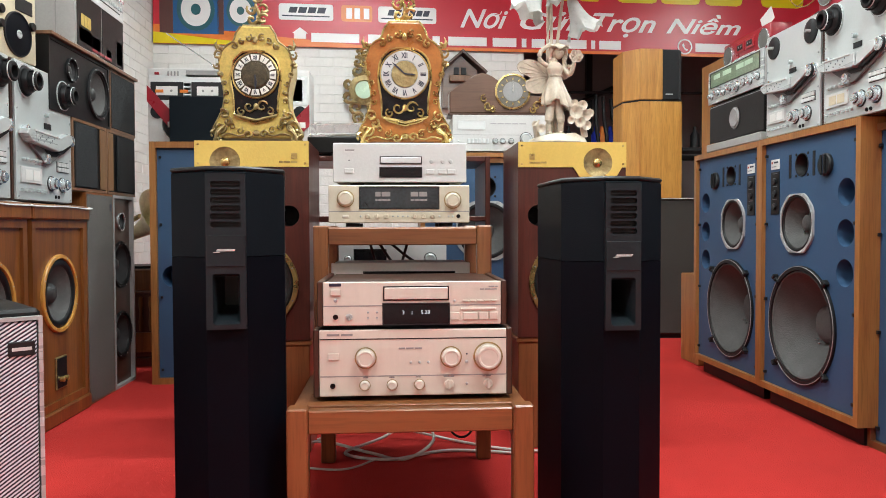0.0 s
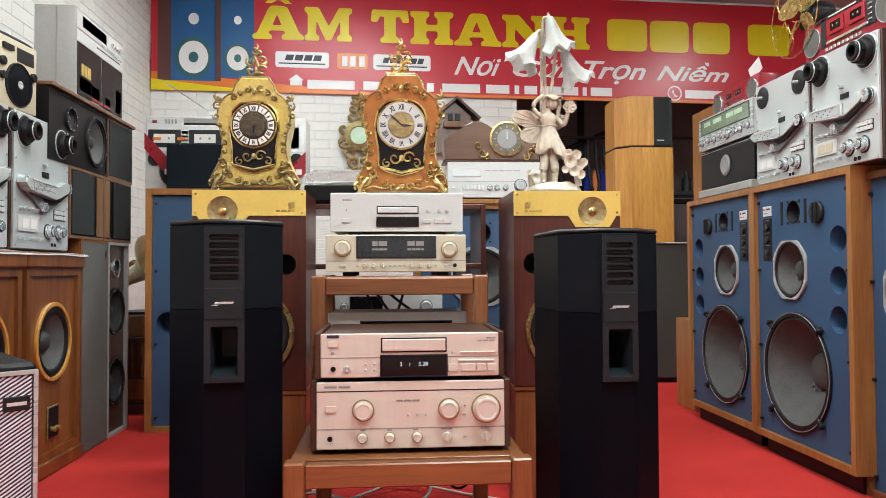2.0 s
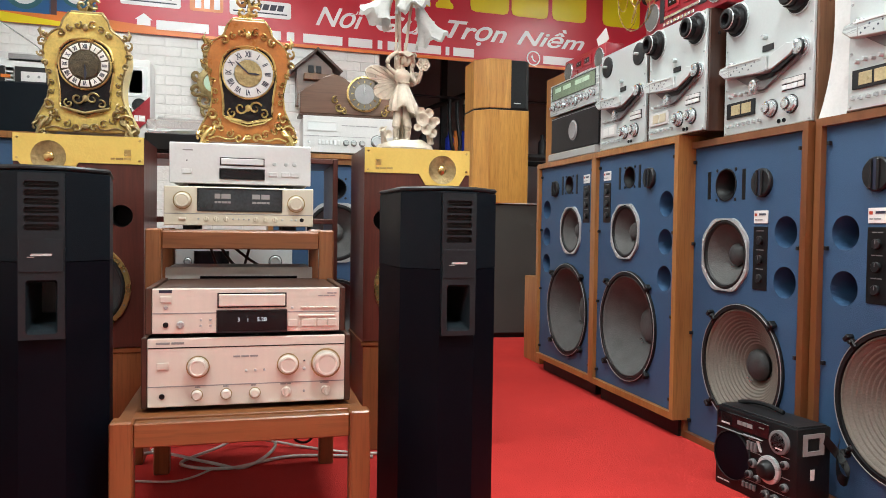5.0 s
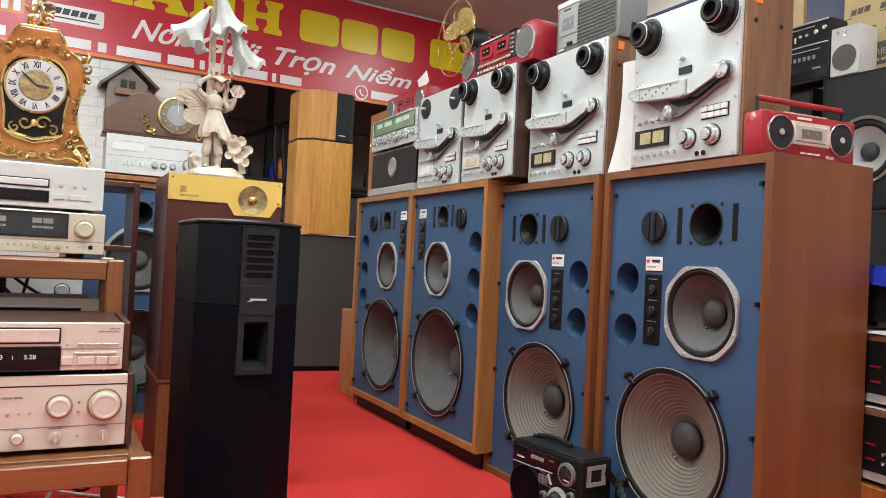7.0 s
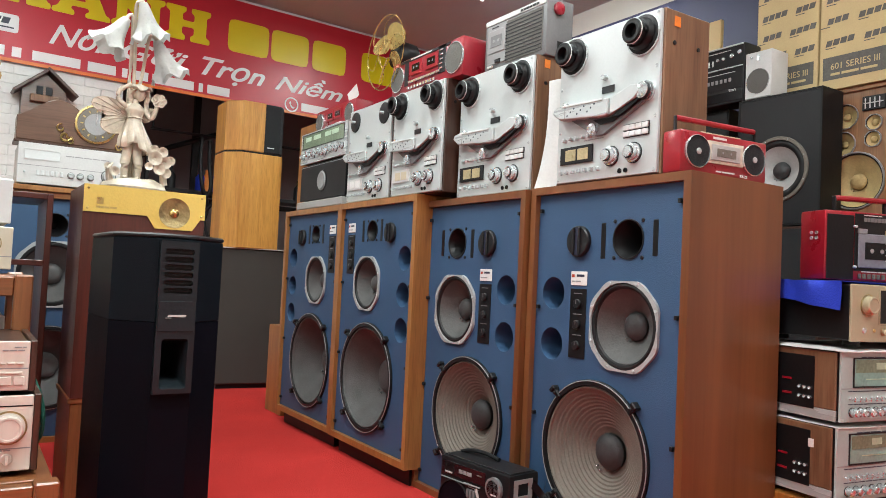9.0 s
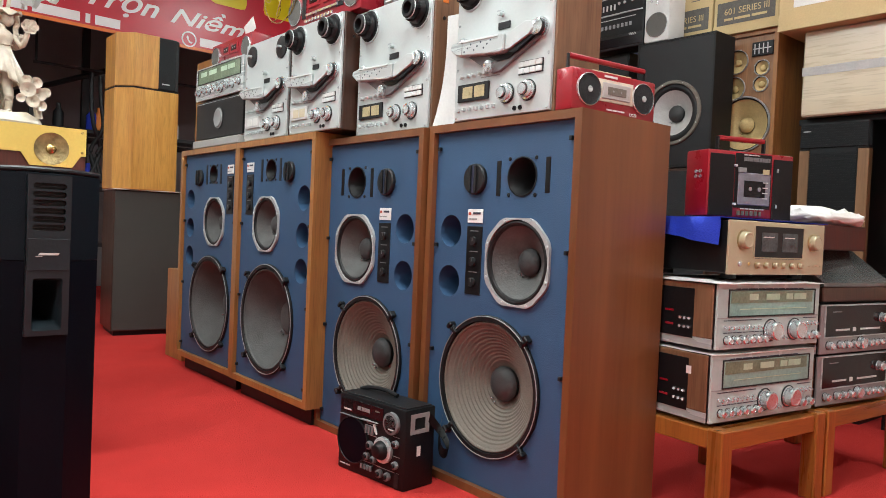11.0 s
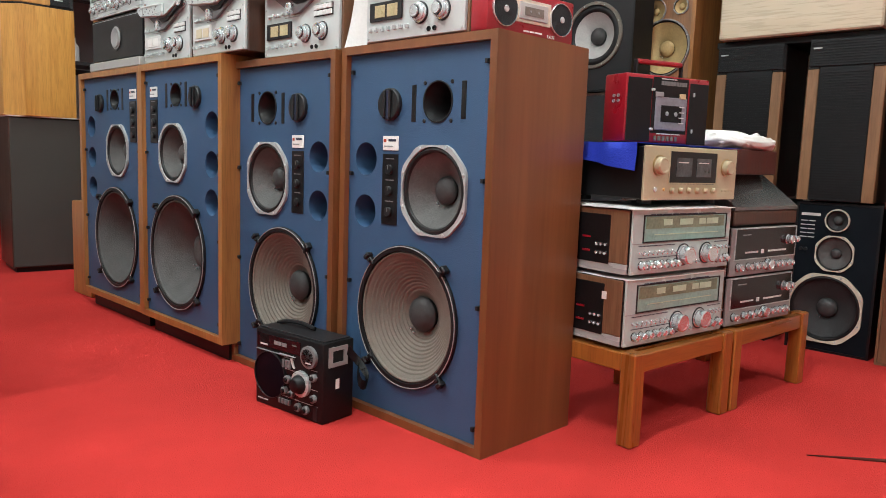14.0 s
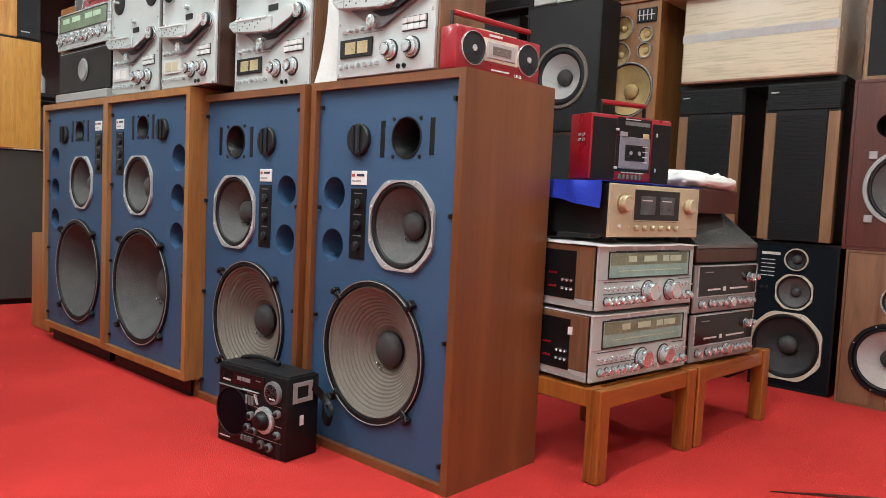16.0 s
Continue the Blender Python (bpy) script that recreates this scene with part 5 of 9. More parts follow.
# ---------------------------------------------------------------- radios and boomboxes
def boombox(label, w, h, d, body, feats, name="boombox", handle=None, group="", reach=0.46):
    """Portable radio; features as for component, plus round speakers and cassette doors."""
    t = thing(name, label, "radio", group)
    part("body", box(-w / 2, w / 2, 0, d, 0, h, 0.006, seg=2), body, t)
    for ft in feats:
        kind = ft[0]
        x, z = -w / 2 + ft[1] * w, ft[2] * h
        if kind == "speaker":
            r, ring, cloth = ft[3], ft[4], ft[5]
            p = part("speaker_grille", turned([(r, 0), (r, -0.004), (r * 0.5, -0.007), (0, -0.008)], (x, 0, z), seg=36), cloth, t)
            part("grille_ring", turned([(r * 1.05, 0), (r * 1.05, -0.006), (r * 1.005, -0.007), (r * 0.99, -0.003)], (x, 0, z), seg=36), ring, p)
            if len(ft) > 6:
                part("grille_badge", disc((x, -0.0065, z), r * 0.2, 0.004, seg=20), ft[6], p)
        elif kind == "panel":
            part("panel", box(x - ft[3] / 2, x + ft[3] / 2, -0.003, 0, z - ft[4] / 2, z + ft[4] / 2, 0.001), ft[5], t)
        elif kind == "door":
            p = part("cassette_door", box(x - ft[3] / 2, x + ft[3] / 2, -0.006, 0, z - ft[4] / 2, z + ft[4] / 2, 0.002), ft[5], t)
            part("cassette_window", box(x - ft[3] * 0.33, x + ft[3] * 0.33, -0.0075, -0.006, z - ft[4] * 0.25, z + ft[4] * 0.25, 0.0005), ft[6] if len(ft) > 6 else DARKDIAL, p)
            for s in (-1, 1):
                part("tape_hub", disc((x + s * ft[3] * 0.14, -0.0075, z), ft[4] * 0.07, 0.001, seg=14), GREYPLASTIC, p)
        elif kind == "key":
            part("key", box(x - ft[3] / 2, x + ft[3] / 2, -0.008, 0, z - ft[4] / 2, z + ft[4] / 2, 0.001), ft[5], t)
        elif kind == "knob":
            part("knob", turned([(ft[3], 0), (ft[3], -0.010), (ft[3] * 0.85, -0.012), (0, -0.012)], (x, 0, z), seg=28), ft[4], t)
        elif kind == "print":
            part("small_print", bars(x, x + ft[3], z, ft[4], -ft[7] if len(ft) > 7 else 0.0, words=ft[5], seed=7), ft[6], t)
        elif kind == "topkey":
            for k in range(ft[3]):
                part("top_key", box(x + 0.022 * k, x + 0.022 * k + 0.018, d * 0.35, d * 0.6, h, h + 0.008, 0.001), ft[4], t)
        elif kind == "text":
            letters("model_mark", ft[4], x, z, ft[3], -0.0008, ft[5], t)
    if handle:
        hh, m = handle
        p = part("handle", box(-w * reach, w * reach, d * 0.4, d * 0.62, h + hh - 0.014, h + hh, 0.004), m, t)
        for s in (-1, 1):
            part("handle_arm", box(s * (w * reach + 0.001) - 0.003, s * (w * reach + 0.001) + 0.003, d * 0.44, d * 0.58, h * 0.8, h + hh - 0.002, 0.001), CHARCOAL, p)
    return t


lx = boombox("small red cassette radio with twin speakers on a monitor", 0.325, 0.113, 0.065, DARKRED, [
    ("speaker", 0.18, 0.52, 0.042, CHROME, DARKCLOTH, STEEL), ("speaker", 0.83, 0.52, 0.042, CHROME, DARKCLOTH, STEEL), ("panel", 0.5, 0.56, 0.135, 0.06, PORCELAIN), ("door", 0.5, 0.56, 0.108, 0.044, CONE_WHITE, CONE_TAN),
    ("topkey", 0.3, 1, 7, CREAM), ("print", 0.36, 0.88, 0.05, 0.006, 1, PAPER), ("print", 0.40, 0.10, 0.07, 0.004, 3, PAPER), ("text", 0.68, 0.05, 0.011, "LX-22", PAPER)], handle=(0.042, DARKRED))
put(lx, 1.893, 1.226, 1.121, -6)
rb = boombox("glossy red double-speaker cassette radio on a blue cloth", 0.325, 0.20, 0.10, DARKRED, [
    ("panel", 0.16, 0.48, 0.09, 0.185, BLACK), ("panel", 0.87, 0.46, 0.075, 0.185, BLACK), ("panel", 0.52, 0.56, 0.138, 0.165, BLACK),
    ("door", 0.53, 0.44, 0.122, 0.098, PALEDOOR, DARKDIAL), ("print", 0.62, 0.30, 0.02, 0.003, 1, LIGHTGREY, 0.0075), ("print", 0.62, 0.38, 0.02, 0.003, 1, LIGHTGREY, 0.0075), ("print", 0.62, 0.46, 0.02, 0.003, 1, LIGHTGREY, 0.0075), ("print", 0.62, 0.54, 0.02, 0.003, 1, LIGHTGREY, 0.0075), ("knob", 0.30, 0.78, 0.004, LIGHTGREY), ("knob", 0.30, 0.2, 0.004, LIGHTGREY), ("key", 0.38, 0.72, 0.03, 0.014, GREYPLASTIC), ("key", 0.66, 0.71, 0.022, 0.016, AMBER), ("print", 0.40, 0.86, 0.10, 0.012, 9, DARKGREY, 0.003), ("print", 0.40, 0.945, 0.06, 0.003, 4, LIGHTGREY, 0.003), ("print", 0.38, 0.13, 0.09, 0.003, 5, LIGHTGREY, 0.003)] + [("key", 0.36 + 0.05 * k, 0.07, 0.007, 0.014, CONE_TAN) for k in range(6)] + [("key", 0.80 + 0.0 * k, 0.2 + 0.55 * k, 0.004, 0.012, STEEL) for k in range(2)], handle=(0.05, DARKRED), reach=0.27)
for sy in (0.03, 0.05):
    for sz in (0.12, 0.135):
        part("side_jack", turned([(0.005, 0), (0.005, 0.004), (0, 0.004)], (-0.1665, sy, sz), "x", 12), STEEL, rb)
put(rb, 2.39, 1.085, 0.863, -20)
r2 = boombox("red twin cassette radio lying on a reel deck", 0.54, 0.15, 0.12, REDPLASTIC, [
    ("speaker", 0.1, 0.5, 0.052, CHROME, GREYCLOTH), ("speaker", 0.9, 0.5, 0.058, CHROME, GREYCLOTH), ("door", 0.38, 0.66, 0.09, 0.06, DARKRED), ("door", 0.6, 0.66, 0.09, 0.06, DARKRED), ("panel", 0.74, 0.6, 0.05, 0.11, CHARCOAL), ("panel", 0.235, 0.6, 0.03, 0.11, CHARCOAL), ("panel", 0.49, 0.93, 0.38, 0.012, CHARCOAL), ("print", 0.30, 0.92, 0.16, 0.005, 8, LIGHTGREY, 0.003), ("key", 0.5, 0.3, 0.24, 0.01, CHROME)] + [("key", 0.74, 0.36 + 0.12 * k, 0.02, 0.006, CHROME) for k in range(5)]
    + [("key", 0.28 + 0.045 * k, 0.14, 0.016, 0.012, CHROME) for k in range(9)])
put(r2, 1.70, 2.50, 1.577, -90)
r1 = boombox("older red cassette radio lying on a receiver", 0.46, 0.125, 0.10, REDPLASTIC, [("speaker", 0.12, 0.5, 0.045, CHROME, GREYCLOTH), ("speaker", 0.88, 0.5, 0.045, CHROME, GREYCLOTH), ("door", 0.4, 0.62, 0.08, 0.05, DARKRED), ("door", 0.6, 0.62, 0.08, 0.05, DARKRED), ("key", 0.5, 0.2, 0.2, 0.012, CHROME)])
put(r1, 1.73, 3.42, 1.545, -90)
tagged(mesh_object("paper_tag", slab([(-0.06, 0), (0.05, 0.03), (0.04, 0.085), (-0.07, 0.055)], -0.001, 0.001), PAPER, 0), "white card propped on a red radio", "paper").matrix_basis = pose(1.76, 3.25, 1.66, 12, 0, -90)
gr = boombox("grey mono cassette recorder with perforated grille on a reel deck", 0.345, 0.20, 0.12, DARKGREY, [("panel", 0.66, 0.47, 0.2, 0.15, GREYCLOTH), ("panel", 0.22, 0.50, 0.115, 0.145, GREYPLASTIC), ("door", 0.22, 0.55, 0.1, 0.085, GREYPLASTIC, DARKGREY), ("key", 0.25, 0.18, 0.03, 0.012, BLACK), ("key", 0.12, 0.1, 0.03, 0.008, LIGHTGREY), ("panel", 0.5, 0.93, 0.335, 0.018, LIGHTGREY), ("print", 0.60, 0.905, 0.10, 0.008, 6, CHARCOAL, 0.003), ("print", 0.13, 0.80, 0.04, 0.005, 1, CHARCOAL, 0.003)], handle=(0.018, STEEL))
for k in range(11):
    part("grille_slat", box(-0.045 + 0.0, 0.152, -0.0042, -0.0031, 0.026 + 0.0128 * k, 0.030 + 0.0128 * k), CHARCOAL, gr)
part("tuning_wheel", turned([(0.022, 0), (0.022, 0.008), (0.016, 0.010), (0, 0.010)], (0.1735, 0.05, 0.165), "x", 24), REDPLASTIC, gr, "red tuning wheel")
part("side_socket", box(0.1727, 0.1745, 0.05, 0.075, 0.03, 0.055, 0.0005), BLACK, gr)
put(gr, 1.77, 2.015, 1.577, -90)
pr = boombox("worn black portable shortwave radio standing on the carpet", 0.315, 0.245, 0.125, BLACK, [
    ("speaker", 0.24, 0.43, 0.072, CHARCOAL, LOWERBLACK), ("panel", 0.36, 0.865, 0.205, 0.042, DARKDIAL), ("panel", 0.15, 0.865, 0.05, 0.036, CHARCOAL), ("print", 0.09, 0.80, 0.035, 0.005, 1, LIGHTGREY, 0.003), ("print", 0.30, 0.84, 0.06, 0.012, 3, GREYPLASTIC, 0.003), ("print", 0.57, 0.88, 0.02, 0.004, 1, CONE_TAN, 0.003),
    ("knob", 0.82, 0.80, 0.034, DARKGREY), ("knob", 0.82, 0.80, 0.0305, DARKDIAL), ("print", 0.80, 0.725, 0.024, 0.004, 2, LIGHTGREY, 0.0121),
    ("knob", 0.71, 0.44, 0.040, STEEL), ("knob", 0.51, 0.44, 0.013, DARKGREY), ("knob", 0.47, 0.29, 0.012, DARKGREY), ("knob", 0.57, 0.27, 0.011, DARKGREY), ("knob", 0.885, 0.56, 0.012, DARKGREY), ("knob", 0.885, 0.30, 0.012, DARKGREY),
    ("knob", 0.67, 0.13, 0.013, DARKGREY), ("knob", 0.78, 0.125, 0.013, DARKGREY), ("panel", 0.90, 0.115, 0.018, 0.045, CHARCOAL), ("print", 0.04, 0.07, 0.05, 0.004, 2, LIGHTGREY), ("key", 0.50, 0.745, 0.075, 0.0025, GREYPLASTIC), ("key", 0.27, 0.735, 0.15, 0.002, DARKGREY)]
    + [("key", 0.45 + 0.045 * k, 0.635, 0.009, 0.026, DARKGREY) for k in range(3)] + [("key", 0.40 + 0.045 * k, 0.145, 0.009, 0.016, DARKGREY) for k in range(4)]
    + [("print", 0.44, 0.56, 0.05, 0.002, 1, GREYPLASTIC), ("print", 0.44, 0.705, 0.05, 0.002, 1, GREYPLASTIC), ("print", 0.38, 0.205, 0.09, 0.002, 1, GREYPLASTIC), ("print", 0.62, 0.20, 0.10, 0.002, 1, GREYPLASTIC), ("print", 0.83, 0.64, 0.03, 0.002, 1, GREYPLASTIC), ("print", 0.84, 0.40, 0.03, 0.002, 1, GREYPLASTIC)], name="portable_radio")
part("tuning_knob", turned([(0.029, -0.0122), (0.029, -0.017), (0.020, -0.034), (0.017, -0.036), (0, -0.036)], (0.0665, 0, 0.108), seg=32), BLACK, pr, "black cone-shaped tuning knob")
part("band_lever", slab([(0.028, 0.150), (0.034, 0.148), (0.022, 0.178), (0.016, 0.176)], -0.006, -0.0005), LIGHTGREY, pr)
for kx, kz, kr in ((0.51, 0.44, 0.0075), (0.47, 0.29, 0.007), (0.57, 0.27, 0.0065), (0.885, 0.56, 0.007), (0.885, 0.30, 0.007), (0.67, 0.13, 0.0075), (0.78, 0.125, 0.0075)):
    part("knob_cap", disc((-0.1575 + kx * 0.315, -0.012, kz * 0.245), kr, 0.006, seg=18), BLACK, pr)
part("top_plate", box(-0.15, 0.15, 0.012, 0.115, 0.2452, 0.249, 0.001), CHARCOAL, pr, "charcoal top plate")
part("side_bracket", holed([(0, -0.03), (0.075, -0.03), (0.075, 0.03), (0, 0.03)], [[(0.015, -0.018), (0.06, -0.018), (0.06, 0.018), (0.015, 0.018)]], 0, 0.004), GREYPLASTIC, pr).matrix_basis = pose(0.162, 0.02, 0.20, 0, 0, 90)
part("price_tag", box(0.1577, 0.1587, 0.05, 0.065, 0.10, 0.13), PAPER, pr, "white price tag")
strap = []
for i in range(14):
    u = i / 13
    strap.append((0.162 + 0.05 * math.sin(math.pi * u), 0.09 + 0.055 * u + 0.03 * math.sin(2 * math.pi * u), 0.20 - 0.10 * math.sin(math.pi * u) - 0.01 * u))
sb = bmesh.new()
pv = None
for p in strap:
    a, b = sb.verts.new(p), sb.verts.new((p[0] + 0.004, p[1] + 0.004, p[2] + 0.028))
    if pv:
        sb.faces.new((pv[0], pv[1], b, a))
    pv = (a, b)
bmesh.ops.solidify(sb, geom=sb.faces[:], thickness=0.003)
part("strap", sb, RUBBER, pr, "black carrying strap", 60)
part("telescopic_handle", rod(smooth_path([(-0.14, 0.075, 0.25), (-0.09, 0.075, 0.262), (-0.03, 0.08, 0.264), (0.03, 0.08, 0.256)], 4), 0.007), RUBBER, pr)
put(pr, 1.545, 1.833, 0, -84)


# ---------------------------------------------------------------- desk fan with brass blades
fan = thing("desk_fan", "antique black desk fan with brass blades and wire cage", "fan")
part("base", turned([(0.075, 0), (0.075, 0.012), (0.05, 0.03), (0.022, 0.05), (0.018, 0.12), (0, 0.12)], (0, 0.04, 0), "z", 32), BLACK, fan)
part("motor", turned([(0.02, -0.01), (0.055, 0.0), (0.065, 0.03), (0.06, 0.09), (0.03, 0.12), (0, 0.125)], (0, 0.0, 0.22), seg=32), BLACK, fan)
part("neck", rod([(0, 0.04, 0.11), (0, 0.05, 0.17)], 0.014), BLACK, fan)
for k in range(4):
    a = radians(35 + 90 * k)
    pts = [(0.02, -0.01), (0.045, -0.036), (0.075, -0.054), (0.105, -0.055), (0.128, -0.038), (0.14, 0.0), (0.132, 0.028), (0.112, 0.045), (0.08, 0.045), (0.05, 0.03), (0.02, 0.01)]
    sm_ = [(q.x, q.z) for q in smooth_path([(x, 0, z) for x, z in pts], 3)]
    b = slab(sm_, -0.002, 0.0)
    b.transform(Matrix.Translation((0, -0.03, 0.22)) @ Matrix.Rotation(a, 4, "Y") @ Matrix.Rotation(radians(24), 4, "X"))
    part("blade", b, BRASS, fan, "polished brass blade")
for r in (0.06, 0.165):
    part("cage_ring", rod([(r * math.cos(a), -0.05, 0.22 + r * math.sin(a)) for a in [2 * math.pi * i / 40 for i in range(40)]], 0.0024, closed=True, seg=6), BRASS, fan)
for k in range(6):
    a0 = math.pi * k / 3
    pts = [((0.03 + 0.14 * i / 8) * math.cos(a0 + 0.6 * math.sin(i / 8 * math.pi)), -0.065 + 0.002 * i, 0.22 + (0.03 + 0.14 * i / 8) * math.sin(a0 + 0.6 * math.sin(i / 8 * math.pi))) for i in range(9)]
    part("cage_wire", rod(pts, 0.0017, seg=6), BRASS, fan)
put(fan, 1.74, 2.83, 1.577, -90)


# ---------------------------------------------------------------- clocks
def numeral_ring(parent, cx, cz, r, size, y, material, turn_out=True):
    for k, s in enumerate(("XII", "I", "II", "III", "IIII", "V", "VI", "VII", "VIII", "IX", "X", "XI")):
        a = -2 * math.pi * k / 12
        ob = letters("numeral", s, 0, -size * 0.36, size, 0, material, parent, align="CENTER", thick=0.0004, fat=0.0006)
        ob.data.transform(Matrix.Translation((cx, y, cz)) @ Matrix.Rotation(-a, 4, "Y") @ Matrix.Translation((0, 0, r)) @ Matrix.Diagonal((0.95, 1, 1.45, 1)))


def bracket_clock(label, shell, plates, m=1):
    """A waisted rococo bracket clock with gilt mounts."""
    t = thing("bracket_clock", label, "clock", "ornate bracket clocks")
    half = [(0.118, 0.018), (0.140, 0.03), (0.146, 0.05), (0.128, 0.085), (0.110, 0.13), (0.108, 0.18), (0.118, 0.23), (0.124, 0.27), (0.118, 0.305), (0.098, 0.333), (0.074, 0.35), (0.066, 0.375), (0.048, 0.40)]
    sm = [(p.x, p.z) for p in smooth_path([(x, 0, z) for x, z in half], 3)]
    body = part("case", slab(sm + [(-x, z) for x, z in sm[::-1]], 0.0, 0.135, bevel=0.004), shell, t, "lacquered waisted wooden case")
    win = [(0.074, 0.10), (0.075, 0.15), (0.081, 0.19), (0.085, 0.23), (0.074, 0.282), (0.043, 0.310), (0.0, 0.317)]
    ws = [(p.x, p.z) for p in smooth_path([(x, 0, z) for x, z in win], 3)]
    outline = ws + [(-x, z) for x, z in ws[::-1][1:]] + [(-0.05, 0.083), (0, 0.07), (0.05, 0.083)]
    part("window_back", slab(outline, -0.003, -0.0005), DARKDIAL, body, "dark glazed pendulum window")
    part("window_frame", rod([(x, -0.005, z) for x, z in outline], 0.0036, closed=True, seg=6), BRASS, body)
    dial = part("dial", turned([(0.086, -0.004), (0.086, -0.009), (0.082, -0.011), (0, -0.011)], (0, 0, 0.228), seg=48), DARKBRONZE if plates else STEEL, t, "round dial with roman numerals")
    if plates:
        for k in range(12):
            a = 2 * math.pi * k / 12
            b = slab([(-0.0125, 0.054), (0.0125, 0.054), (0.0165, 0.077), (-0.0165, 0.077)], -0.014, -0.0115, bevel=0.001)
            b.transform(Matrix.Translation((0, 0, 0.228)) @ Matrix.Rotation(a, 4, "Y"))
            part("numeral_plate", b, ENAMEL, dial)
        numeral_ring(dial, 0, 0.228, 0.0655, 0.014, -0.0146, INK)
    else:
        part("chapter_ring", turned([(0.082, -0.0112), (0.082, -0.0125), (0.05, -0.0125), (0.05, -0.0112)], (0, 0, 0.228), seg=48), LIGHTGREY, dial, "silvered chapter ring")
        numeral_ring(dial, 0, 0.228, 0.0665, 0.0185, -0.013, INK)
    part("dial_centre", turned([(0.047, -0.0115), (0.046, -0.015), (0.02, -0.0165), (0, -0.0165)], (0, 0, 0.228), seg=36), DARKBRONZE if plates else AGEDBRASS, dial, "engraved gilt centre")
    part("bezel", turned([(0.089, -0.004), (0.089, -0.011), (0.086, -0.0125), (0.0835, -0.011)], (0, 0, 0.228), seg=48), BRASS, dial)
    for ang, ln in (((178, 0.06), (172, 0.042)) if plates else ((-48, 0.062), (95, 0.04))):
        b = slab([(-0.002, 0), (0.002, 0), (0.0032, ln * 0.7), (0, ln), (-0.0032, ln * 0.7)], -0.0195, -0.018)
        b.transform(Matrix.Translation((0, 0, 0.228)) @ Matrix.Rotation(radians(ang), 4, "Y"))
        part("clock_hand", b, INK, dial)
    dial.matrix_basis = Matrix.Translation((0, 0, 0.232)) @ Matrix.Diagonal((0.90, 1, 0.90, 1)) @ Matrix.Translation((0, 0, -0.228))
    gilt = AGEDBRASS if plates else BRASS
    # gilt mounts: edge mouldings, corner scrolls, feet, apron and finial
    for s in (-1, 1):
        part("edge_moulding", rod([(s * (x + 0.001), -0.001, z) for x, z in sm], 0.0032, seg=6), gilt, t)
        b = bmesh.new()
        for cx, cz, sz, st in ((0.125, 0.055, 0.032, 0.5), (0.112, 0.10, 0.024, 2.2), (0.142, 0.035, 0.022, 4.0), (0.098, 0.075, 0.02, 1.2)):
            scroll(s * cx * 0.97, cz, sz * 0.72, s, st, -0.006, 0.0046, b)
        part("lower_mount", b, gilt, t, "gilt rococo corner mount")
        b = bmesh.new()
        for cx, cz, sz, st in ((0.128, 0.30, 0.024, 1.0), (0.132, 0.265, 0.018, 3.0), (0.122, 0.235, 0.016, 5.0), (0.118, 0.325, 0.014, 2.0)):
            scroll(s * cx * 0.99, cz, sz * 0.62, -s, st, -0.003, 0.004, b)
        rod([(s * 0.126, -0.002, 0.32), (s * 0.134, -0.006, 0.335), (s * 0.128, -0.004, 0.352)], [0.007, 0.006, 0.002], b, 6)
        part("shoulder_mount", b, gilt, t, "gilt shoulder mount")
        b = rod(smooth_path([(s * 0.11, 0.0, 0.06), (s * 0.13, -0.012, 0.035), (s * 0.138, -0.012, 0.012), (s * 0.146, -0.01, 0.0)], 4), [0.008 - 0.0003 * i for i in range(13)], None, 8)
        scroll(s * 0.13, 0.012, 0.012, s, 0, -0.010, 0.0045, b)
        part("foot", b, gilt, t)
        part("rear_foot", box(s * 0.13 - 0.012, s * 0.13 + 0.012, 0.105, 0.13, 0, 0.03, 0.003), gilt, t)
    b = bmesh.new()
    for s in (-1, 1):
        scroll(s * 0.022, 0.36, 0.013, s, 1.0, -0.005, 0.0034, b)
        scroll(s * 0.045, 0.348, 0.011, -s, 2.0, -0.005, 0.0034, b)
        scroll(s * 0.072, 0.332, 0.012, s, 2.0, -0.004, 0.004, b)
    ball((0, -0.008, 0.352), 0.009, b, (1, 0.5, 1.4))
    part("crest_mount", b, gilt, t, "gilt shell under the finial")
    b = bmesh.new()
    for s in (-1, 1):
        scroll(s * 0.022, 0.125, 0.021, s, 0.4, -0.010, 0.0032, b)
        scroll(s * 0.048, 0.108, 0.015, -s, 2.0, -0.010, 0.003, b)
    ball((0, -0.010, 0.125), 0.009, b, (1, 0.5, 1.3))
    rod([(-0.07, -0.01, 0.095), (0, -0.012, 0.078), (0.07, -0.01, 0.095)], 0.005, b, 6)
    part("pendulum_mount", b, gilt, t, "gilt scrollwork below the dial")
    b = bmesh.new()
    for s in (-1, 1):
        scroll(s * 0.026, 0.032, 0.015, s, 0.0, -0.006, 0.0036, b)
    ball((0, -0.006, 0.035), 0.011, b, (1.2, 0.5, 0.9))
    part("apron_mount", b, gilt, t)
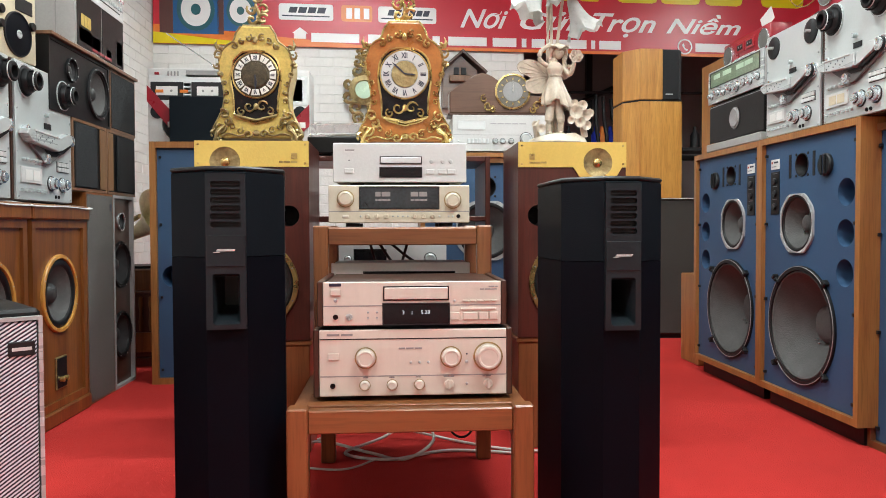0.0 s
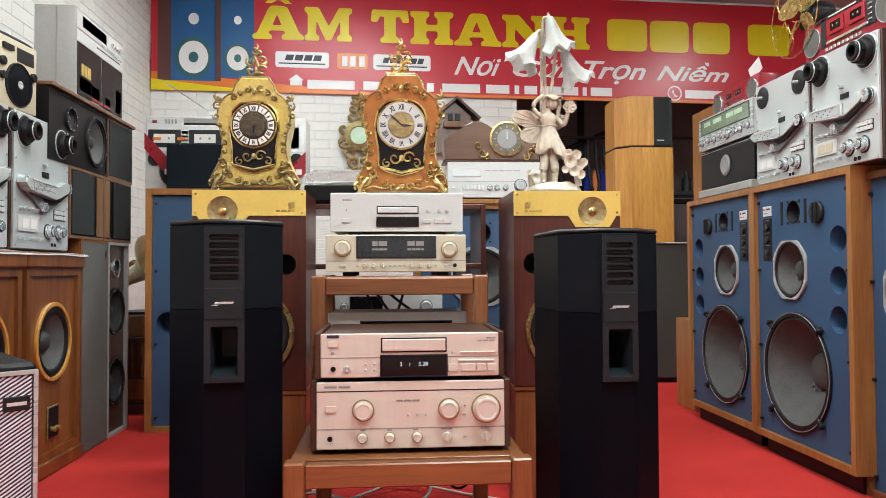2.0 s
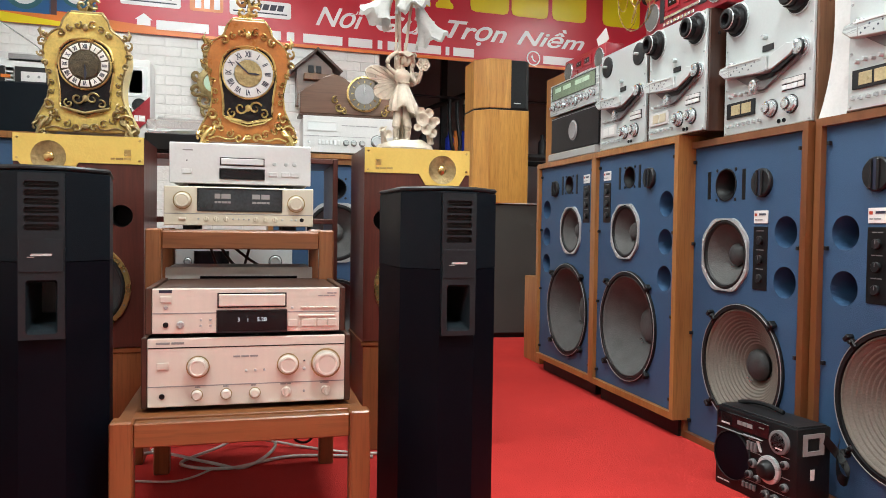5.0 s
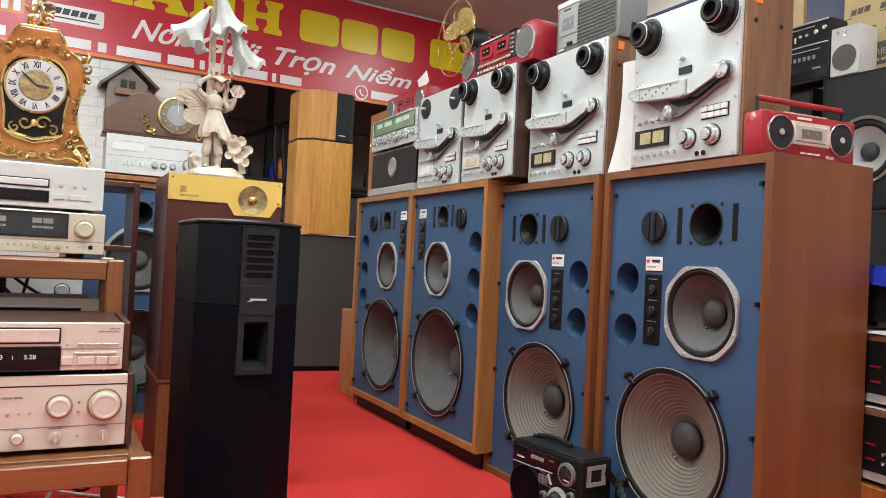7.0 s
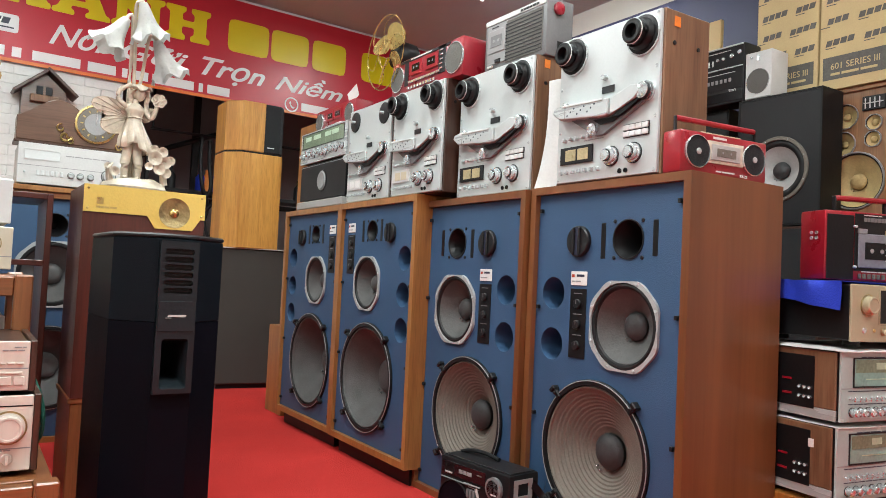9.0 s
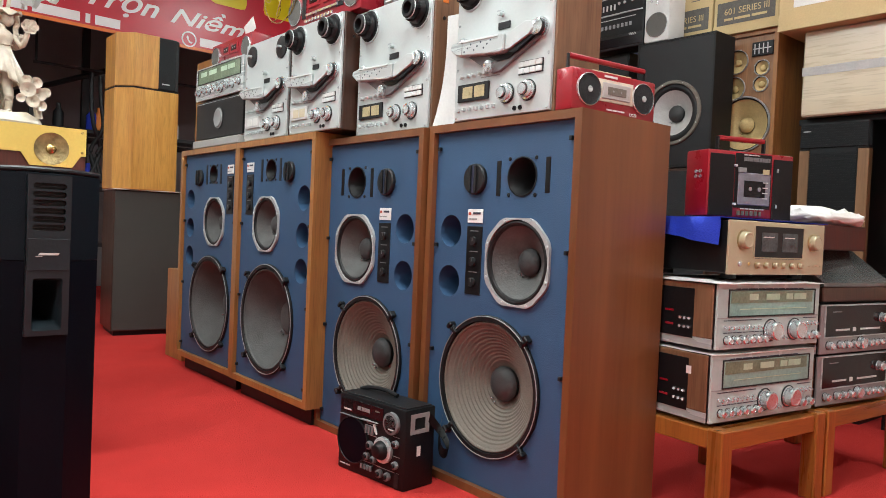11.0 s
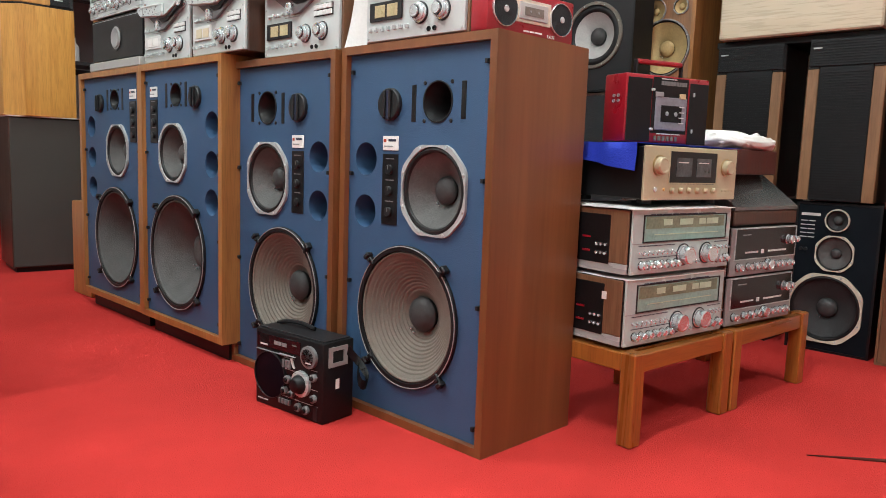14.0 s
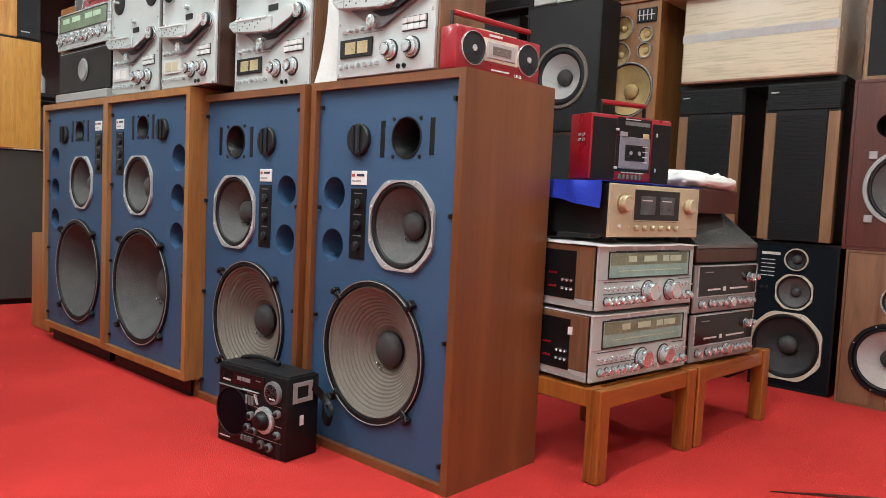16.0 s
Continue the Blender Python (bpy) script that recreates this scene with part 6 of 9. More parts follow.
    # fine gilt leafwork beside the window and along the base
    for s in (-1, 1):
        for cx, cz, sz, st in ((0.055, 0.045, 0.013, 1.0), (0.083, 0.058, 0.012, 2.6), (0.100, 0.145, 0.010, 0.6), (0.100, 0.172, 0.009, 2.0), (0.105, 0.205, 0.010, 3.4)):
            part("leaf_mount", scroll(s * cx, cz, sz, s, st, -0.004, 0.0026), gilt, t)
        part("base_mount", rod(smooth_path([(s * 0.03, -0.004, 0.034), (s * 0.06, -0.005, 0.026), (s * 0.09, -0.005, 0.034), (s * 0.118, -0.004, 0.026)], 4), 0.003, None, 6), gilt, t)
    part("top_block", box(-0.05, 0.05, 0.02, 0.115, 0.3995, 0.412, 0.003), gilt, t)
    b = bmesh.new()
    for s in (-1, 1):
        scroll(s * 0.018, 0.435, 0.020, s, 0.6, 0.04, 0.0055, b)
        scroll(s * 0.02, 0.47, 0.018, -s, 2.5, 0.045, 0.005, b)
        scroll(s * 0.008, 0.505, 0.014, s, 1.8, 0.045, 0.004, b)
    rod(smooth_path([(0, 0.05, 0.41), (0.006, 0.05, 0.45), (-0.008, 0.05, 0.49), (0.004, 0.05, 0.52), (0, 0.05, 0.535)], 4), [0.009 - 0.0004 * i for i in range(17)], b, 6)
    part("finial", b, gilt, t, "openwork gilt finial")
    return t


put(bracket_clock("yellow lacquer bracket clock with aged gilt mounts", YELLOWSHELL, True), -0.402, 2.60, 1.057)
put(bracket_clock("orange lacquer bracket clock with bright gilt mounts", ORANGESHELL, False, 2), 0.105, 2.40, 1.0235)

MANTELWOOD = wood("brown_polished_wood", (0.15, 0.075, 0.045), (0.09, 0.042, 0.025), 0.3, along=0, clear=0.4)
mantel = thing("mantel_clock", "dark brown mantel clock with brass dial on a receiver", "clock")
arch = [(-0.245, 0.014), (0.245, 0.014), (0.245, 0.10)] + [(0.245 - 0.49 * i / 20, 0.10 + 0.115 * math.exp(-((i / 20 - 0.66) / 0.26) ** 2)) for i in range(1, 21)]
part("case", slab(arch, 0, 0.13, bevel=0.004), MANTELWOOD, mantel)
part("plinth", box(-0.252, 0.252, -0.006, 0.135, 0, 0.0135, 0.003), DARKWOOD, mantel)
md_ = part("dial", turned([(0.082, -0.001), (0.082, -0.008), (0.074, -0.01), (0, -0.01)], (0.075, 0, 0.122), seg=40), CONE_TAN, mantel, "dull grey-gold dial")
part("bezel", turned([(0.09, -0.0005), (0.09, -0.011), (0.082, -0.013), (0.08, -0.008)], (0.075, 0, 0.122), seg=40), BRASS, md_)
part("inner_disc", turned([(0.05, -0.0102), (0.05, -0.0115), (0, -0.0115)], (0.075, 0, 0.122), seg=36), GREYPLASTIC, md_)
for k in range(12):
    b = box(-0.003, 0.003, -0.0125, -0.0102, 0.056, 0.068)
    b.transform(Matrix.Translation((0.075, 0, 0.122)) @ Matrix.Rotation(math.pi * k / 6, 4, "Y"))
    part("hour_mark", b, BRASS, md_)
for ang, ln in ((0, 0.06), (4, 0.04)):
    b = slab([(-0.0025, 0), (0.0025, 0), (0, ln)], -0.015, -0.013)
    b.transform(Matrix.Translation((0.075, 0, 0.122)) @ Matrix.Rotation(radians(ang), 4, "Y"))
    part("clock_hand", b, PAPER, md_)
for s in (-1, 1):
    b = bmesh.new()
    scroll(0.075 + s * 0.125, 0.05, 0.026, s, 0, -0.006, 0.005, b)
    scroll(0.075 + s * 0.145, 0.085, 0.02, -s, 1.4, -0.006, 0.004, b)
    scroll(0.075 + s * 0.105, 0.03, 0.018, s, 2.4, -0.006, 0.004, b)
    part("brass_spray", b, BRASS, mantel)
put(mantel, 0.596, 3.74, 1.331)

cuckoo = thing("cuckoo_clock", "carved brown wooden cuckoo clock hanging on the wall", "clock")
part("house", slab([(-0.14, 0), (0.14, 0), (0.14, 0.30), (0, 0.42), (-0.14, 0.30)], -0.12, 0), MANTELWOOD, cuckoo)
for s in (-1, 1):
    b = box(0, 0.27, -0.19, 0.0, 0, 0.022, 0.003)
    b.transform(Matrix.Translation((0, 0, 0.44)) @ Matrix.Rotation(radians(41 if s > 0 else 139), 4, "Y"))
    part("roof_slope", b, DARKWOOD, cuckoo, "shingled roof slope")
part("balcony", box(-0.09, 0.09, -0.17, -0.1205, 0.20, 0.25, 0.004), SIDEWOOD, cuckoo)
for xx in (-0.03, 0.03):
    part("little_door", box(xx - 0.022, xx + 0.022, -0.128, -0.1205, 0.26, 0.32, 0.004), CHARCOAL, cuckoo)
part("dial", turned([(0.055, 0), (0.055, -0.012), (0, -0.012)], (0, -0.1205, 0.12), seg=28), SIDEWOOD, cuckoo)
part("fir_tree", slab([(-0.03, 0), (0.03, 0), (0, 0.09)], -0.15, -0.1205), GREENCABLE, cuckoo)
put(cuckoo, 0.60, 6.105, 1.74, SKEW)

cartel = thing("wall_clock", "small gilt wall clock with green dial, carved frame", "clock")
own = turned([(0.12, -0.005), (0.12, -0.03), (0.075, -0.045), (0.07, -0.03)], (0, 0, 0), seg=36)
part("frame", own, AGEDBRASS, cartel)
part("dial", turned([(0.074, -0.02), (0.074, -0.03), (0, -0.03)], (0, 0, 0), seg=30), DIALPATCH, cartel)
b = bmesh.new()
for s in (-1, 1):
    for cz, sz, cx in ((0.15, 0.06, 0.05), (0.22, 0.045, 0.05), (0.28, 0.035, 0.03), (-0.14, 0.06, 0.06), (-0.22, 0.05, 0.04), (-0.29, 0.035, 0.02), (0.05, 0.05, 0.12), (-0.06, 0.05, 0.12)):
        scroll(s * cx, cz, sz, s, cz * 9, -0.02, 0.016, b)
part("ornament", b, AGEDBRASS, cartel)
put(cartel, -0.17, 6.04, 1.88, SKEW)

# ---------------------------------------------------------------- flower lamp with a figurine
lamp = thing("flower_lamp", "ivory lamp with three frosted flower shades on a speaker", "lamp")
rnd = random.Random(8)
own = turned([(0.10, 0), (0.105, 0.012), (0.095, 0.03), (0.07, 0.04), (0, 0.042)], (0, 0, 0), "z", 24)
for v in own.verts:
    v.co.x *= 1.0 + 0.12 * noise.noise(v.co * 30)
    v.co.z *= 1.0 + 0.3 * noise.noise(v.co * 25 + Vector((3, 0, 0))) if v.co.z > 0.005 else 1.0
    v.co.y *= 0.8
part("base", own, PORCELAIN, lamp, "rocky ivory base")
stems = {"a": [(-0.02, 0.03, 0.03), (-0.03, 0.04, 0.3), (-0.03, 0.03, 0.50), (-0.04, 0.0, 0.60), (-0.062, -0.01, 0.585)],
         "b": [(-0.01, 0.04, 0.03), (-0.012, 0.05, 0.3), (-0.018, 0.04, 0.52), (-0.03, 0.0, 0.64), (-0.012, -0.03, 0.645)],
         "c": [(0.0, 0.03, 0.03), (0.0, 0.045, 0.3), (0.012, 0.04, 0.43), (0.02, 0.0, 0.54), (0.042, -0.01, 0.53)]}
for k in stems:
    part("stem", rod(smooth_path(stems[k], 5), 0.006), PORCELAIN, lamp)


def bell(at, tilt, turnz, r, ln):
    own = bmesh.new()
    seg, prev = 30, None
    for i in range(9):
        u = i / 8
        rr = r * (0.20 + 0.36 * u ** 0.7 + 0.44 * u ** 3.2)
        ring = []
        for k in range(seg):
            a = 2 * math.pi * k / seg
            w = 1 + 0.10 * u ** 3 * math.sin(6 * a) + 0.05 * u ** 4 * math.sin(13 * a)
            ring.append(own.verts.new((rr * w * math.cos(a), rr * w * math.sin(a), -ln * u + 0.012 * u ** 4 * math.sin(6 * a + 1))))
        if prev:
            for k in range(seg):
                own.faces.new((prev[k], prev[(k + 1) % seg], ring[(k + 1) % seg], ring[k]))
        prev = ring
    bmesh.ops.solidify(own, geom=own.faces[:], thickness=0.003)
    own.transform(Matrix.Translation(at) @ Matrix.Rotation(turnz, 4, "Z") @ Matrix.Rotation(tilt, 4, "Y"))
    return own


for at, tilt, rz_, r, ln in (((-0.058, -0.01, 0.585), 0.5, 0.0, 0.066, 0.125), ((-0.014, -0.03, 0.645), -0.26, 0.2, 0.064, 0.125), ((0.042, -0.01, 0.53), -0.43, 0.1, 0.066, 0.13)):
    sh = part("flower_shade", bell(at, tilt, rz_, r, ln), WHITEGLASS, lamp, "frosted white flower shade")
    b = bmesh.new()
    for k in range(6):
        a = k * math.pi / 3
        slab([(0.0, 0.012), (0.012, -0.02), (0.0, -0.045), (-0.012, -0.02)], -0.0, 0.003, b)
        bmesh.ops.rotate(b, cent=(0, 0, 0), matrix=Matrix.Rotation(math.pi / 3, 3, "Z"), verts=b.verts)
        bmesh.ops.translate(b, vec=(0, 0, 0), verts=b.verts)
    for v in b.verts:
        d = Vector((v.co.x, v.co.y, 0))
    b.transform(Matrix.Translation(at) @ Matrix.Rotation(tilt, 4, "Y") @ Matrix.Translation((0, -0.0, 0.006)))
    part("calyx", b, PORCELAIN, sh)
b = bmesh.new()
for cx, cy, cz, r in ((0.05, -0.06, 0.115, 0.024), (0.085, -0.05, 0.105, 0.022), (0.075, -0.055, 0.14, 0.018), (0.045, -0.06, 0.145, 0.015), (0.105, -0.04, 0.115, 0.016), (0.065, -0.06, 0.08, 0.02), (0.09, -0.05, 0.07, 0.018), (0.03, -0.07, 0.085, 0.014), (-0.07, -0.04, 0.06, 0.016), (-0.09, -0.03, 0.075, 0.013)):
    turned([(0.3 * r, 0.6 * r), (0.8 * r, 0.2 * r), (r, -0.3 * r), (0.75 * r, -0.25 * r), (0.2 * r, 0.3 * r), (0, 0.3 * r)], (cx, cy, cz), "y", 12, b)
rod(smooth_path([(0.09, -0.03, 0.03), (0.08, -0.035, 0.08), (0.065, -0.03, 0.13), (0.055, -0.02, 0.16)], 4), 0.012, b)
rod([(-0.08, -0.02, 0.03), (-0.09, -0.03, 0.07), (-0.075, -0.03, 0.09)], [0.012, 0.009, 0.003], b)
part("flower_spray", b, PORCELAIN, lamp)
put(lamp, 0.662, 2.66, 1.057)
fig = bmesh.new()
for lx0, lx1 in ((-0.016, -0.022), (0.014, 0.02)):
    rod(smooth_path([(lx1, 0, 0.0), (lx1 * 1.05, -0.006, 0.05), (lx0, 0.0, 0.1), (lx0 * 0.8, 0.0, 0.17)], 4), [0.013, 0.0105, 0.011, 0.0125, 0.015, 0.0155, 0.015, 0.0155, 0.017, 0.018, 0.02, 0.02, 0.02], fig, 10)
    ball((lx1, -0.012, 0.004), 0.013, fig, (0.8, 1.5, 0.6), 1)
skirt = turned([(0.050, 0.110), (0.056, 0.114), (0.050, 0.14), (0.038, 0.172), (0.027, 0.196), (0.0225, 0.208), (0.026, 0.222), (0.031, 0.234), (0.028, 0.246), (0.018, 0.256), (0.0095, 0.261), (0.009, 0.274), (0, 0.276)], (0, 0, 0), "z", 56)
for v in skirt.verts:
    a = math.atan2(v.co.y, v.co.x)
    f = max(0.0, (0.205 - v.co.z) / 0.09)
    pl = 0.10 * f * math.sin(9 * a) + 0.05 * f * math.sin(17 * a + 1)
    v.co.x = v.co.x * (1 + pl) + 0.012 * f * f
    v.co.y *= 0.8 * (1 + pl)
    v.co.z += 0.010 * f * math.sin(3 * a + 0.6) - 0.016 * f * (v.co.x > 0.01)
merge(fig, skirt)
for k in range(11):
    ball((-0.022 + 0.0044 * k, -0.0215 + 0.0009 * abs(k - 5), 0.209), 0.0036, fig, (1, 0.7, 0.8), 1)
ball((0.012, -0.008, 0.292), 0.0215, fig, (0.86, 0.92, 1.14))
ball((0.012, -0.0275, 0.289), 0.0035, fig, (0.8, 1, 1.2), 1)
ball((0.009, 0.006, 0.298), 0.0265, fig, (1.0, 0.86, 0.95))
for k in range(9):
    s_ = -1 if k % 2 else 1
    x0 = 0.010 + s_ * (0.018 + 0.003 * (k % 3))
    rod(smooth_path([(x0, 0.004 - 0.003 * k % 7, 0.305), (x0 + s_ * 0.008, 0.0, 0.285), (x0 + s_ * 0.004, 0.004, 0.265), (x0 + s_ * 0.010, 0.006, 0.243 - 0.003 * k)], 3), [0.0065, 0.0065, 0.006, 0.006, 0.006, 0.0055, 0.005, 0.0045, 0.004, 0.002], fig, 6)
brim = turned([(0.020, 0.312), (0.030, 0.310), (0.039, 0.315), (0.040, 0.318), (0.030, 0.316), (0.022, 0.324), (0.0, 0.33)], (0, 0, 0), "z", 30)
for v in brim.verts:
    a = math.atan2(v.co.y, v.co.x)
    rr_ = math.hypot(v.co.x, v.co.y)
    v.co.z += 0.006 * math.sin(5 * a) * (rr_ > 0.025) + 0.012 * v.co.y / 0.04 * (rr_ > 0.015)
    v.co.x += 0.012
merge(fig, brim)
rod(smooth_path([(-0.026, 0, 0.246), (-0.054, -0.004, 0.266), (-0.052, -0.006, 0.296), (-0.018, -0.010, 0.322)], 4), [0.0095 - 0.0002 * i for i in range(13)], fig)
rod(smooth_path([(0.028, 0, 0.246), (0.050, -0.012, 0.214), (0.060, -0.026, 0.236), (0.064, -0.03, 0.262)], 4), [0.0095 - 0.0002 * i for i in range(13)], fig)
for k in range(6):
    a = k * 1.05
    turned([(0.003, 0.008), (0.010, 0.002), (0.0125, -0.006), (0.009, -0.004), (0, 0.002)], (0.068 + 0.014 * math.cos(a), -0.034, 0.274 + 0.012 * math.sin(a)), "y", 10, fig)
for pts in ([(-0.012, 0.212), (-0.04, 0.258), (-0.085, 0.272), (-0.118, 0.266), (-0.132, 0.248), (-0.118, 0.226), (-0.085, 0.21), (-0.10, 0.19), (-0.095, 0.165), (-0.065, 0.152), (-0.035, 0.160), (-0.02, 0.185)], [(0.02, 0.215), (0.045, 0.252), (0.07, 0.25), (0.066, 0.225), (0.04, 0.205)]):
    edge = smooth_path([(x, 0.023, z) for x, z in pts], 3, True)
    slab([(q.x, q.z) for q in edge], 0.022, 0.026, fig)
    rod([tuple(q) for q in edge], 0.0026, fig, 5, True)
    for p in pts[2:10]:
        rod(smooth_path([(pts[0][0], 0.021, pts[0][1]), (0.5 * (pts[0][0] + p[0]), 0.0205, 0.5 * (pts[0][1] + p[1]) + 0.004), (p[0] * 0.97, 0.021, p[1])], 3), 0.0018, fig, 5)
fs = tagged(mesh_object("fairy_statue", fig, PORCELAIN, 50), "ivory winged figurine standing on the lamp base", "statue")
put(fs, 0.648, 2.65, 1.098)

# ---------------------------------------------------------------- back row
bl = monitor("studio_monitor", "blue-fronted cabinet in orange teak behind the black tower", 0.66, 1.19, 0.42, [("port", 0.105, 0.53, 0.055), ("horn", 0.42, 0.98, 0.05), ("woofer", 0.36, 0.33, 0.19)], 1, CONE_GREY, False, TEAK, 0.03, group="")
put(bl, -0.79, 3.70, 0)
br = monitor("studio_monitor", "blue-fronted cabinet with pale-framed driver behind the rack", 0.66, 1.115, 0.42, [("horn", 0.33, 0.972, 0.052), ("mid", 0.33, 0.75, 0.15), ("woofer", 0.33, 0.33, 0.19)], 1, CONE_GREY, False, TEAK, 0.024, group="")
put(br, 0.53, 3.70, 0)
shelf = tagged(mesh_object("shelf_board", box(-0.40, 0.95, 3.685, 4.13, 1.1165, 1.140, 0.003), TEAK, 30), "brown board lying across the back row", "shelf")
wr = component("receiver", "white receiver under the mantel clock", "receiver", 0.475, 0.188, 0.3, LIGHTGREY, LIGHTGREY, [
    ("win", 0.2, 0.72, 0.14, 0.04, SILVER, LIGHTGREY), ("line", 0, 0.45, GREYPLASTIC)] + [("btn", 0.17 + 0.04 * k, 0.28, 0.012, 0.024, SILVER) for k in range(6)] + [("knob", 0.45, 0.28, 0.012, 0.012, STEEL), ("knob", 0.53, 0.28, 0.012, 0.012, STEEL), ("knob", 0.62, 0.28, 0.012, 0.012, STEEL), ("knob", 0.78, 0.35, 0.026, 0.016, STEEL), ("lever", 0.06, 0.28, STEEL), ("print", 0.4, 0.75, 0.18, 0.004, 5)])
put(wr, 0.60, 3.70, 1.1405)
tt = thing("turntable", "silver turntable under a clear dust cover", "turntable")
part("plinth", box(-0.2, 0.2, 0, 0.34, 0.012, 0.085, 0.004), SILVER, tt)
part("platter", turned([(0.14, 0.0855), (0.14, 0.10), (0, 0.10)], (-0.03, 0.17, 0), "z", 36), STEEL, tt)
part("dust_cover", box(-0.197, 0.197, 0.005, 0.335, 0.0857, 0.15, 0.006), GLASS, tt, "clear acrylic lid")
part("feet", box(-0.18, 0.18, 0.02, 0.3, 0, 0.0118), RUBBER, tt)
put(tt, -0.12, 3.72, 1.1405)
tosh = boombox("large silver double-cassette boombox with red corner labels", 0.80, 0.375, 0.20, LIGHTGREY, [
    ("panel", 0.5, 0.72, 0.78, 0.145, SILVER), ("door", 0.12, 0.70, 0.16, 0.09, CHARCOAL, PAPER), ("door", 0.37, 0.70, 0.16, 0.09, CHARCOAL, PAPER), ("panel", 0.35, 0.93, 0.18, 0.035, GREYPLASTIC), ("panel", 0.245, 0.70, 0.035, 0.08, LIGHTGREY),
    ("speaker", 0.06, 0.42, 0.032, CHROME, DARKCLOTH), ("speaker", 0.2, 0.26, 0.085, CHROME, DARKCLOTH), ("speaker", 0.8, 0.26, 0.085, CHROME, DARKCLOTH), ("speaker", 0.94, 0.42, 0.032, CHROME, DARKCLOTH), ("panel", 0.92, 0.72, 0.06, 0.11, GREYPLASTIC)]
    + [("key", 0.13 + 0.02 * k, 0.93, 0.006, 0.022, GREYPLASTIC) for k in range(4)] + [("key", 0.245, 0.55 + 0.05 * k, 0.03, 0.008, SILVER) for k in range(5)] + [("key", 0.06, 0.93, 0.022, 0.012, REDPLASTIC)])
for s in (-1, 1):
    b = slab([(-0.40, 0.21), (-0.40, 0.29), (-0.19, 0.06), (-0.19, 0.015), (-0.23, 0.0)] if s < 0 else [(0.40, 0.09), (0.40, 0.20), (0.31, 0.11), (0.31, 0.01)], -0.012, -0.0095)
    part("corner_label", b, REDPLASTIC, tosh, "red printed corner label")
    part("label_print", bars(-0.30 if s < 0 else 0.33, -0.23 if s < 0 else 0.38, 0.08, 0.028, -0.012, words=2), PAPER, tosh)
for k in (-0.22, -0.1):
    part("cassette_label", box(k - 0.24 + 0.1, k - 0.2 + 0.1, -0.0090, -0.0078, 0.253, 0.268), ORANGE, tosh)
part("aerial", rod([(-0.3, 0.15, 0.375), (-0.02, 0.14, 0.42)], 0.004), CHROME, tosh) if False else part("aerial", rod([(-0.08, 0.12, 0.376), (-0.12, 0.12, 0.43), (-0.34, 0.12, 0.58)], 0.003), CHROME, tosh)
put(tosh, -0.755, 3.80, 1.1905)
tagged(mesh_object("black_panel", box(-1.03, -0.76, 3.73, 3.745, 1.191, 1.415, 0.003), SATIN, 30), "loose black grille panel leaning on a boombox", "panel")

# gramophone on its cabinet
gram = thing("gramophone", "old gramophone with a tarnished brass horn", "gramophone")
part("base", box(-0.2, 0.2, -0.2, 0.2, 0, 0.12, 0.006), BROWNCAB, gram)
part("turntable_plate", turned([(0.15, 0.1205), (0.15, 0.135), (0, 0.135)], (0, 0, 0), "z", 32), BLACK, gram)
hornb = turned([(0.02, 0.34), (0.03, 0.2), (0.055, 0.08), (0.11, 0.0), (0.165, -0.04), (0.17, -0.045), (0.16, -0.036), (0.10, 0.005), (0.045, 0.085), (0.015, 0.34)], (0, 0, 0), "y", 28)
hornb.transform(Matrix.Translation((0.09, -0.12, 0.40)) @ Vector((0.82, -0.35, 0.45)).to_track_quat("-Y", "Z").to_matrix().to_4x4())
part("horn", hornb, PALEBRASS, gram, "flared brass horn")
part("arm", rod(smooth_path([(-0.16, 0.1, 0.12), (-0.18, 0.12, 0.25), (-0.16, 0.08, 0.36), (-0.05, 0.0, 0.42)], 4), 0.014), AGEDBRASS, gram)
put(gram, -1.36, 4.42, 0.4205)
gc = thing("cabinet", "small red-brown wooden cabinet under the gramophone", "cabinet")
part("body", box(-0.24, 0.24, 0, 0.42, 0.05, 0.405, 0.004), MAHOGANY, gc)
part("top_board", box(-0.26, 0.26, -0.02, 0.44, 0.4055, 0.42, 0.003), MAHOGANY, gc)
part("base_board", box(-0.25, 0.25, -0.01, 0.43, 0, 0.0495, 0.003), MAHOGANY, gc)
part("drawer_front", box(-0.2, 0.2, -0.012, -0.0005, 0.08, 0.19, 0.002), BROWNCAB, gc)
for k in range(8):
    part("spindle", turned([(0.01, 0.20), (0.014, 0.25), (0.008, 0.3), (0.014, 0.35), (0.01, 0.39)], (-0.19 + 0.054 * k, -0.012, 0), "z", 10), BROWNCAB, gc)
put(gc, -1.36, 4.2, 0)

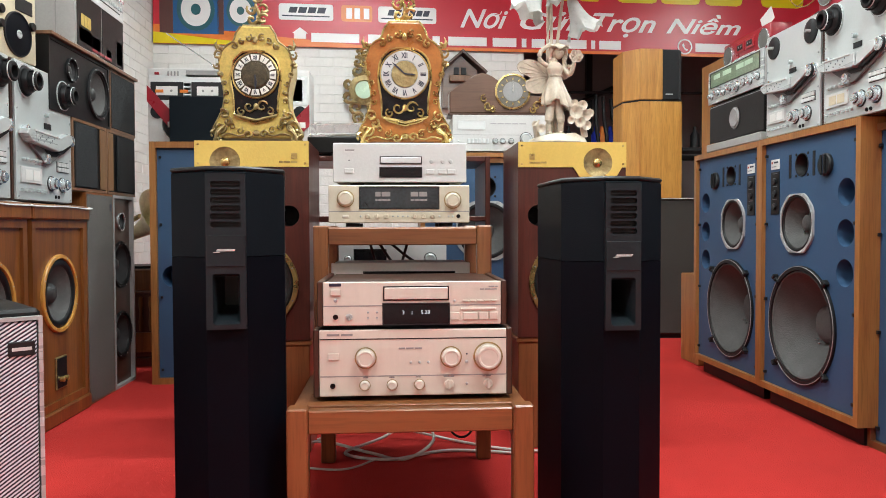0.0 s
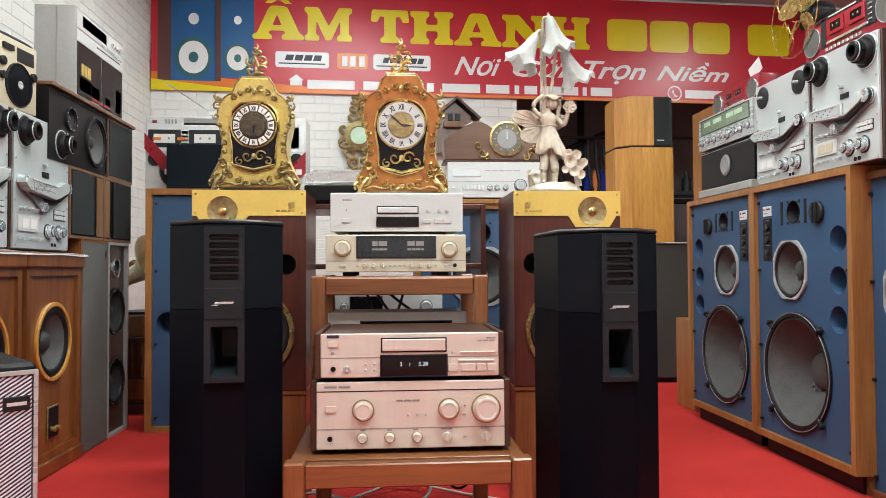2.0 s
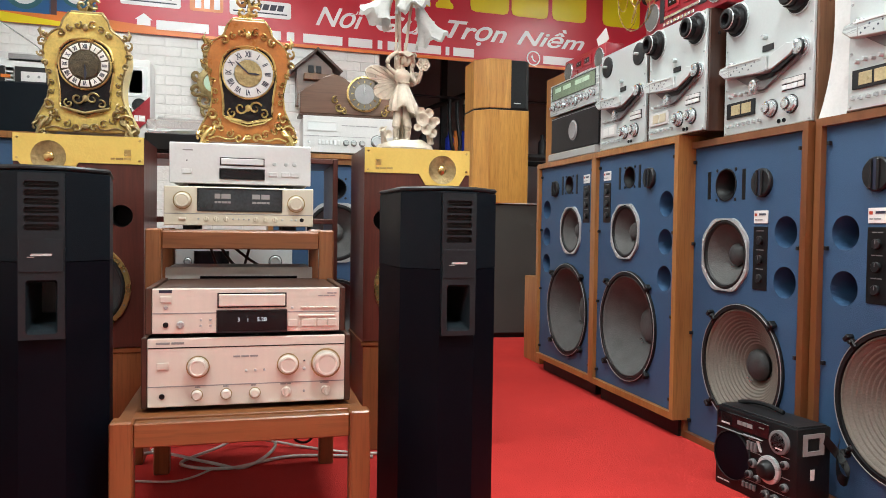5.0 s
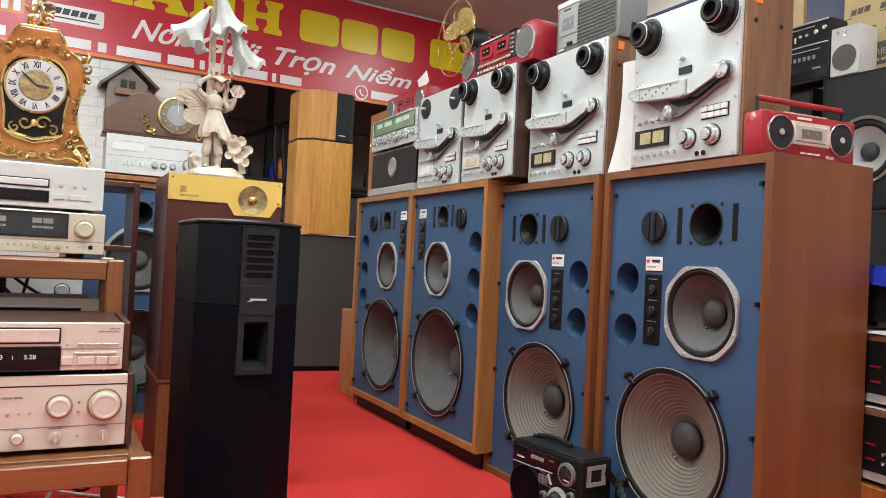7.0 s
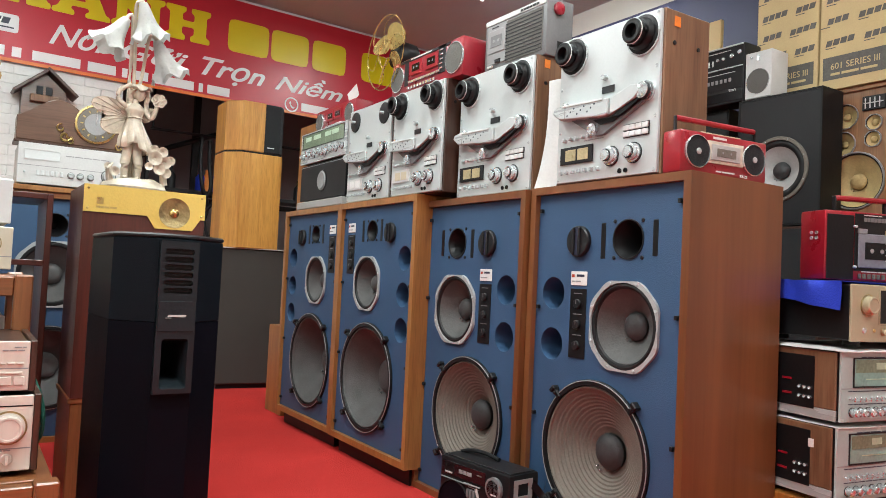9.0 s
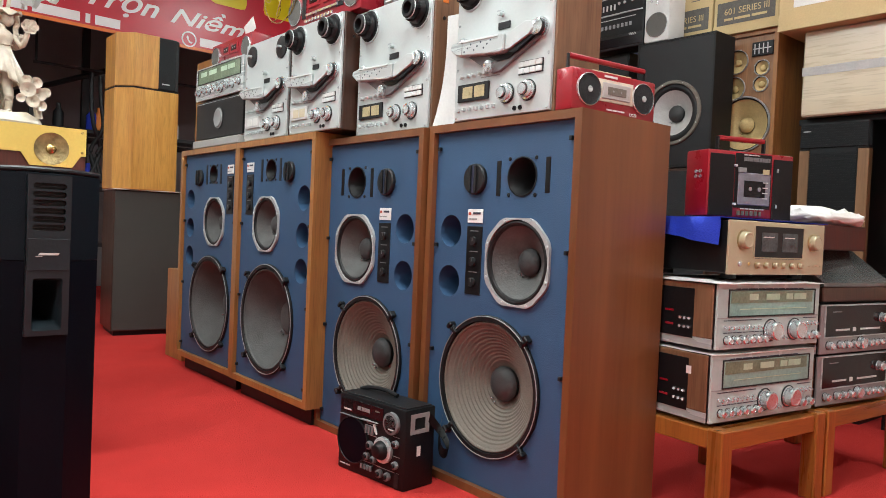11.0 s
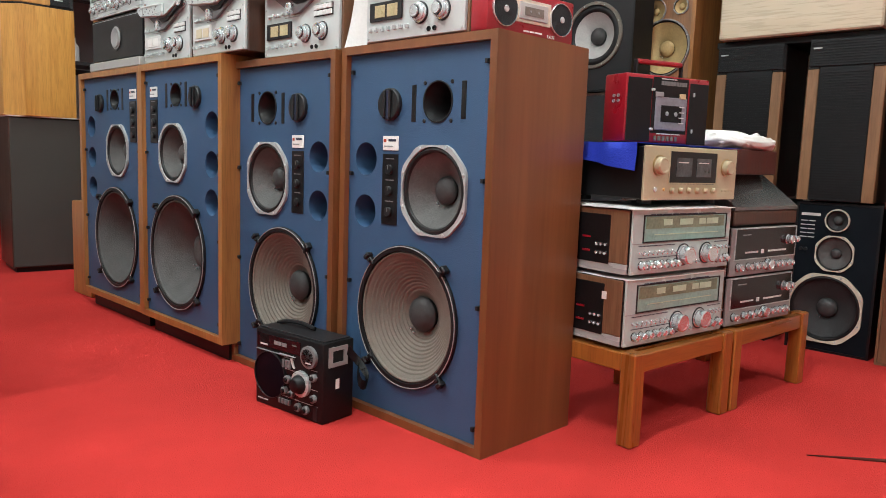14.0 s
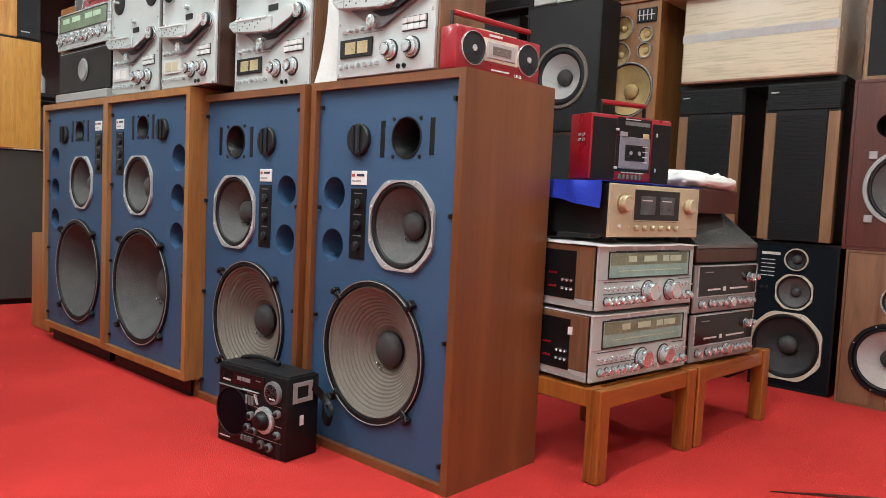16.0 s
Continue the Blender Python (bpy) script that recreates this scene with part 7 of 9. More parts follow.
# ---------------------------------------------------------------- left side
def speaker_box(name, label, w, h, d, cab, baffle, drivers, group="", trim=0.014, recess=0.004, extras=()):
    """A plain wooden loudspeaker: drivers are (kind, x, z, r, cone, frame, frame material)."""
    t = thing(name, label, "loudspeaker", group)
    x0, x1 = -w / 2 + trim, w / 2 - trim
    part("cabinet", holed([(-w / 2, 0), (w / 2, 0), (w / 2, h), (-w / 2, h)], [[(x0, trim), (x1, trim), (x1, h - trim), (x0, h - trim)]], 0, d), cab, t)
    part("back_panel", box(x0 + 0.001, x1 - 0.001, d - 0.02, d - 0.002, trim + 0.001, h - trim - 0.001), BLACK, t)
    holes = [circle_pts(x, z, r * (0.94 if len(_) and _[0] is CONE_BUFF else 0.87), 32) for kind, x, z, r, *_ in drivers]
    part("baffle", holed([(x0 + 0.001, trim + 0.001), (x1 - 0.001, trim + 0.001), (x1 - 0.001, h - trim - 0.001), (x0 + 0.001, h - trim - 0.001)], holes, recess, recess + 0.018), baffle, t, smooth=0)
    for kind, x, z, r, cone, frame, fm in drivers:
        if kind == "port":
            part("port_tube", turned([(r * 0.9, -0.002), (r * 0.86, 0.01), (r * 0.85, 0.12), (0, 0.12)], (x, recess, z), seg=28), BLACK, t)
        else:
            driver(t, x, z, r, recess, cone, kind, frame, CAP if cone is not CONE_BUFF else CONE_BUFF, fm, False, 0.3 if r > 0.06 else 0.45, 0.36, 1.06 if cone is CONE_BUFF else 1.12 if frame == "ring" else 1.05, 0.95 if cone is CONE_BUFF else 0.78 if fm in (OAK, CONE_TAN) else 0.885)
    return t


def brown_cabinet(label):
    t = speaker_box("cabinet_speaker", label, 0.47, 0.74, 0.40, BROWNCAB, BROWNCAB, [("woofer", 0.0, 0.45, 0.155, CONE_GREY, "ring", OAK)], "brown cabinet speakers", 0.03, 0.012)
    part("cornice", box(-0.245, 0.245, -0.014, 0.40, 0.7405, 0.80, 0.006), BROWNCAB, t, "overhanging moulded top")
    part("plinth", box(-0.243, 0.243, -0.012, 0.40, -0.06, -0.0005, 0.006), BROWNCAB, t)
    pl_ = part("brass_plate", box(-0.048, 0.048, 0.006, 0.0115, 0.07, 0.20, 0.003), AGEDBRASS, t, "brass terminal plate")
    for k in (-0.018, 0.018):
        part("terminal", disc((k, 0.0045, 0.11), 0.010, 0.018), BRASS, pl_)
    part("plate_panel", box(-0.042, 0.042, 0.004, 0.006, 0.076, 0.194, 0.001), BLACK, pl_)
    return t


put(brown_cabinet("brown wooden cabinet speaker with round driver and brass plate"), -1.25, 3.035, 0.06, 90)
put(brown_cabinet("brown wooden cabinet speaker next to a twin"), -1.25, 2.53, 0.06, 90)
cl = bmesh.new()
bmesh.ops.create_grid(cl, x_segments=20, y_segments=30, size=0.5)
for v in cl.verts:
    x, y = v.co.x, v.co.y
    v.co = Vector((-1.45 + x * 0.44, 2.75 + y * 1.1, 0.8625 + 0.004 * noise.noise(Vector((x * 9, y * 9, 0))) - 0.012 * max(0, (abs(x) - 0.43) * 12)))
bmesh.ops.solidify(cl, geom=cl.faces[:], thickness=0.003)
tagged(mesh_object("cloth", cl, PAPER, 60), "crumpled white paper laid over the brown cabinets", "cloth")
gs = speaker_box("floor_speaker", "tall speaker with grey cloth grille beside the brown cabinets", 0.30, 0.925, 0.36, BROWNCAB, GREYCLOTH, [], "", 0.008, -0.002)
part("badge", box(0.11, 0.125, -0.004, -0.0021, 0.85, 0.88), INK, gs)
put(gs, -1.25, 3.425, 0, 90)
ws2 = speaker_box("floor_speaker", "tall open speaker in a white frame with two dark woofers", 0.27, 0.925, 0.34, CAST, DARKWOOD, [("woofer", 0, 0.59, 0.115, CONE_DARK, "ring", BLACK), ("woofer", 0, 0.25, 0.115, CONE_DARK, "ring", BLACK), ("tweeter", 0.0, 0.80, 0.045, CONE_DARK, "ring", CHROME)], "", 0.014, 0.02)
put(ws2, -1.25, 3.72, 0, 90)
for yy, flip in ((3.335, 1), (3.70, -1)):
    st = speaker_box("bookshelf_speaker", "walnut shelf speaker with grey grille and pale strip", 0.36, 0.30, 0.28, SIDEWOOD, BLACK, [], "stacked shelf speakers", 0.012, 0.004)
    part("grille", box(-0.165 if flip > 0 else -0.06, 0.06 if flip > 0 else 0.165, -0.006, 0.0035, 0.016, 0.284, 0.003), DARKCLOTH, st)
    part("pale_strip", box(0.105 if flip > 0 else -0.165, 0.165 if flip > 0 else -0.105, -0.001, 0.0035, 0.016, 0.284, 0.001), STRIPWOOD, st)
    put(st, -1.25, yy, 0.9265, 90)
bs = speaker_box("bookshelf_speaker", "black shelf speaker with a grey woofer and tweeter", 0.60, 0.285, 0.28, BLACK, BLACK, [("woofer", 0.17, 0.14, 0.115, CONE_GREY, "ring", CHARCOAL), ("tweeter", -0.1, 0.19, 0.05, CONE_DARK, "ring", CHARCOAL)], "stacked shelf speakers", 0.012, 0.004)
put(bs, -1.25, 3.26, 1.2275, 90)
bs2 = speaker_box("bookshelf_speaker", "walnut shelf speaker with black grille", 0.33, 0.285, 0.28, SIDEWOOD, DARKCLOTH, [], "stacked shelf speakers", 0.012, -0.002)
put(bs2, -1.25, 3.73, 1.2275, 90)
tagged(mesh_object("board", box(-1.55, -1.235, 2.955, 3.90, 1.5135, 1.528, 0.002), SIDEWOOD, 30), "thin wooden board lying over stacked speakers", "board")
gb = boombox("large grey boombox with black stickered front on stacked speakers", 0.555, 0.385, 0.17, BOOMGREY, [
    ("panel", 0.5, 0.86, 0.535, 0.075, LIGHTGREY), ("panel", 0.36, 0.87, 0.27, 0.05, WINDOWDIAL), ("panel", 0.30, 0.88, 0.10, 0.03, AMBER), ("panel", 0.5, 0.68, 0.535, 0.05, SILVER), ("print", 0.40, 0.69, 0.28, 0.006, 9, CHARCOAL, 0.003),
    ("panel", 0.26, 0.32, 0.255, 0.225, BLACK), ("panel", 0.74, 0.32, 0.255, 0.225, BLACK), ("panel", 0.18, 0.16, 0.13, 0.06, ORANGE), ("print", 0.10, 0.26, 0.10, 0.05, 3, YELLOWSHELL, 0.003),
    ("panel", 0.38, 0.12, 0.09, 0.075, LIGHTGREY), ("panel", 0.64, 0.10, 0.06, 0.055, CONE_WHITE), ("panel", 0.88, 0.20, 0.07, 0.11, LIGHTGREY), ("print", 0.30, 0.045, 0.22, 0.012, 3, REDPLASTIC, 0.003)]
    + [("knob", 0.72 + 0.055 * k, 0.86, 0.010, CHROME) for k in range(5)] + [("key", 0.52 + 0.05 * k, 0.76, 0.014, 0.018, STEEL) for k in range(9)])
for sx in (-0.2795, 0.2785):
    part("side_rib", box(sx - 0.001, sx + 0.002, 0.075, 0.078, 0.01, 0.375), GREYPLASTIC, gb)
put(gb, -1.25, 3.475, 1.5285, 90)
put(reel_deck("silver reel deck with boxy head cover on brown cabinets", 0.45, 0.50, 0.22, DARKWOOD, "grey"), -1.255, 2.93, 0.868, 90)
put(reel_deck("silver reel deck at the end of the brown cabinets", 0.42, 0.50, 0.22, DARKWOOD, "grey"), -1.255, 2.46, 0.868, 90)
cr = boombox("cream and black portable radio with round speaker", 0.30, 0.25, 0.16, CREAM, [("speaker", 0.62, 0.36, 0.075, CHARCOAL, LOWERBLACK, STEEL), ("panel", 0.75, 0.80, 0.10, 0.05, CHARCOAL), ("knob", 0.3, 0.62, 0.016, BLACK), ("knob", 0.3, 0.42, 0.014, BLACK), ("knob", 0.9, 0.55, 0.016, BLACK), ("key", 0.4, 0.85, 0.06, 0.02, BLACK)], name="portable_radio")
part("handle", rod(smooth_path([(-0.1, 0.08, 0.25), (-0.05, 0.06, 0.275), (0.1, 0.04, 0.27), (0.16, 0.03, 0.26)], 4), 0.008), RUBBER, cr)
put(cr, -1.27, 2.72, 1.3685, 84)
ga = thing("guitar_amplifier", "black amplifier box with silver woven grille on the carpet", "amplifier")
part("cabinet", box(-0.26, 0.26, 0.012, 0.28, 0.0, 0.60, 0.008), BLACK, ga)
part("grille", box(-0.25, 0.25, 0.002, 0.0115, 0.01, 0.575, 0.003), WEAVE, ga, "silver woven grille cloth")
part("edge_trim", holed([(-0.26, 0), (0.26, 0), (0.26, 0.585), (-0.26, 0.585)], [[(-0.252, 0.008), (0.252, 0.008), (0.252, 0.577), (-0.252, 0.577)]], -0.001, 0.0118), STEEL, ga)
part("badge", box(0.195, 0.245, -0.003, 0.0015, 0.505, 0.535, 0.002), CHARCOAL, ga)
part("badge_print", bars(0.202, 0.238, 0.516, 0.007, -0.003, words=1), LIGHTGREY, ga)
put(ga, -0.865, 1.437, 0, 39)
tagged(mesh_object("wooden_tray", turned([(0.10, 0), (0.105, 0.012), (0.09, 0.01), (0, 0.006)], (-0.90, 1.60, 0.6005), "z", 28), TEAK, 40), "small round wooden tray on the guitar amplifier", "tray")

# oak pair by the opening
dk = thing("floor_speaker", "large dark grey-brown cloth speaker on the carpet", "loudspeaker")
part("cabinet", box(-0.24, 0.24, 0.012, 0.42, 0.03, 0.955, 0.004), DARKWOOD, dk)
part("grille", box(-0.235, 0.235, 0.0, 0.0115, 0.035, 0.95, 0.004), UMBER, dk)
part("base", box(-0.22, 0.22, 0.03, 0.40, 0, 0.0295), BLACK, dk)
part("badge", box(0.17, 0.20, -0.002, -0.0002, 0.08, 0.095), BLUECLOTH, dk)
put(dk, 1.89, 4.95, 0, -6)
cov = bmesh.new()
box(-0.25, 0.25, -0.015, 0.43, 0, 0.006, 0.002, cov)
put(tagged(mesh_object("paper_sheet", cov, PAPER, 40), "white paper under the oak speakers", "paper"), 1.89, 4.95, 0.956, -6)
ok = thing("direct_speaker", "tall golden oak speaker with a black grille corner", "loudspeaker")
plan = [(-0.19, 0.10), (-0.10, 0.0), (0.19, 0.0), (0.19, 0.32), (-0.19, 0.32)]
part("lower_body", slab(plan, 0, 0.655, bevel=0.003, plane="xy"), OAK, ok)
part("shadow_gap", slab([(x * 0.98, 0.005 + y * 0.98) for x, y in plan], 0.6555, 0.667, plane="xy"), BLACK, ok)
part("upper_body", slab([(-0.19, 0.10), (-0.10, 0.0), (0.055, 0.0), (0.055, 0.32), (-0.19, 0.32)], 0.6675, 1.01, bevel=0.003, plane="xy"), OAK, ok)
part("grille", slab([(0.0555, -0.004), (0.165, -0.004), (0.195, 0.03), (0.195, 0.30), (0.165, 0.32), (0.0555, 0.32)], 0.6675, 1.005, bevel=0.004, plane="xy"), DARKCLOTH, ok, "black wrapped grille")
part("badge", box(0.075, 0.125, -0.006, -0.0045, 0.70, 0.707), STEEL, ok)
put(ok, 1.835, 4.93, 0.9625, 0)
tagged(mesh_object("wood_box", box(1.735, 2.05, 3.95, 4.20, 0.0, 0.50, 0.004), TEAK, 30), "plain orange wooden box beyond the end monitor", "box")
tagged(mesh_object("wood_box", box(1.98, 2.3, 4.15, 4.5, 0.0, 1.75, 0.004), TEAK, 30), "tall teak speaker side beyond the row", "loudspeaker")

# ---------------------------------------------------------------- receivers on the benches
def receiver(label, w, h, face, dark, seed):
    rnd = random.Random(seed)
    win = DARKDIAL if dark else DIAL
    fe = [("win", 0.52, 0.70 if not dark else 0.66, w * (0.84 if not dark else 0.93), h * (0.38 if not dark else 0.60), win, STEEL if dark else CHARCOAL)]
    if not dark:
        fe += [("print", 0.115, 0.70, w * 0.80, 0.034, 1, DIALBAND, -0.0013), ("print", 0.2, 0.60, w * 0.66, 0.0025, 26, DIALPATCH, -0.0013), ("print", 0.28, 0.745, 0.04, 0.018, 1, DIALPATCH, -0.0022), ("print", 0.44, 0.745, 0.065, 0.018, 1, DIALPATCH, -0.0022), ("print", 0.64, 0.745, 0.10, 0.018, 2, DIALPATCH, -0.0022)]
        fe += [("knob", 0.50, 0.26, 0.027, 0.03, CHROME), ("knob", 0.74, 0.26, 0.027, 0.03, CHROME)]
        fe += [("knob", 0.09 + 0.066 * k, 0.14, 0.0105, 0.02, CHROME) for k in range(6)] + [("lever", 0.07 + 0.045 * k, 0.34, CHROME) for k in range(8)] + [("lever", 0.84 + 0.04 * k, 0.36, CHROME) for k in range(4)]
        fe += [("knob", 0.87, 0.15, 0.0115, 0.02, CHROME), ("knob", 0.95, 0.15, 0.0115, 0.02, CHROME), ("lever", 0.60, 0.15, CHROME), ("lever", 0.64, 0.15, CHROME)]
        fe += [("print", 0.06, 0.245, 0.19, 0.0025, 8, INK), ("print", 0.06, 0.43, 0.17, 0.0025, 9, INK), ("print", 0.83, 0.43, 0.07, 0.0025, 4, INK), ("line", 0, 0.475, GREYPLASTIC), ("print", 0.16, 0.91, 0.32, 0.003, 10, INK)]
    else:
        fe += [("knob", 0.86, 0.70, 0.015, 0.022, CHROME), ("knob", 0.955, 0.70, 0.011, 0.022, CHROME), ("knob", 0.11, 0.18, 0.012, 0.02, CHROME), ("print", 0.2, 0.46, 0.08, 0.006, 5, LIGHTGREY, -0.0013), ("print", 0.55, 0.46, 0.12, 0.006, 8, LIGHTGREY, -0.0013), ("print", 0.15, 0.84, 0.05, 0.003, 2, GREYPLASTIC, -0.0013), ("btn", 0.46, 0.48, 0.016, 0.014, LIGHTGREY)]
        fe += [("knob", 0.26 + 0.1 * k, 0.18, 0.011, 0.018, CHROME) for k in range(3)] + [("knob", 0.56, 0.19, 0.018, 0.02, CHROME)] + [("knob", 0.68 + 0.08 * k, 0.18, 0.010, 0.018, CHROME) for k in range(4)]
    t = component("receiver", label, "receiver", w, h, 0.34, face, BLACK, fe, "stacked receivers", 0.006)
    x = -w / 2 + 0.0015
    part("wood_side", box(x - 0.006, x, 0.012, 0.33, 0.035, h - 0.004, 0.002), SIDEWOOD, t, "walnut side panel")
    part("lower_skirt", box(x - 0.006, x, 0.012, 0.33, 0.006, 0.0345, 0.001), STEEL, t)
    jp = part("jack_panel", box(x - 0.0085, x - 0.0062, 0.075, 0.322, 0.030, h - 0.02, 0.001), BLACK, t, "black jack panel")
    for i in range(2):
        for k in range(3):
            part("jack", turned([(0.0045, 0), (0.0045, 0.006), (0, 0.006)], (x - 0.0146, 0.086 + 0.016 * k, 0.06 + 0.025 * i), "x", 12), CHROME, jp)
        part("red_jack", box(x - 0.0105, x - 0.0086, 0.145, 0.175, 0.06 + 0.04 * i, 0.066 + 0.04 * i), REDPLASTIC, jp)
    return t


put(receiver("big silver receiver with lit dial window on a bench", 0.485, 0.20, RECEIVERFACE, False, 1), 2.365, 0.995, 0.2725, -8)
put(receiver("big silver receiver stacked on another receiver", 0.485, 0.192, RECEIVERFACE, False, 2), 2.372, 0.992, 0.4795, -8)
tagged(mesh_object("price_tag", box(2.095, 2.0965, 1.075, 1.09, 0.415, 0.437), PAPER, 0), "white price tag on a receiver's side", "sticker")
def paper(label, cx, cy, z, w, d, rz, amp_=0.006, seed=0.0):
    g = bmesh.new()
    bmesh.ops.create_grid(g, x_segments=16, y_segments=12, size=0.5)
    for v in g.verts:
        x, y = v.co.x, v.co.y
        e = max(abs(x), abs(y)) - 0.4
        v.co = Vector((x * w, y * d, amp_ * (0.5 + 0.5 * noise.noise(Vector((x * 7 + seed, y * 7, seed)))) - 0.03 * max(0, e)))
    bmesh.ops.solidify(g, geom=g.faces[:], thickness=0.0015)
    return put(tagged(mesh_object("paper_sheet", g, PAPER, 60), label, "paper"), cx, cy, z, rz)


paper("white sheet lying between two receivers", 2.385, 1.155, 0.4728, 0.48, 0.33, -8, 0.004)
paper("white sheet lying under a gold amplifier", 2.39, 1.15, 0.672, 0.50, 0.34, -8, 0.008, 3.0)
ga2 = component("integrated_amplifier", "bronze-gold amplifier with black window under a blue cloth", "amplifier", 0.46, 0.168, 0.34, GOLDAMP, BLACK, [
    ("win", 0.5, 0.62, 0.235, 0.09, DARKDIAL, GOLDAMP), ("knob", 0.14, 0.64, 0.024, 0.02, GOLDAMP), ("knob", 0.87, 0.64, 0.022, 0.02, GOLDAMP), ("print", 0.315, 0.44, 0.075, 0.055, 1, METER, -0.0013), ("print", 0.53, 0.44, 0.075, 0.055, 1, METER, -0.0013), ("dot", 0.11, 0.2, 0.008, CHROME), ("dot", 0.2, 0.2, 0.005, BRASS)]
    + [("knob", 0.28 + 0.09 * k, 0.18, 0.008, 0.012, GOLDAMP) for k in range(6)] + [("dot", 0.84 + 0.04 * k, 0.18, 0.003, GOLDAMP) for k in range(4)] + [("print", 0.26, 0.30, 0.22, 0.003, 6, INK), ("print", 0.33, 0.70, 0.05, 0.003, 5, LIGHTGREY, -0.0022), ("print", 0.55, 0.70, 0.05, 0.003, 5, LIGHTGREY, -0.0022)], feet=0.014)
put(ga2, 2.395, 0.99, 0.683, -8)
bc = bmesh.new()
bmesh.ops.create_grid(bc, x_segments=30, y_segments=14, size=0.5)
for v in bc.verts:
    x, y = v.co.x * 0.58, v.co.y * 0.22
    z = 0.003 + 0.002 * noise.noise(Vector((x * 20, y * 20, 0)))
    over = -(x + 0.232)
    if over > 0:
        z -= over * (0.75 + 2.6 * (0.12 - y))
        x = -0.236 - 0.14 * over + 0.008 * math.sin(y * 40)
    v.co = Vector((x, y, z))
bmesh.ops.solidify(bc, geom=bc.faces[:], thickness=0.002)
put(tagged(mesh_object("blue_cloth", bc, BLUECLOTH, 60), "bright blue cloth draped over a gold amplifier", "cloth"), 2.40, 1.12, 0.855, -8)
put(receiver("black-faced receiver on the second bench", 0.41, 0.165, GREYPLASTIC, True, 3), 2.845, 0.935, 0.2725, -8)
put(receiver("black-faced receiver stacked on its twin", 0.41, 0.165, GREYPLASTIC, True, 4), 2.85, 0.935, 0.4375, -8)
t3 = thing("turntable", "dark brown turntable with smoked lid raised", "turntable")
part("plinth", box(-0.2, 0.2, 0, 0.32, 0.006, 0.055, 0.004), DARKWOOD, t3)
lid = bmesh.new()
slab([(0.0, 0.0), (0.0, 0.012), (0.14, 0.115), (0.32, 0.115), (0.32, 0.0)], -0.2, 0.2, lid)
lid.transform(Matrix.Rotation(radians(90), 4, "Z") @ Matrix.Translation((0, 0, 0.0557)))
part("dust_cover", lid, SMOKE, t3, "smoked acrylic lid")
part("foot_pad", box(-0.18, 0.18, 0.02, 0.3, 0, 0.0055), RUBBER, t3)
put(t3, 2.86, 0.94, 0.6035, -8)
tagged(mesh_object("record_box", box(2.72, 3.06, 1.00, 1.26, 0.775, 0.86, 0.004), MAHOGANY, 30), "dark red-brown box on a turntable", "box")
cb = ball((0, 0, 0), 0.5, None, (1, 1, 1), 4)
for v in cb.verts:
    n_ = 0.5 + 0.9 * abs(noise.noise(v.co * 5.0)) + 0.25 * noise.noise(v.co * 13.0)
    sx_ = math.copysign(min(1.0, abs(v.co.x) * 2) ** 0.6, v.co.x)
    sy_ = math.copysign(min(1.0, abs(v.co.y) * 2) ** 0.6, v.co.y)
    v.co = Vector((0.165 * sx_ * (0.93 + 0.1 * n_), 0.135 * sy_ * (0.93 + 0.1 * n_), max(0.0, 0.024 + 0.055 * v.co.z * n_ * 1.6)))
put(tagged(mesh_object("folded_cloth", cb, PAPER, 60), "folded white cloth bundle lying on a dark box", "cloth"), 2.90, 1.12, 0.8605, -6)

# ---------------------------------------------------------------- right-hand wall of speakers
def slatted_speaker(label):
    t = thing("column_speaker", label, "loudspeaker", "black slatted pair")
    part("cabinet", box(-0.145, 0.145, 0.045, 0.33, 0.0, 0.69, 0.004), BLACK, t)
    gr_ = part("grille", box(-0.105, 0.105, 0.0, 0.0445, 0.0, 0.575, 0.004), DARKCLOTH, t, "black ribbed grille")
    top = part("grille_head", box(-0.15, 0.15, -0.002, 0.0445, 0.5755, 0.69, 0.004), DARKCLOTH, t, "wide black grille head")
    for k in range(50):
        part("rib", box(-0.104, 0.104, -0.003, -0.0002, 0.004 + 0.0111 * k, 0.009 + 0.0111 * k), BLACK, gr_)
    for k in range(10):
        part("rib", box(-0.149, 0.149, -0.005, -0.0022, 0.578 + 0.0111 * k, 0.583 + 0.0111 * k), BLACK, top)
    for s in (-1, 1):
        part("wood_strip", box(s * 0.13 - 0.0235, s * 0.13 + 0.0235, 0.002, 0.044, 0.0, 0.565, 0.002), STRIPWOOD, t, "pale walnut corner strip")
        part("strip_cap", box(s * 0.13 - 0.0235, s * 0.13 + 0.0235, 0.002, 0.044, 0.5655, 0.5745, 0.002), BLACK, t)
    part("badge", box(-0.135, -0.10, -0.0065, -0.0052, 0.65, 0.656), STEEL, t)
    return t


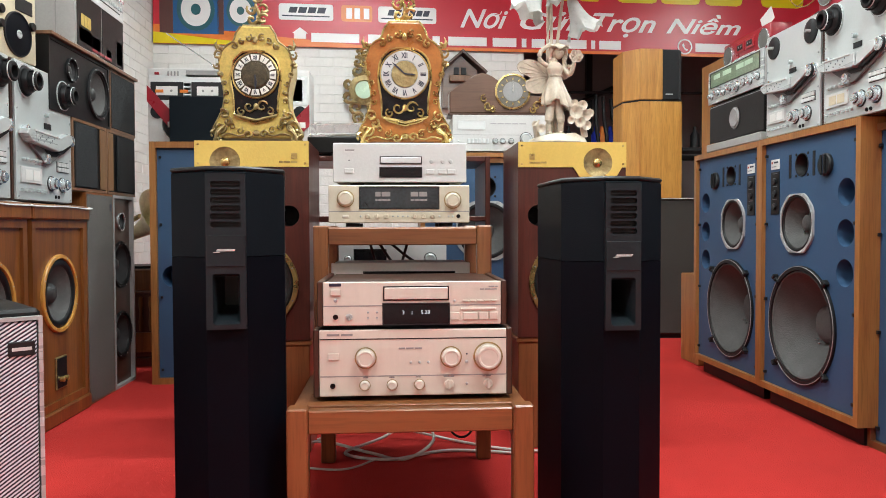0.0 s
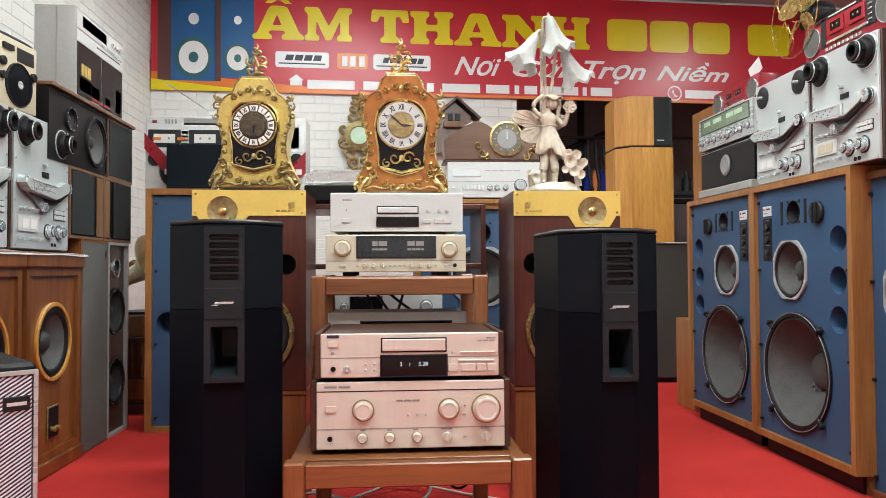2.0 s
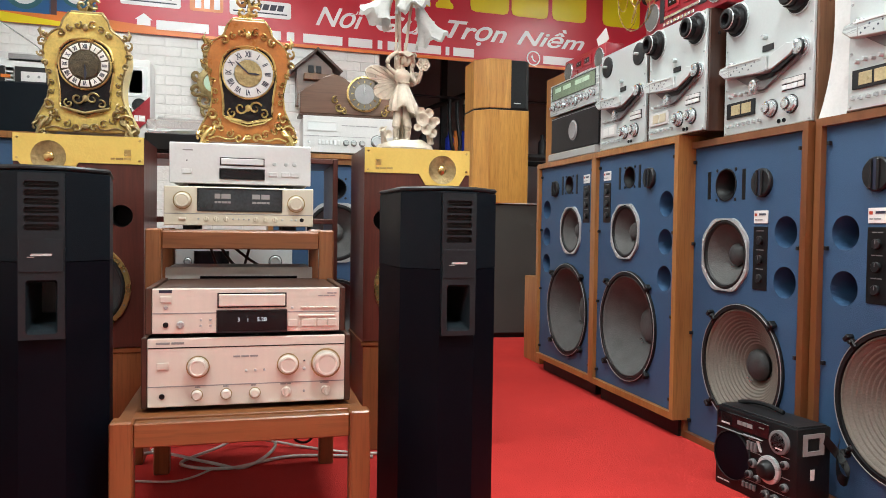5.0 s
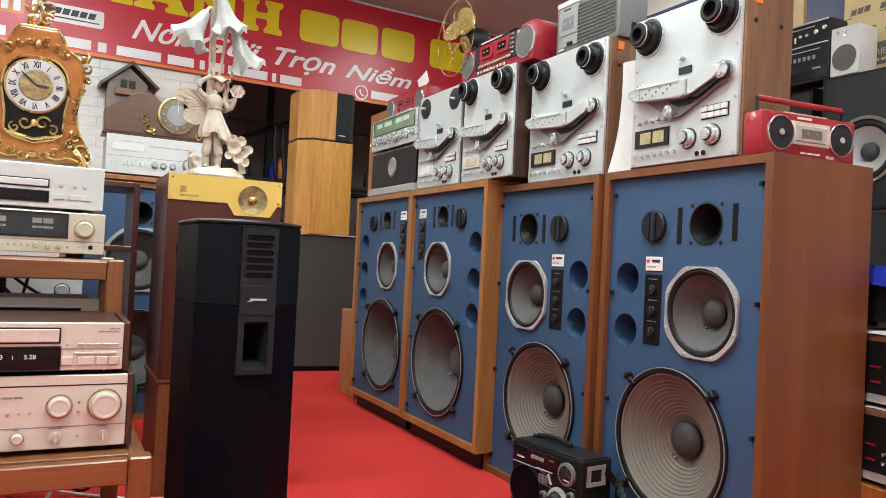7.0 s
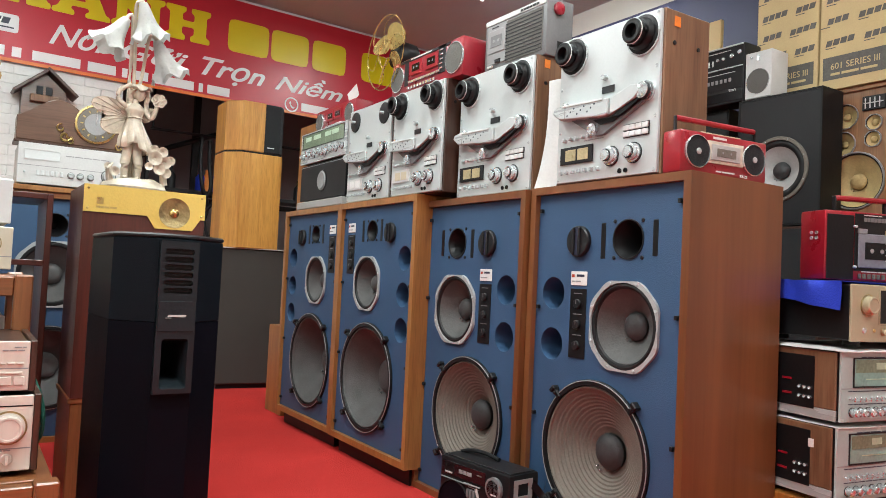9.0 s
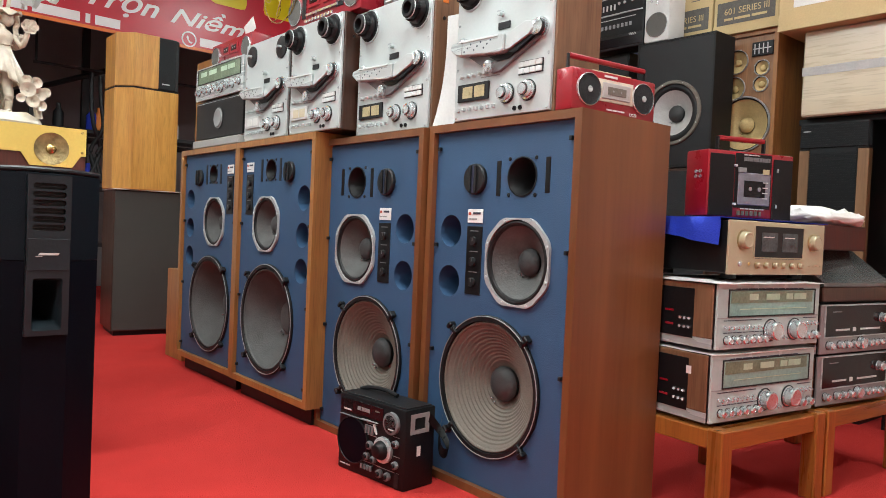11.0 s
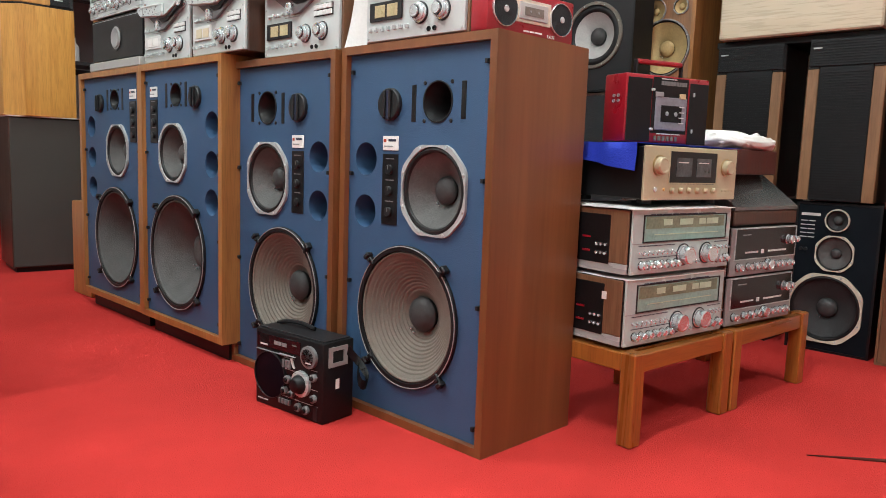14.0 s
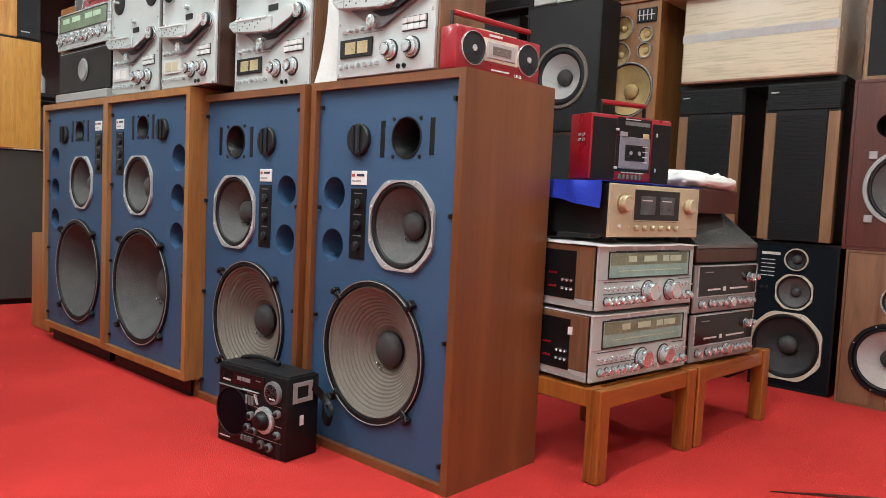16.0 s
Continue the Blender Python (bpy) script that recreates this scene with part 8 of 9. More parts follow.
RX = 3.77
put(slatted_speaker("black ribbed speaker with walnut strips on a black speaker"), RX, 1.425, 0.668, -90)
put(slatted_speaker("black ribbed speaker with walnut strips beside its twin"), RX - 0.02, 1.005, 0.668, -90)
def three_way(label):
    t = speaker_box("three_way_speaker", label, 0.345, 0.66, 0.34, BLACK, SATIN, [("woofer", -0.02, 0.195, 0.152, CONE_DARK, "octagon", PALEGOLD), ("mid_driver", 0.0, 0.44, 0.078, CONE_GREY, "octagon", PALEGOLD), ("tweeter", 0.0, 0.585, 0.05, CONE_DARK, "ring", PALEGOLD)], "black three-way speakers", 0.01, 0.003)
    part("maker_line", bars(-0.15, -0.07, 0.60, 0.012, 0.003, words=1), LIGHTGREY, t)
    for k in range(5):
        part("small_print", bars(-0.15, -0.09, 0.575 - 0.018 * k, 0.004, 0.003, words=2, seed=k), LIGHTGREY, t)
    for k in (-0.14, -0.12):
        part("level_knob", disc((k, 0.003, 0.45), 0.008, 0.006, seg=16), CHARCOAL, t)
    return t


put(three_way("black three-way speaker with gold rings on the carpet"), RX, 0.985, 0, -90)
put(three_way("black three-way speaker behind the stacked receivers"), RX, 1.42, 0, -90)
wsp = speaker_box("three_way_speaker", "walnut three-way speaker with grey drivers on the carpet", 0.38, 0.65, 0.34, SIDEWOOD, SIDEWOOD, [("woofer", 0.0, 0.21, 0.15, CONE_WHITE, "ring", BLACK), ("mid_driver", 0.02, 0.45, 0.07, CONE_GREY, "ring", GREYPLASTIC), ("tweeter", 0.02, 0.58, 0.04, CONE_DARK, "ring", BLACK)], "", 0.01, 0.003)
part("maker_line", bars(0.0, 0.09, 0.035, 0.012, 0.003, words=1), LIGHTGREY, wsp)
put(wsp, RX - 0.04, 0.59, 0, -90)
msp = speaker_box("three_way_speaker", "dark mahogany speaker with white-framed woofer and horn", 0.40, 0.70, 0.34, MAHOGANY, MAHOGANY, [("woofer", 0.02, 0.26, 0.16, CONE_GREY, "ring", CAST), ("port", -0.06, 0.51, 0.055, None, None, None)], "", 0.012, 0.003)
part("horn_plate", box(-0.075, 0.10, -0.006, 0.0025, 0.59, 0.665, 0.003), CAST, msp, "white rectangular horn")
part("horn_slot", box(-0.055, 0.08, -0.008, -0.0062, 0.607, 0.648, 0.002), GREYPLASTIC, msp)
for sx, sz in ((-1, -1), (1, -1), (-1, 1), (1, 1)):
    part("lug", box(0.02 + sx * 0.13 - 0.016, 0.02 + sx * 0.13 + 0.016, -0.006, 0.0025, 0.26 + sz * 0.13 - 0.016, 0.26 + sz * 0.13 + 0.016, 0.002), CAST, msp)
put(msp, RX - 0.04, 0.60, 0.6515, -90)
lsp = speaker_box("bookshelf_speaker", "pale wooden speaker with dark grille on a stack", 0.40, 0.55, 0.34, STRIPWOOD, DARKCLOTH, [], "", 0.016, 0.003)
put(lsp, RX - 0.02, 0.58, 1.3525, -90)
wrap = thing("wrapped_box", "plywood-coloured box in clear film across two speakers", "box")
part("board_box", box(-0.345, 0.345, 0, 0.42, 0, 0.40, 0.008), WRAPPED, wrap)
part("tape_band", box(-0.346, 0.346, -0.0012, -0.0002, 0.19, 0.23), CONE_WHITE, wrap, "pale tape band")
put(wrap, RX - 0.03, 1.225, 1.3885, -90)
tagged(mesh_object("plank", box(3.80, 4.2, 0.85, 1.6, 1.3585, 1.388, 0.003), BLACK, 30), "black board across two ribbed speakers", "board")

def multi(label):
    t = speaker_box("multi_driver_speaker", label, 0.335, 0.95, 0.34, TEAK, BUFFWOOD, [("woofer", 0.0, 0.49, 0.142, CONE_BUFF, "ring", GREYPLASTIC), ("mid_driver", -0.05, 0.81, 0.062, CONE_BUFF, "ring", GREYPLASTIC), ("mid_driver", -0.06, 0.675, 0.062, CONE_BUFF, "ring", GREYPLASTIC), ("tweeter", 0.085, 0.765, 0.038, CONE_BUFF, "octagon", GREYPLASTIC), ("tweeter", 0.082, 0.685, 0.038, CONE_BUFF, "octagon", GREYPLASTIC)], "multi-driver pair", 0.02, 0.016)
    hp = part("horn_plate", box(0.03, 0.14, 0.006, 0.0155, 0.825, 0.895, 0.003), CHARCOAL, t, "finned horn tweeter")
    for k in range(4):
        part("fin", box(0.045 + 0.022 * k, 0.049 + 0.022 * k, 0.002, 0.006, 0.835, 0.885), LIGHTGREY, hp)
    part("fin", box(0.04, 0.13, 0.002, 0.006, 0.858, 0.862), LIGHTGREY, hp)
    return t


put(multi("teak multi-driver speaker with buff cones under cartons"), RX, 1.875, 0.895, -90)
put(multi("teak multi-driver speaker mostly hidden by a dark speaker"), RX, 2.225, 0.895, -90)
for yy in (1.875, 2.225, 2.60):
    base = speaker_box("floor_speaker", "dark cloth-fronted speaker serving as a base", 0.34, 0.89, 0.34, DARKWOOD, DARKCLOTH, [], "base speakers", 0.012, -0.002)
    put(base, RX, yy, 0, -90)
dw = speaker_box("woofer_speaker", "dark grey speaker with a large pale-coned woofer", 0.45, 0.66, 0.18, BLACK, CHARCOAL, [("woofer", -0.0, 0.28, 0.165, CONE_WHITE, "ring", CONE_TAN)], "", 0.01, 0.002)
put(dw, 3.54, 2.13, 1.155, -90)
plinth_ = speaker_box("floor_speaker", "dark cloth-fronted speaker under a woofer speaker", 0.46, 1.15, 0.18, DARKWOOD, DARKCLOTH, [], "base speakers", 0.012, -0.002)
put(plinth_, 3.545, 2.13, 0, -90)
bsp = speaker_box("woofer_speaker", "blue-black speaker standing beside a woofer speaker", 0.30, 0.92, 0.3, BLACK, CHARCOAL, [], "", 0.01, -0.002)
put(bsp, RX - 0.15, 2.62, 0.892, -90)
s7 = boombox("black stereo cassette system with rows of silver controls", 0.36, 0.315, 0.14, CHARCOAL, [
    ("panel", 0.5, 0.79, 0.35, 0.11, BLACK), ("panel", 0.5, 0.42, 0.35, 0.11, BLACK), ("panel", 0.5, 0.12, 0.35, 0.05, DARKDIAL), ("text", 0.74, 0.17, 0.032, "700", LIGHTGREY), ("knob", 0.93, 0.84, 0.012, CHROME), ("knob", 0.80, 0.80, 0.012, CHROME), ("knob", 0.66, 0.78, 0.009, CHROME), ("knob", 0.56, 0.78, 0.009, CHROME), ("print", 0.08, 0.90, 0.25, 0.004, 9, LIGHTGREY, 0.003), ("print", 0.08, 0.52, 0.28, 0.004, 11, LIGHTGREY, 0.003), ("key", 0.5, 0.61, 0.345, 0.006, STEEL), ("key", 0.5, 0.975, 0.345, 0.008, STEEL)]
    + [("key", 0.12 + 0.07 * k, 0.74, 0.008, 0.03, LIGHTGREY) for k in range(6)] + [("key", 0.10 + 0.075 * k, 0.40, 0.014, 0.02, GREYPLASTIC) for k in range(10)])
put(s7, 3.54, 2.51, 1.817, -90)
s8 = boombox("silver satellite speaker with round grille beside a stereo", 0.15, 0.245, 0.14, LIGHTGREY, [("panel", 0.5, 0.5, 0.145, 0.238, LIGHTGREY), ("speaker", 0.5, 0.36, 0.062, CHROME, GREYCLOTH), ("key", 0.5, 0.85, 0.012, 0.03, CHROME), ("knob", 0.25, 0.88, 0.007, CHROME)], name="satellite_speaker")
put(s8, 3.545, 2.25, 1.817, -90)


def carton(label, w, h, d, printed):
    t = thing("carton", label, "box", "cartons on the speakers")
    part("box_body", box(-w / 2, w / 2, 0, d, 0, h, 0.004), CARDBOARD, t)
    part("tape", box(-w / 2 - 0.0005, w / 2 + 0.0005, -0.001, -0.0001, h * 0.0, h * 0.06), CARDBOARD, t)
    if printed:
        for i in range(int((h - 0.22) / 0.11)):
            for k in range(2):
                x = -w / 2 + 0.03 + 0.19 * k - 0.03 * (i % 2)
                mark = bmesh.new()
                for n_ in range(4):
                    xa = x + 0.036 * n_
                    if xa > -w / 2 + 0.004 and xa + 0.04 < w / 2 - 0.004:
                        z_ = 0.22 + 0.11 * i + 0.002 * n_
                        slab([(xa, z_), (xa + 0.029, z_), (xa + 0.037, z_ + 0.03), (xa + 0.008, z_ + 0.03)], -0.0014, -0.0002, mark)
                slab([(max(x, -w / 2 + 0.005), 0.208 + 0.11 * i), (min(x + 0.05, w / 2 - 0.01), 0.208 + 0.11 * i), (min(x + 0.05, w / 2 - 0.01), 0.212 + 0.11 * i), (max(x, -w / 2 + 0.005), 0.212 + 0.11 * i)], -0.0014, -0.0002, mark)
                part("print_mark", mark, PRINTGREY, t)
        pl2 = part("print_block", box(-w / 2 + 0.02, w / 2 - 0.02, -0.0014, -0.0002, 0.05, 0.165), PRINTGREY, t)
        letters("print_text", "601 SERIES III", -w / 2 + 0.06, 0.10, 0.045, -0.0018, CARDBOARD, pl2, width=w - 0.11)
        part("small_print", bars(-w / 2 + 0.06, w / 2 - 0.06, 0.07, 0.012, -0.0014, words=3), CARDBOARD, pl2)
    return t


put(carton("printed yellow carton on a teak speaker", 0.345, 0.78, 0.4, True), RX - 0.02, 1.875, 1.8465, -90)
put(carton("printed yellow carton beside its twin", 0.345, 0.78, 0.4, True), RX - 0.02, 2.23, 1.8465, -90)
pc = carton("plain wide brown carton with a white label", 0.86, 0.55, 0.5, False)
part("label", box(-0.36, -0.16, -0.0014, -0.0002, 0.10, 0.30), PAPER, pc, "white shipping label")
part("small_print", bars(-0.34, -0.2, 0.2, 0.012, -0.0014, words=3), GREYPLASTIC, pc)
put(pc, RX - 0.1, 1.235, 1.7905, -90)
tagged(mesh_object("tarpaulin", box(4.35, 4.40, 2.6, 5.2, 1.9, 2.9, 0.01), NAVY, 30), "dark navy sheet hung on the side wall", "sheet")
tagged(mesh_object("board", box(3.9, 3.93, 2.75, 3.35, 0, 2.45, 0.003), CARDBOARD, 30), "tall pale cardboard sheet leaning by the wall", "board")


# ---------------------------------------------------------------- ceiling lights
# one batten per LIGHTS entry, the added out-of-view ones included
for lx_, ly_, _, along in LIGHTS:
    cl_ = thing("tube_fixture", "white fluorescent batten fixed to the ceiling", "lamp", "ceiling lights")
    part("batten", box(-0.62, 0.62, -0.05, 0.05, -0.045, -0.0005, 0.005), LIGHTGREY, cl_)
    for s in (-0.028, 0.028):
        part("tube", turned([(0, -0.6), (0.013, -0.6), (0.013, 0.6), (0, 0.6)], (0, s, -0.062), "x", 16), TUBE, cl_)
    for s in (-0.605, 0.605):
        part("end_cap", box(s - 0.012, s + 0.012, -0.045, 0.045, -0.08, -0.0455, 0.003), LIGHTGREY, cl_)
    put(cl_, lx_, ly_, CEILING, along)

# ---------------------------------------------------------------- banner
ban = thing("banner", "long red vinyl shop banner with yellow lettering", "banner")
BW, BZ0, BZ1 = 6.1, 2.222, 3.10
part("sheet", box(0, BW, -0.012, 0.0, BZ0, BZ1, 0.002), BANNERRED, ban)
part("orange_edge", slab([(0, BZ0), (BW, BZ0), (BW, BZ0 + 0.025), (1.6, BZ0 + 0.025), (0.0, BZ0 + 0.15)], -0.0135, -0.0122), BANNERORANGE, ban)
part("yellow_wedge", slab([(0, BZ0 + 0.002), (0.95, BZ0 + 0.002), (0.5, BZ0 + 0.04), (0, BZ0 + 0.09)], -0.0145, -0.0136), BANNERYELLOW, ban)
for x0, x1, side in ((0.10, 0.50, 0.15), (0.54, 0.80, 0.0)):
    sp = part("printed_speaker", box(x0 + side * 0.35, x1, -0.0140, -0.0122, BZ0 + 0.08 + 0.03 * (x0 > 0.3), BZ1 - 0.01), BANNERBLUE, ban, "printed blue loudspeaker")
    part("printed_side", box(x0 - 0.05, x0 + side * 0.35 - 0.0005, -0.0140, -0.0122, BZ0 + 0.08, BZ1 - 0.01), BANNERBROWN, sp)
    cx = (x0 + side * 0.35 + x1) / 2
    r = (x1 - x0 - side * 0.35) * 0.42
    part("printed_surround", slab(circle_pts(cx, BZ0 + 0.27, r, 32, r * 1.15), -0.0148, -0.0141), BANNERTEAL, sp)
    part("printed_cone", slab(circle_pts(cx, BZ0 + 0.27, r * 0.78, 32, r * 0.9), -0.0156, -0.0149), BANNERWHITE, sp)
    part("printed_cap", slab(circle_pts(cx, BZ0 + 0.27, r * 0.26, 24, r * 0.3), -0.0164, -0.0157), BANNERTEAL, sp)
    part("printed_tweeter", slab(circle_pts(cx, BZ0 + 0.58, r * 0.28, 24, r * 0.32), -0.0148, -0.0141), BANNERWHITE, sp)
    part("printed_panel", box(x0 + side * 0.35 + 0.01, x1 - 0.01, -0.0148, -0.0141, BZ1 - 0.12, BZ1 - 0.03), BANNERTEAL, sp)
BASEZ, CAPH = 2.658, 0.275


def rounded(pts, r=0.05):
    """The polygon with each corner eased by a short curve."""
    out = []
    n = len(pts)
    for i in range(n):
        p, a, b = Vector(pts[i]), Vector(pts[i - 1]), Vector(pts[(i + 1) % n])
        ra, rb = min(r, (a - p).length * 0.45), min(r, (b - p).length * 0.45)
        p0, p1 = p + (a - p).normalized() * ra, p + (b - p).normalized() * rb
        out += [tuple(p0.lerp(p, 0.0)), tuple(0.25 * p0 + 0.5 * p + 0.25 * p1), tuple(p1)]
    return out


# fat slab-serif capitals, one unit high
GLYPHS = {
    "H": ([(0, 0), (.55, 0), (.55, .15), (.46, .2), (.46, .41), (.79, .41), (.79, .2), (.7, .15), (.7, 0), (1.25, 0), (1.25, .15), (1.14, .2), (1.14, .8), (1.25, .85), (1.25, 1), (.7, 1), (.7, .85), (.79, .8), (.79, .6), (.46, .6), (.46, .8), (.55, .85), (.55, 1), (0, 1), (0, .85), (.11, .8), (.11, .2), (0, .15)], None),
    "T": ([(.3, 0), (.9, 0), (.9, .14), (.78, .2), (.78, .8), (.92, .8), (1.0, .62), (1.2, .64), (1.16, 1), (.04, 1), (0, .64), (.2, .62), (.28, .8), (.42, .8), (.42, .2), (.3, .14)], None),
    "A": ([(0, 0), (.52, 0), (.52, .13), (.43, .17), (.46, .26), (.84, .26), (.88, .17), (.78, .13), (.78, 0), (1.38, 0), (1.38, .13), (1.27, .18), (.94, .95), (.84, 1), (.52, 1), (.43, .93), (.12, .18), (0, .13)], [(.53, .42), (.78, .42), (.655, .74)]),
    "N": ([(0, 0), (.48, 0), (.48, .14), (.38, .2), (.38, .58), (.9, 0), (1.22, 0), (1.22, .8), (1.35, .86), (1.35, 1), (.86, 1), (.86, .86), (.97, .8), (.97, .45), (.5, 1), (0, 1), (0, .86), (.12, .8), (.12, .2), (0, .14)], None),
    "M": ([(0, 0), (.46, 0), (.46, .14), (.36, .2), (.37, .6), (.66, .02), (.84, .02), (1.12, .6), (1.12, .2), (1.02, .14), (1.02, 0), (1.5, 0), (1.5, .14), (1.4, .2), (1.4, .8), (1.5, .86), (1.5, 1), (1.08, 1), (.76, .44), (.44, 1), (0, 1), (0, .86), (.1, .8), (.1, .2), (0, .14)], None)}
for ch, u0, u1 in (("A", 0.785, 1.195), ("M", 1.20, 1.585), ("T", 1.737, 2.055), ("H", 2.065, 2.425), ("A", 2.432, 2.835), ("N", 2.842, 3.235), ("H", 3.243, 3.605)):
    pts, hole = GLYPHS[ch]
    wide = max(q[0] for q in pts)
    fit_ = lambda ps: [(u0 + (u1 - u0) * x / wide, BASEZ + CAPH * z) for x, z in ps]
    part("letter", holed(fit_(rounded(pts)), [fit_(rounded(hole, 0.03))] if hole else [], -0.016, -0.0125), BANNERYELLOW, ban, "fat yellow capital letter", smooth=0)
part("accent", slab([(0.885, BASEZ + 0.295), (0.935, BASEZ + 0.295), (0.99, BASEZ + 0.325), (1.045, BASEZ + 0.295), (1.095, BASEZ + 0.295), (1.03, BASEZ + 0.36), (0.95, BASEZ + 0.36)], -0.016, -0.0125), BANNERYELLOW, ban)
# a personal name: plain letter-sized bars
for u0, u1 in ((3.76, 4.12), (4.145, 4.50), (4.54, 4.88), (5.05, 5.44)):
    part("name_bar", slab(rounded([(u0, BASEZ), (u1, BASEZ), (u1, BASEZ + CAPH), (u0, BASEZ + CAPH)], 0.05), -0.016, -0.0125), BANNERYELLOW, ban, "plain yellow bar of letter size", smooth=0)
for word, u0, u1 in (("Nơi", 2.43, 2.83), ("Gửi", 2.93, 3.44), ("Trọn", 3.555, 4.107), ("Niềm", 4.20, 4.87)):
    letters("slogan", word, u0, 2.415, 0.17, -0.0130, BANNERWHITE, ban, width=u1 - u0, shear=0.4, label="white slanted slogan lettering", fat=0.003, height=0.15 if word != "Niềm" else 0.165)
for u0, u1, mt in ((0.967, 1.398, BANNERWHITE), (1.462, 1.711, BANNERORANGE), (1.758, 2.232, BANNERWHITE)):
    za, zb = 2.432, 2.562
    lg = part("logo_plate", slab(rounded([(u0, za), (u1, za), (u1, zb), (u0, zb)], 0.02), -0.0142, -0.0125), mt, ban, "small printed logo plate", smooth=0)
    if mt is BANNERWHITE:
        mark = bmesh.new()
        n_ = 4 if u0 < 1.2 else 6
        for k in range(n_):
            a = u0 + 0.075 + (u1 - u0 - 0.13) * k / n_
            slab([(a, za + 0.058), (a + (u1 - u0 - 0.13) / n_ * 0.82, za + 0.058), (a + (u1 - u0 - 0.13) / n_ * 0.82 + 0.014, za + 0.104), (a + 0.014, za + 0.104)], -0.0150, -0.0143, mark)
        part("logo_mark", mark, INK, lg)
        part("logo_line", box(u0 + 0.025, u1 - 0.03, -0.0150, -0.0143, za + 0.028, za + 0.038), INK, lg)
    else:
        mark = bmesh.new()
        for a in (u0 + 0.04, u0 + 0.105, u0 + 0.18):
            box(a, a + 0.045, -0.0150, -0.0143, za + 0.022, za + 0.108, bm=mark)
        part("logo_mark", mark, BANNERWHITE, lg)
hs = slab([(1.07, 2.328), (1.133, 2.376), (1.196, 2.328)], -0.0145, -0.0125)
box(1.085, 1.181, -0.0145, -0.0125, 2.285, 2.3275, bm=hs)
part("house_mark", hs, BANNERWHITE, ban)
# the street address and the telephone number: plain bars
for u0, u1 in ((1.222, 1.605), (1.675, 1.915), (1.95, 2.155), (2.20, 2.26), (2.33, 2.65), (2.70, 2.90), (2.945, 2.985), (3.03, 3.14), (3.17, 3.50), (3.54, 3.575), (3.61, 3.80)):
    part("address_bar", box(u0, u1, -0.0140, -0.0125, 2.262, 2.334, 0.0006), BANNERWHITE, ban)
part("phone_ring", turned([(0.066, 0), (0.066, -0.002), (0.054, -0.002), (0.054, 0)], (4.365, -0.0123, 2.303), seg=28), BANNERWHITE, ban)
part("phone_mark", slab([(4.34, 2.315), (4.352, 2.335), (4.362, 2.315), (4.36, 2.30), (4.378, 2.285), (4.396, 2.282), (4.385, 2.268), (4.365, 2.276)], -0.0140, -0.0125), BANNERWHITE, ban)
part("phone_bar", box(4.46, 5.2, -0.0140, -0.0125, 2.262, 2.334, 0.0006), BANNERWHITE, ban)
put(ban, WALLX + 0.012, WALLY - 0.02, 0, SKEW)

# ---------------------------------------------------------------- room behind the opening
rnd = random.Random(11)
frame_ = thing("steel_frame", "dark steel frame with a diagonal brace in the back room", "frame")
for xx in (1.25, 2.05, 2.75, 3.5):
    part("post", box(xx - 0.03, xx + 0.03, 7.4, 7.46, 0, 2.8), BLACK, frame_)
part("brace", rod([(1.3, 7.38, 1.75), (2.7, 7.38, 2.35)], 0.025), BLACK, frame_)
part("cross_bar", box(1.2, 3.6, 7.4, 7.46, 1.45, 1.50), CHARCOAL, frame_)
shelf2 = thing("storage_shelf", "dark storage shelf cluttered with spare parts", "shelf")
for zz in (0.5, 1.0, 1.5):
    part("shelf_board", box(1.5, 3.4, 6.95, 7.3, zz, zz + 0.03), CHARCOAL, shelf2)
for xx in (1.5, 2.4, 3.37):
    part("upright", box(xx, xx + 0.03, 6.9, 6.949, 0, 1.9), CHARCOAL, shelf2)
for k in range(7):
    x0, z0 = 1.95 + 0.07 * k, 2.0 - 0.02 * (k % 3)
    cable("dark lead hanging in a tangle in the back room", [(x0, 6.8, z0), (x0 + rnd.uniform(-0.08, 0.08), 6.78, z0 - 0.2), (x0 + rnd.uniform(-0.1, 0.1), 6.75, z0 - 0.45), (x0 + rnd.uniform(-0.1, 0.1), 6.8, z0 - 0.65), (x0 + rnd.uniform(-0.1, 0.1), 6.78, z0 - 0.9)], 0.018, RUBBER)
for k, (x, z, m_) in enumerate(((2.08, 1.53, ORANGE), (2.02, 1.53, BLUECLOTH), (2.16, 1.53, BLUECLOTH), (1.75, 1.53, CHARCOAL), (2.5, 1.53, GREYPLASTIC), (1.65, 1.03, GREYPLASTIC), (2.0, 1.03, BLUECLOTH), (2.2, 1.03, CHARCOAL), (2.75, 1.53, LIGHTGREY), (3.0, 1.53, CHARCOAL), (1.85, 1.03, GREENCABLE))):
    tagged(mesh_object("spray_bottle", turned([(0.045, 0), (0.045, 0.13), (0.018, 0.17), (0.018, 0.21), (0.0, 0.21)], (x, 7.05, z + 0.0005), "z", 16), m_, 40), "plastic bottle among clutter on a dark shelf", "bottle")
rail = thing("hanging_rail", "black rail with hooks across the opening", "rail")
part("bar", rod([(1.5, 6.8, 2.02), (3.2, 6.8, 2.02)], 0.012), BLACK, rail)
for xx in (1.52, 3.18):
    part("bracket", rod([(xx, 6.8, 2.02), (xx, 6.8, CEILING - 0.001)], 0.01), BLACK, rail)

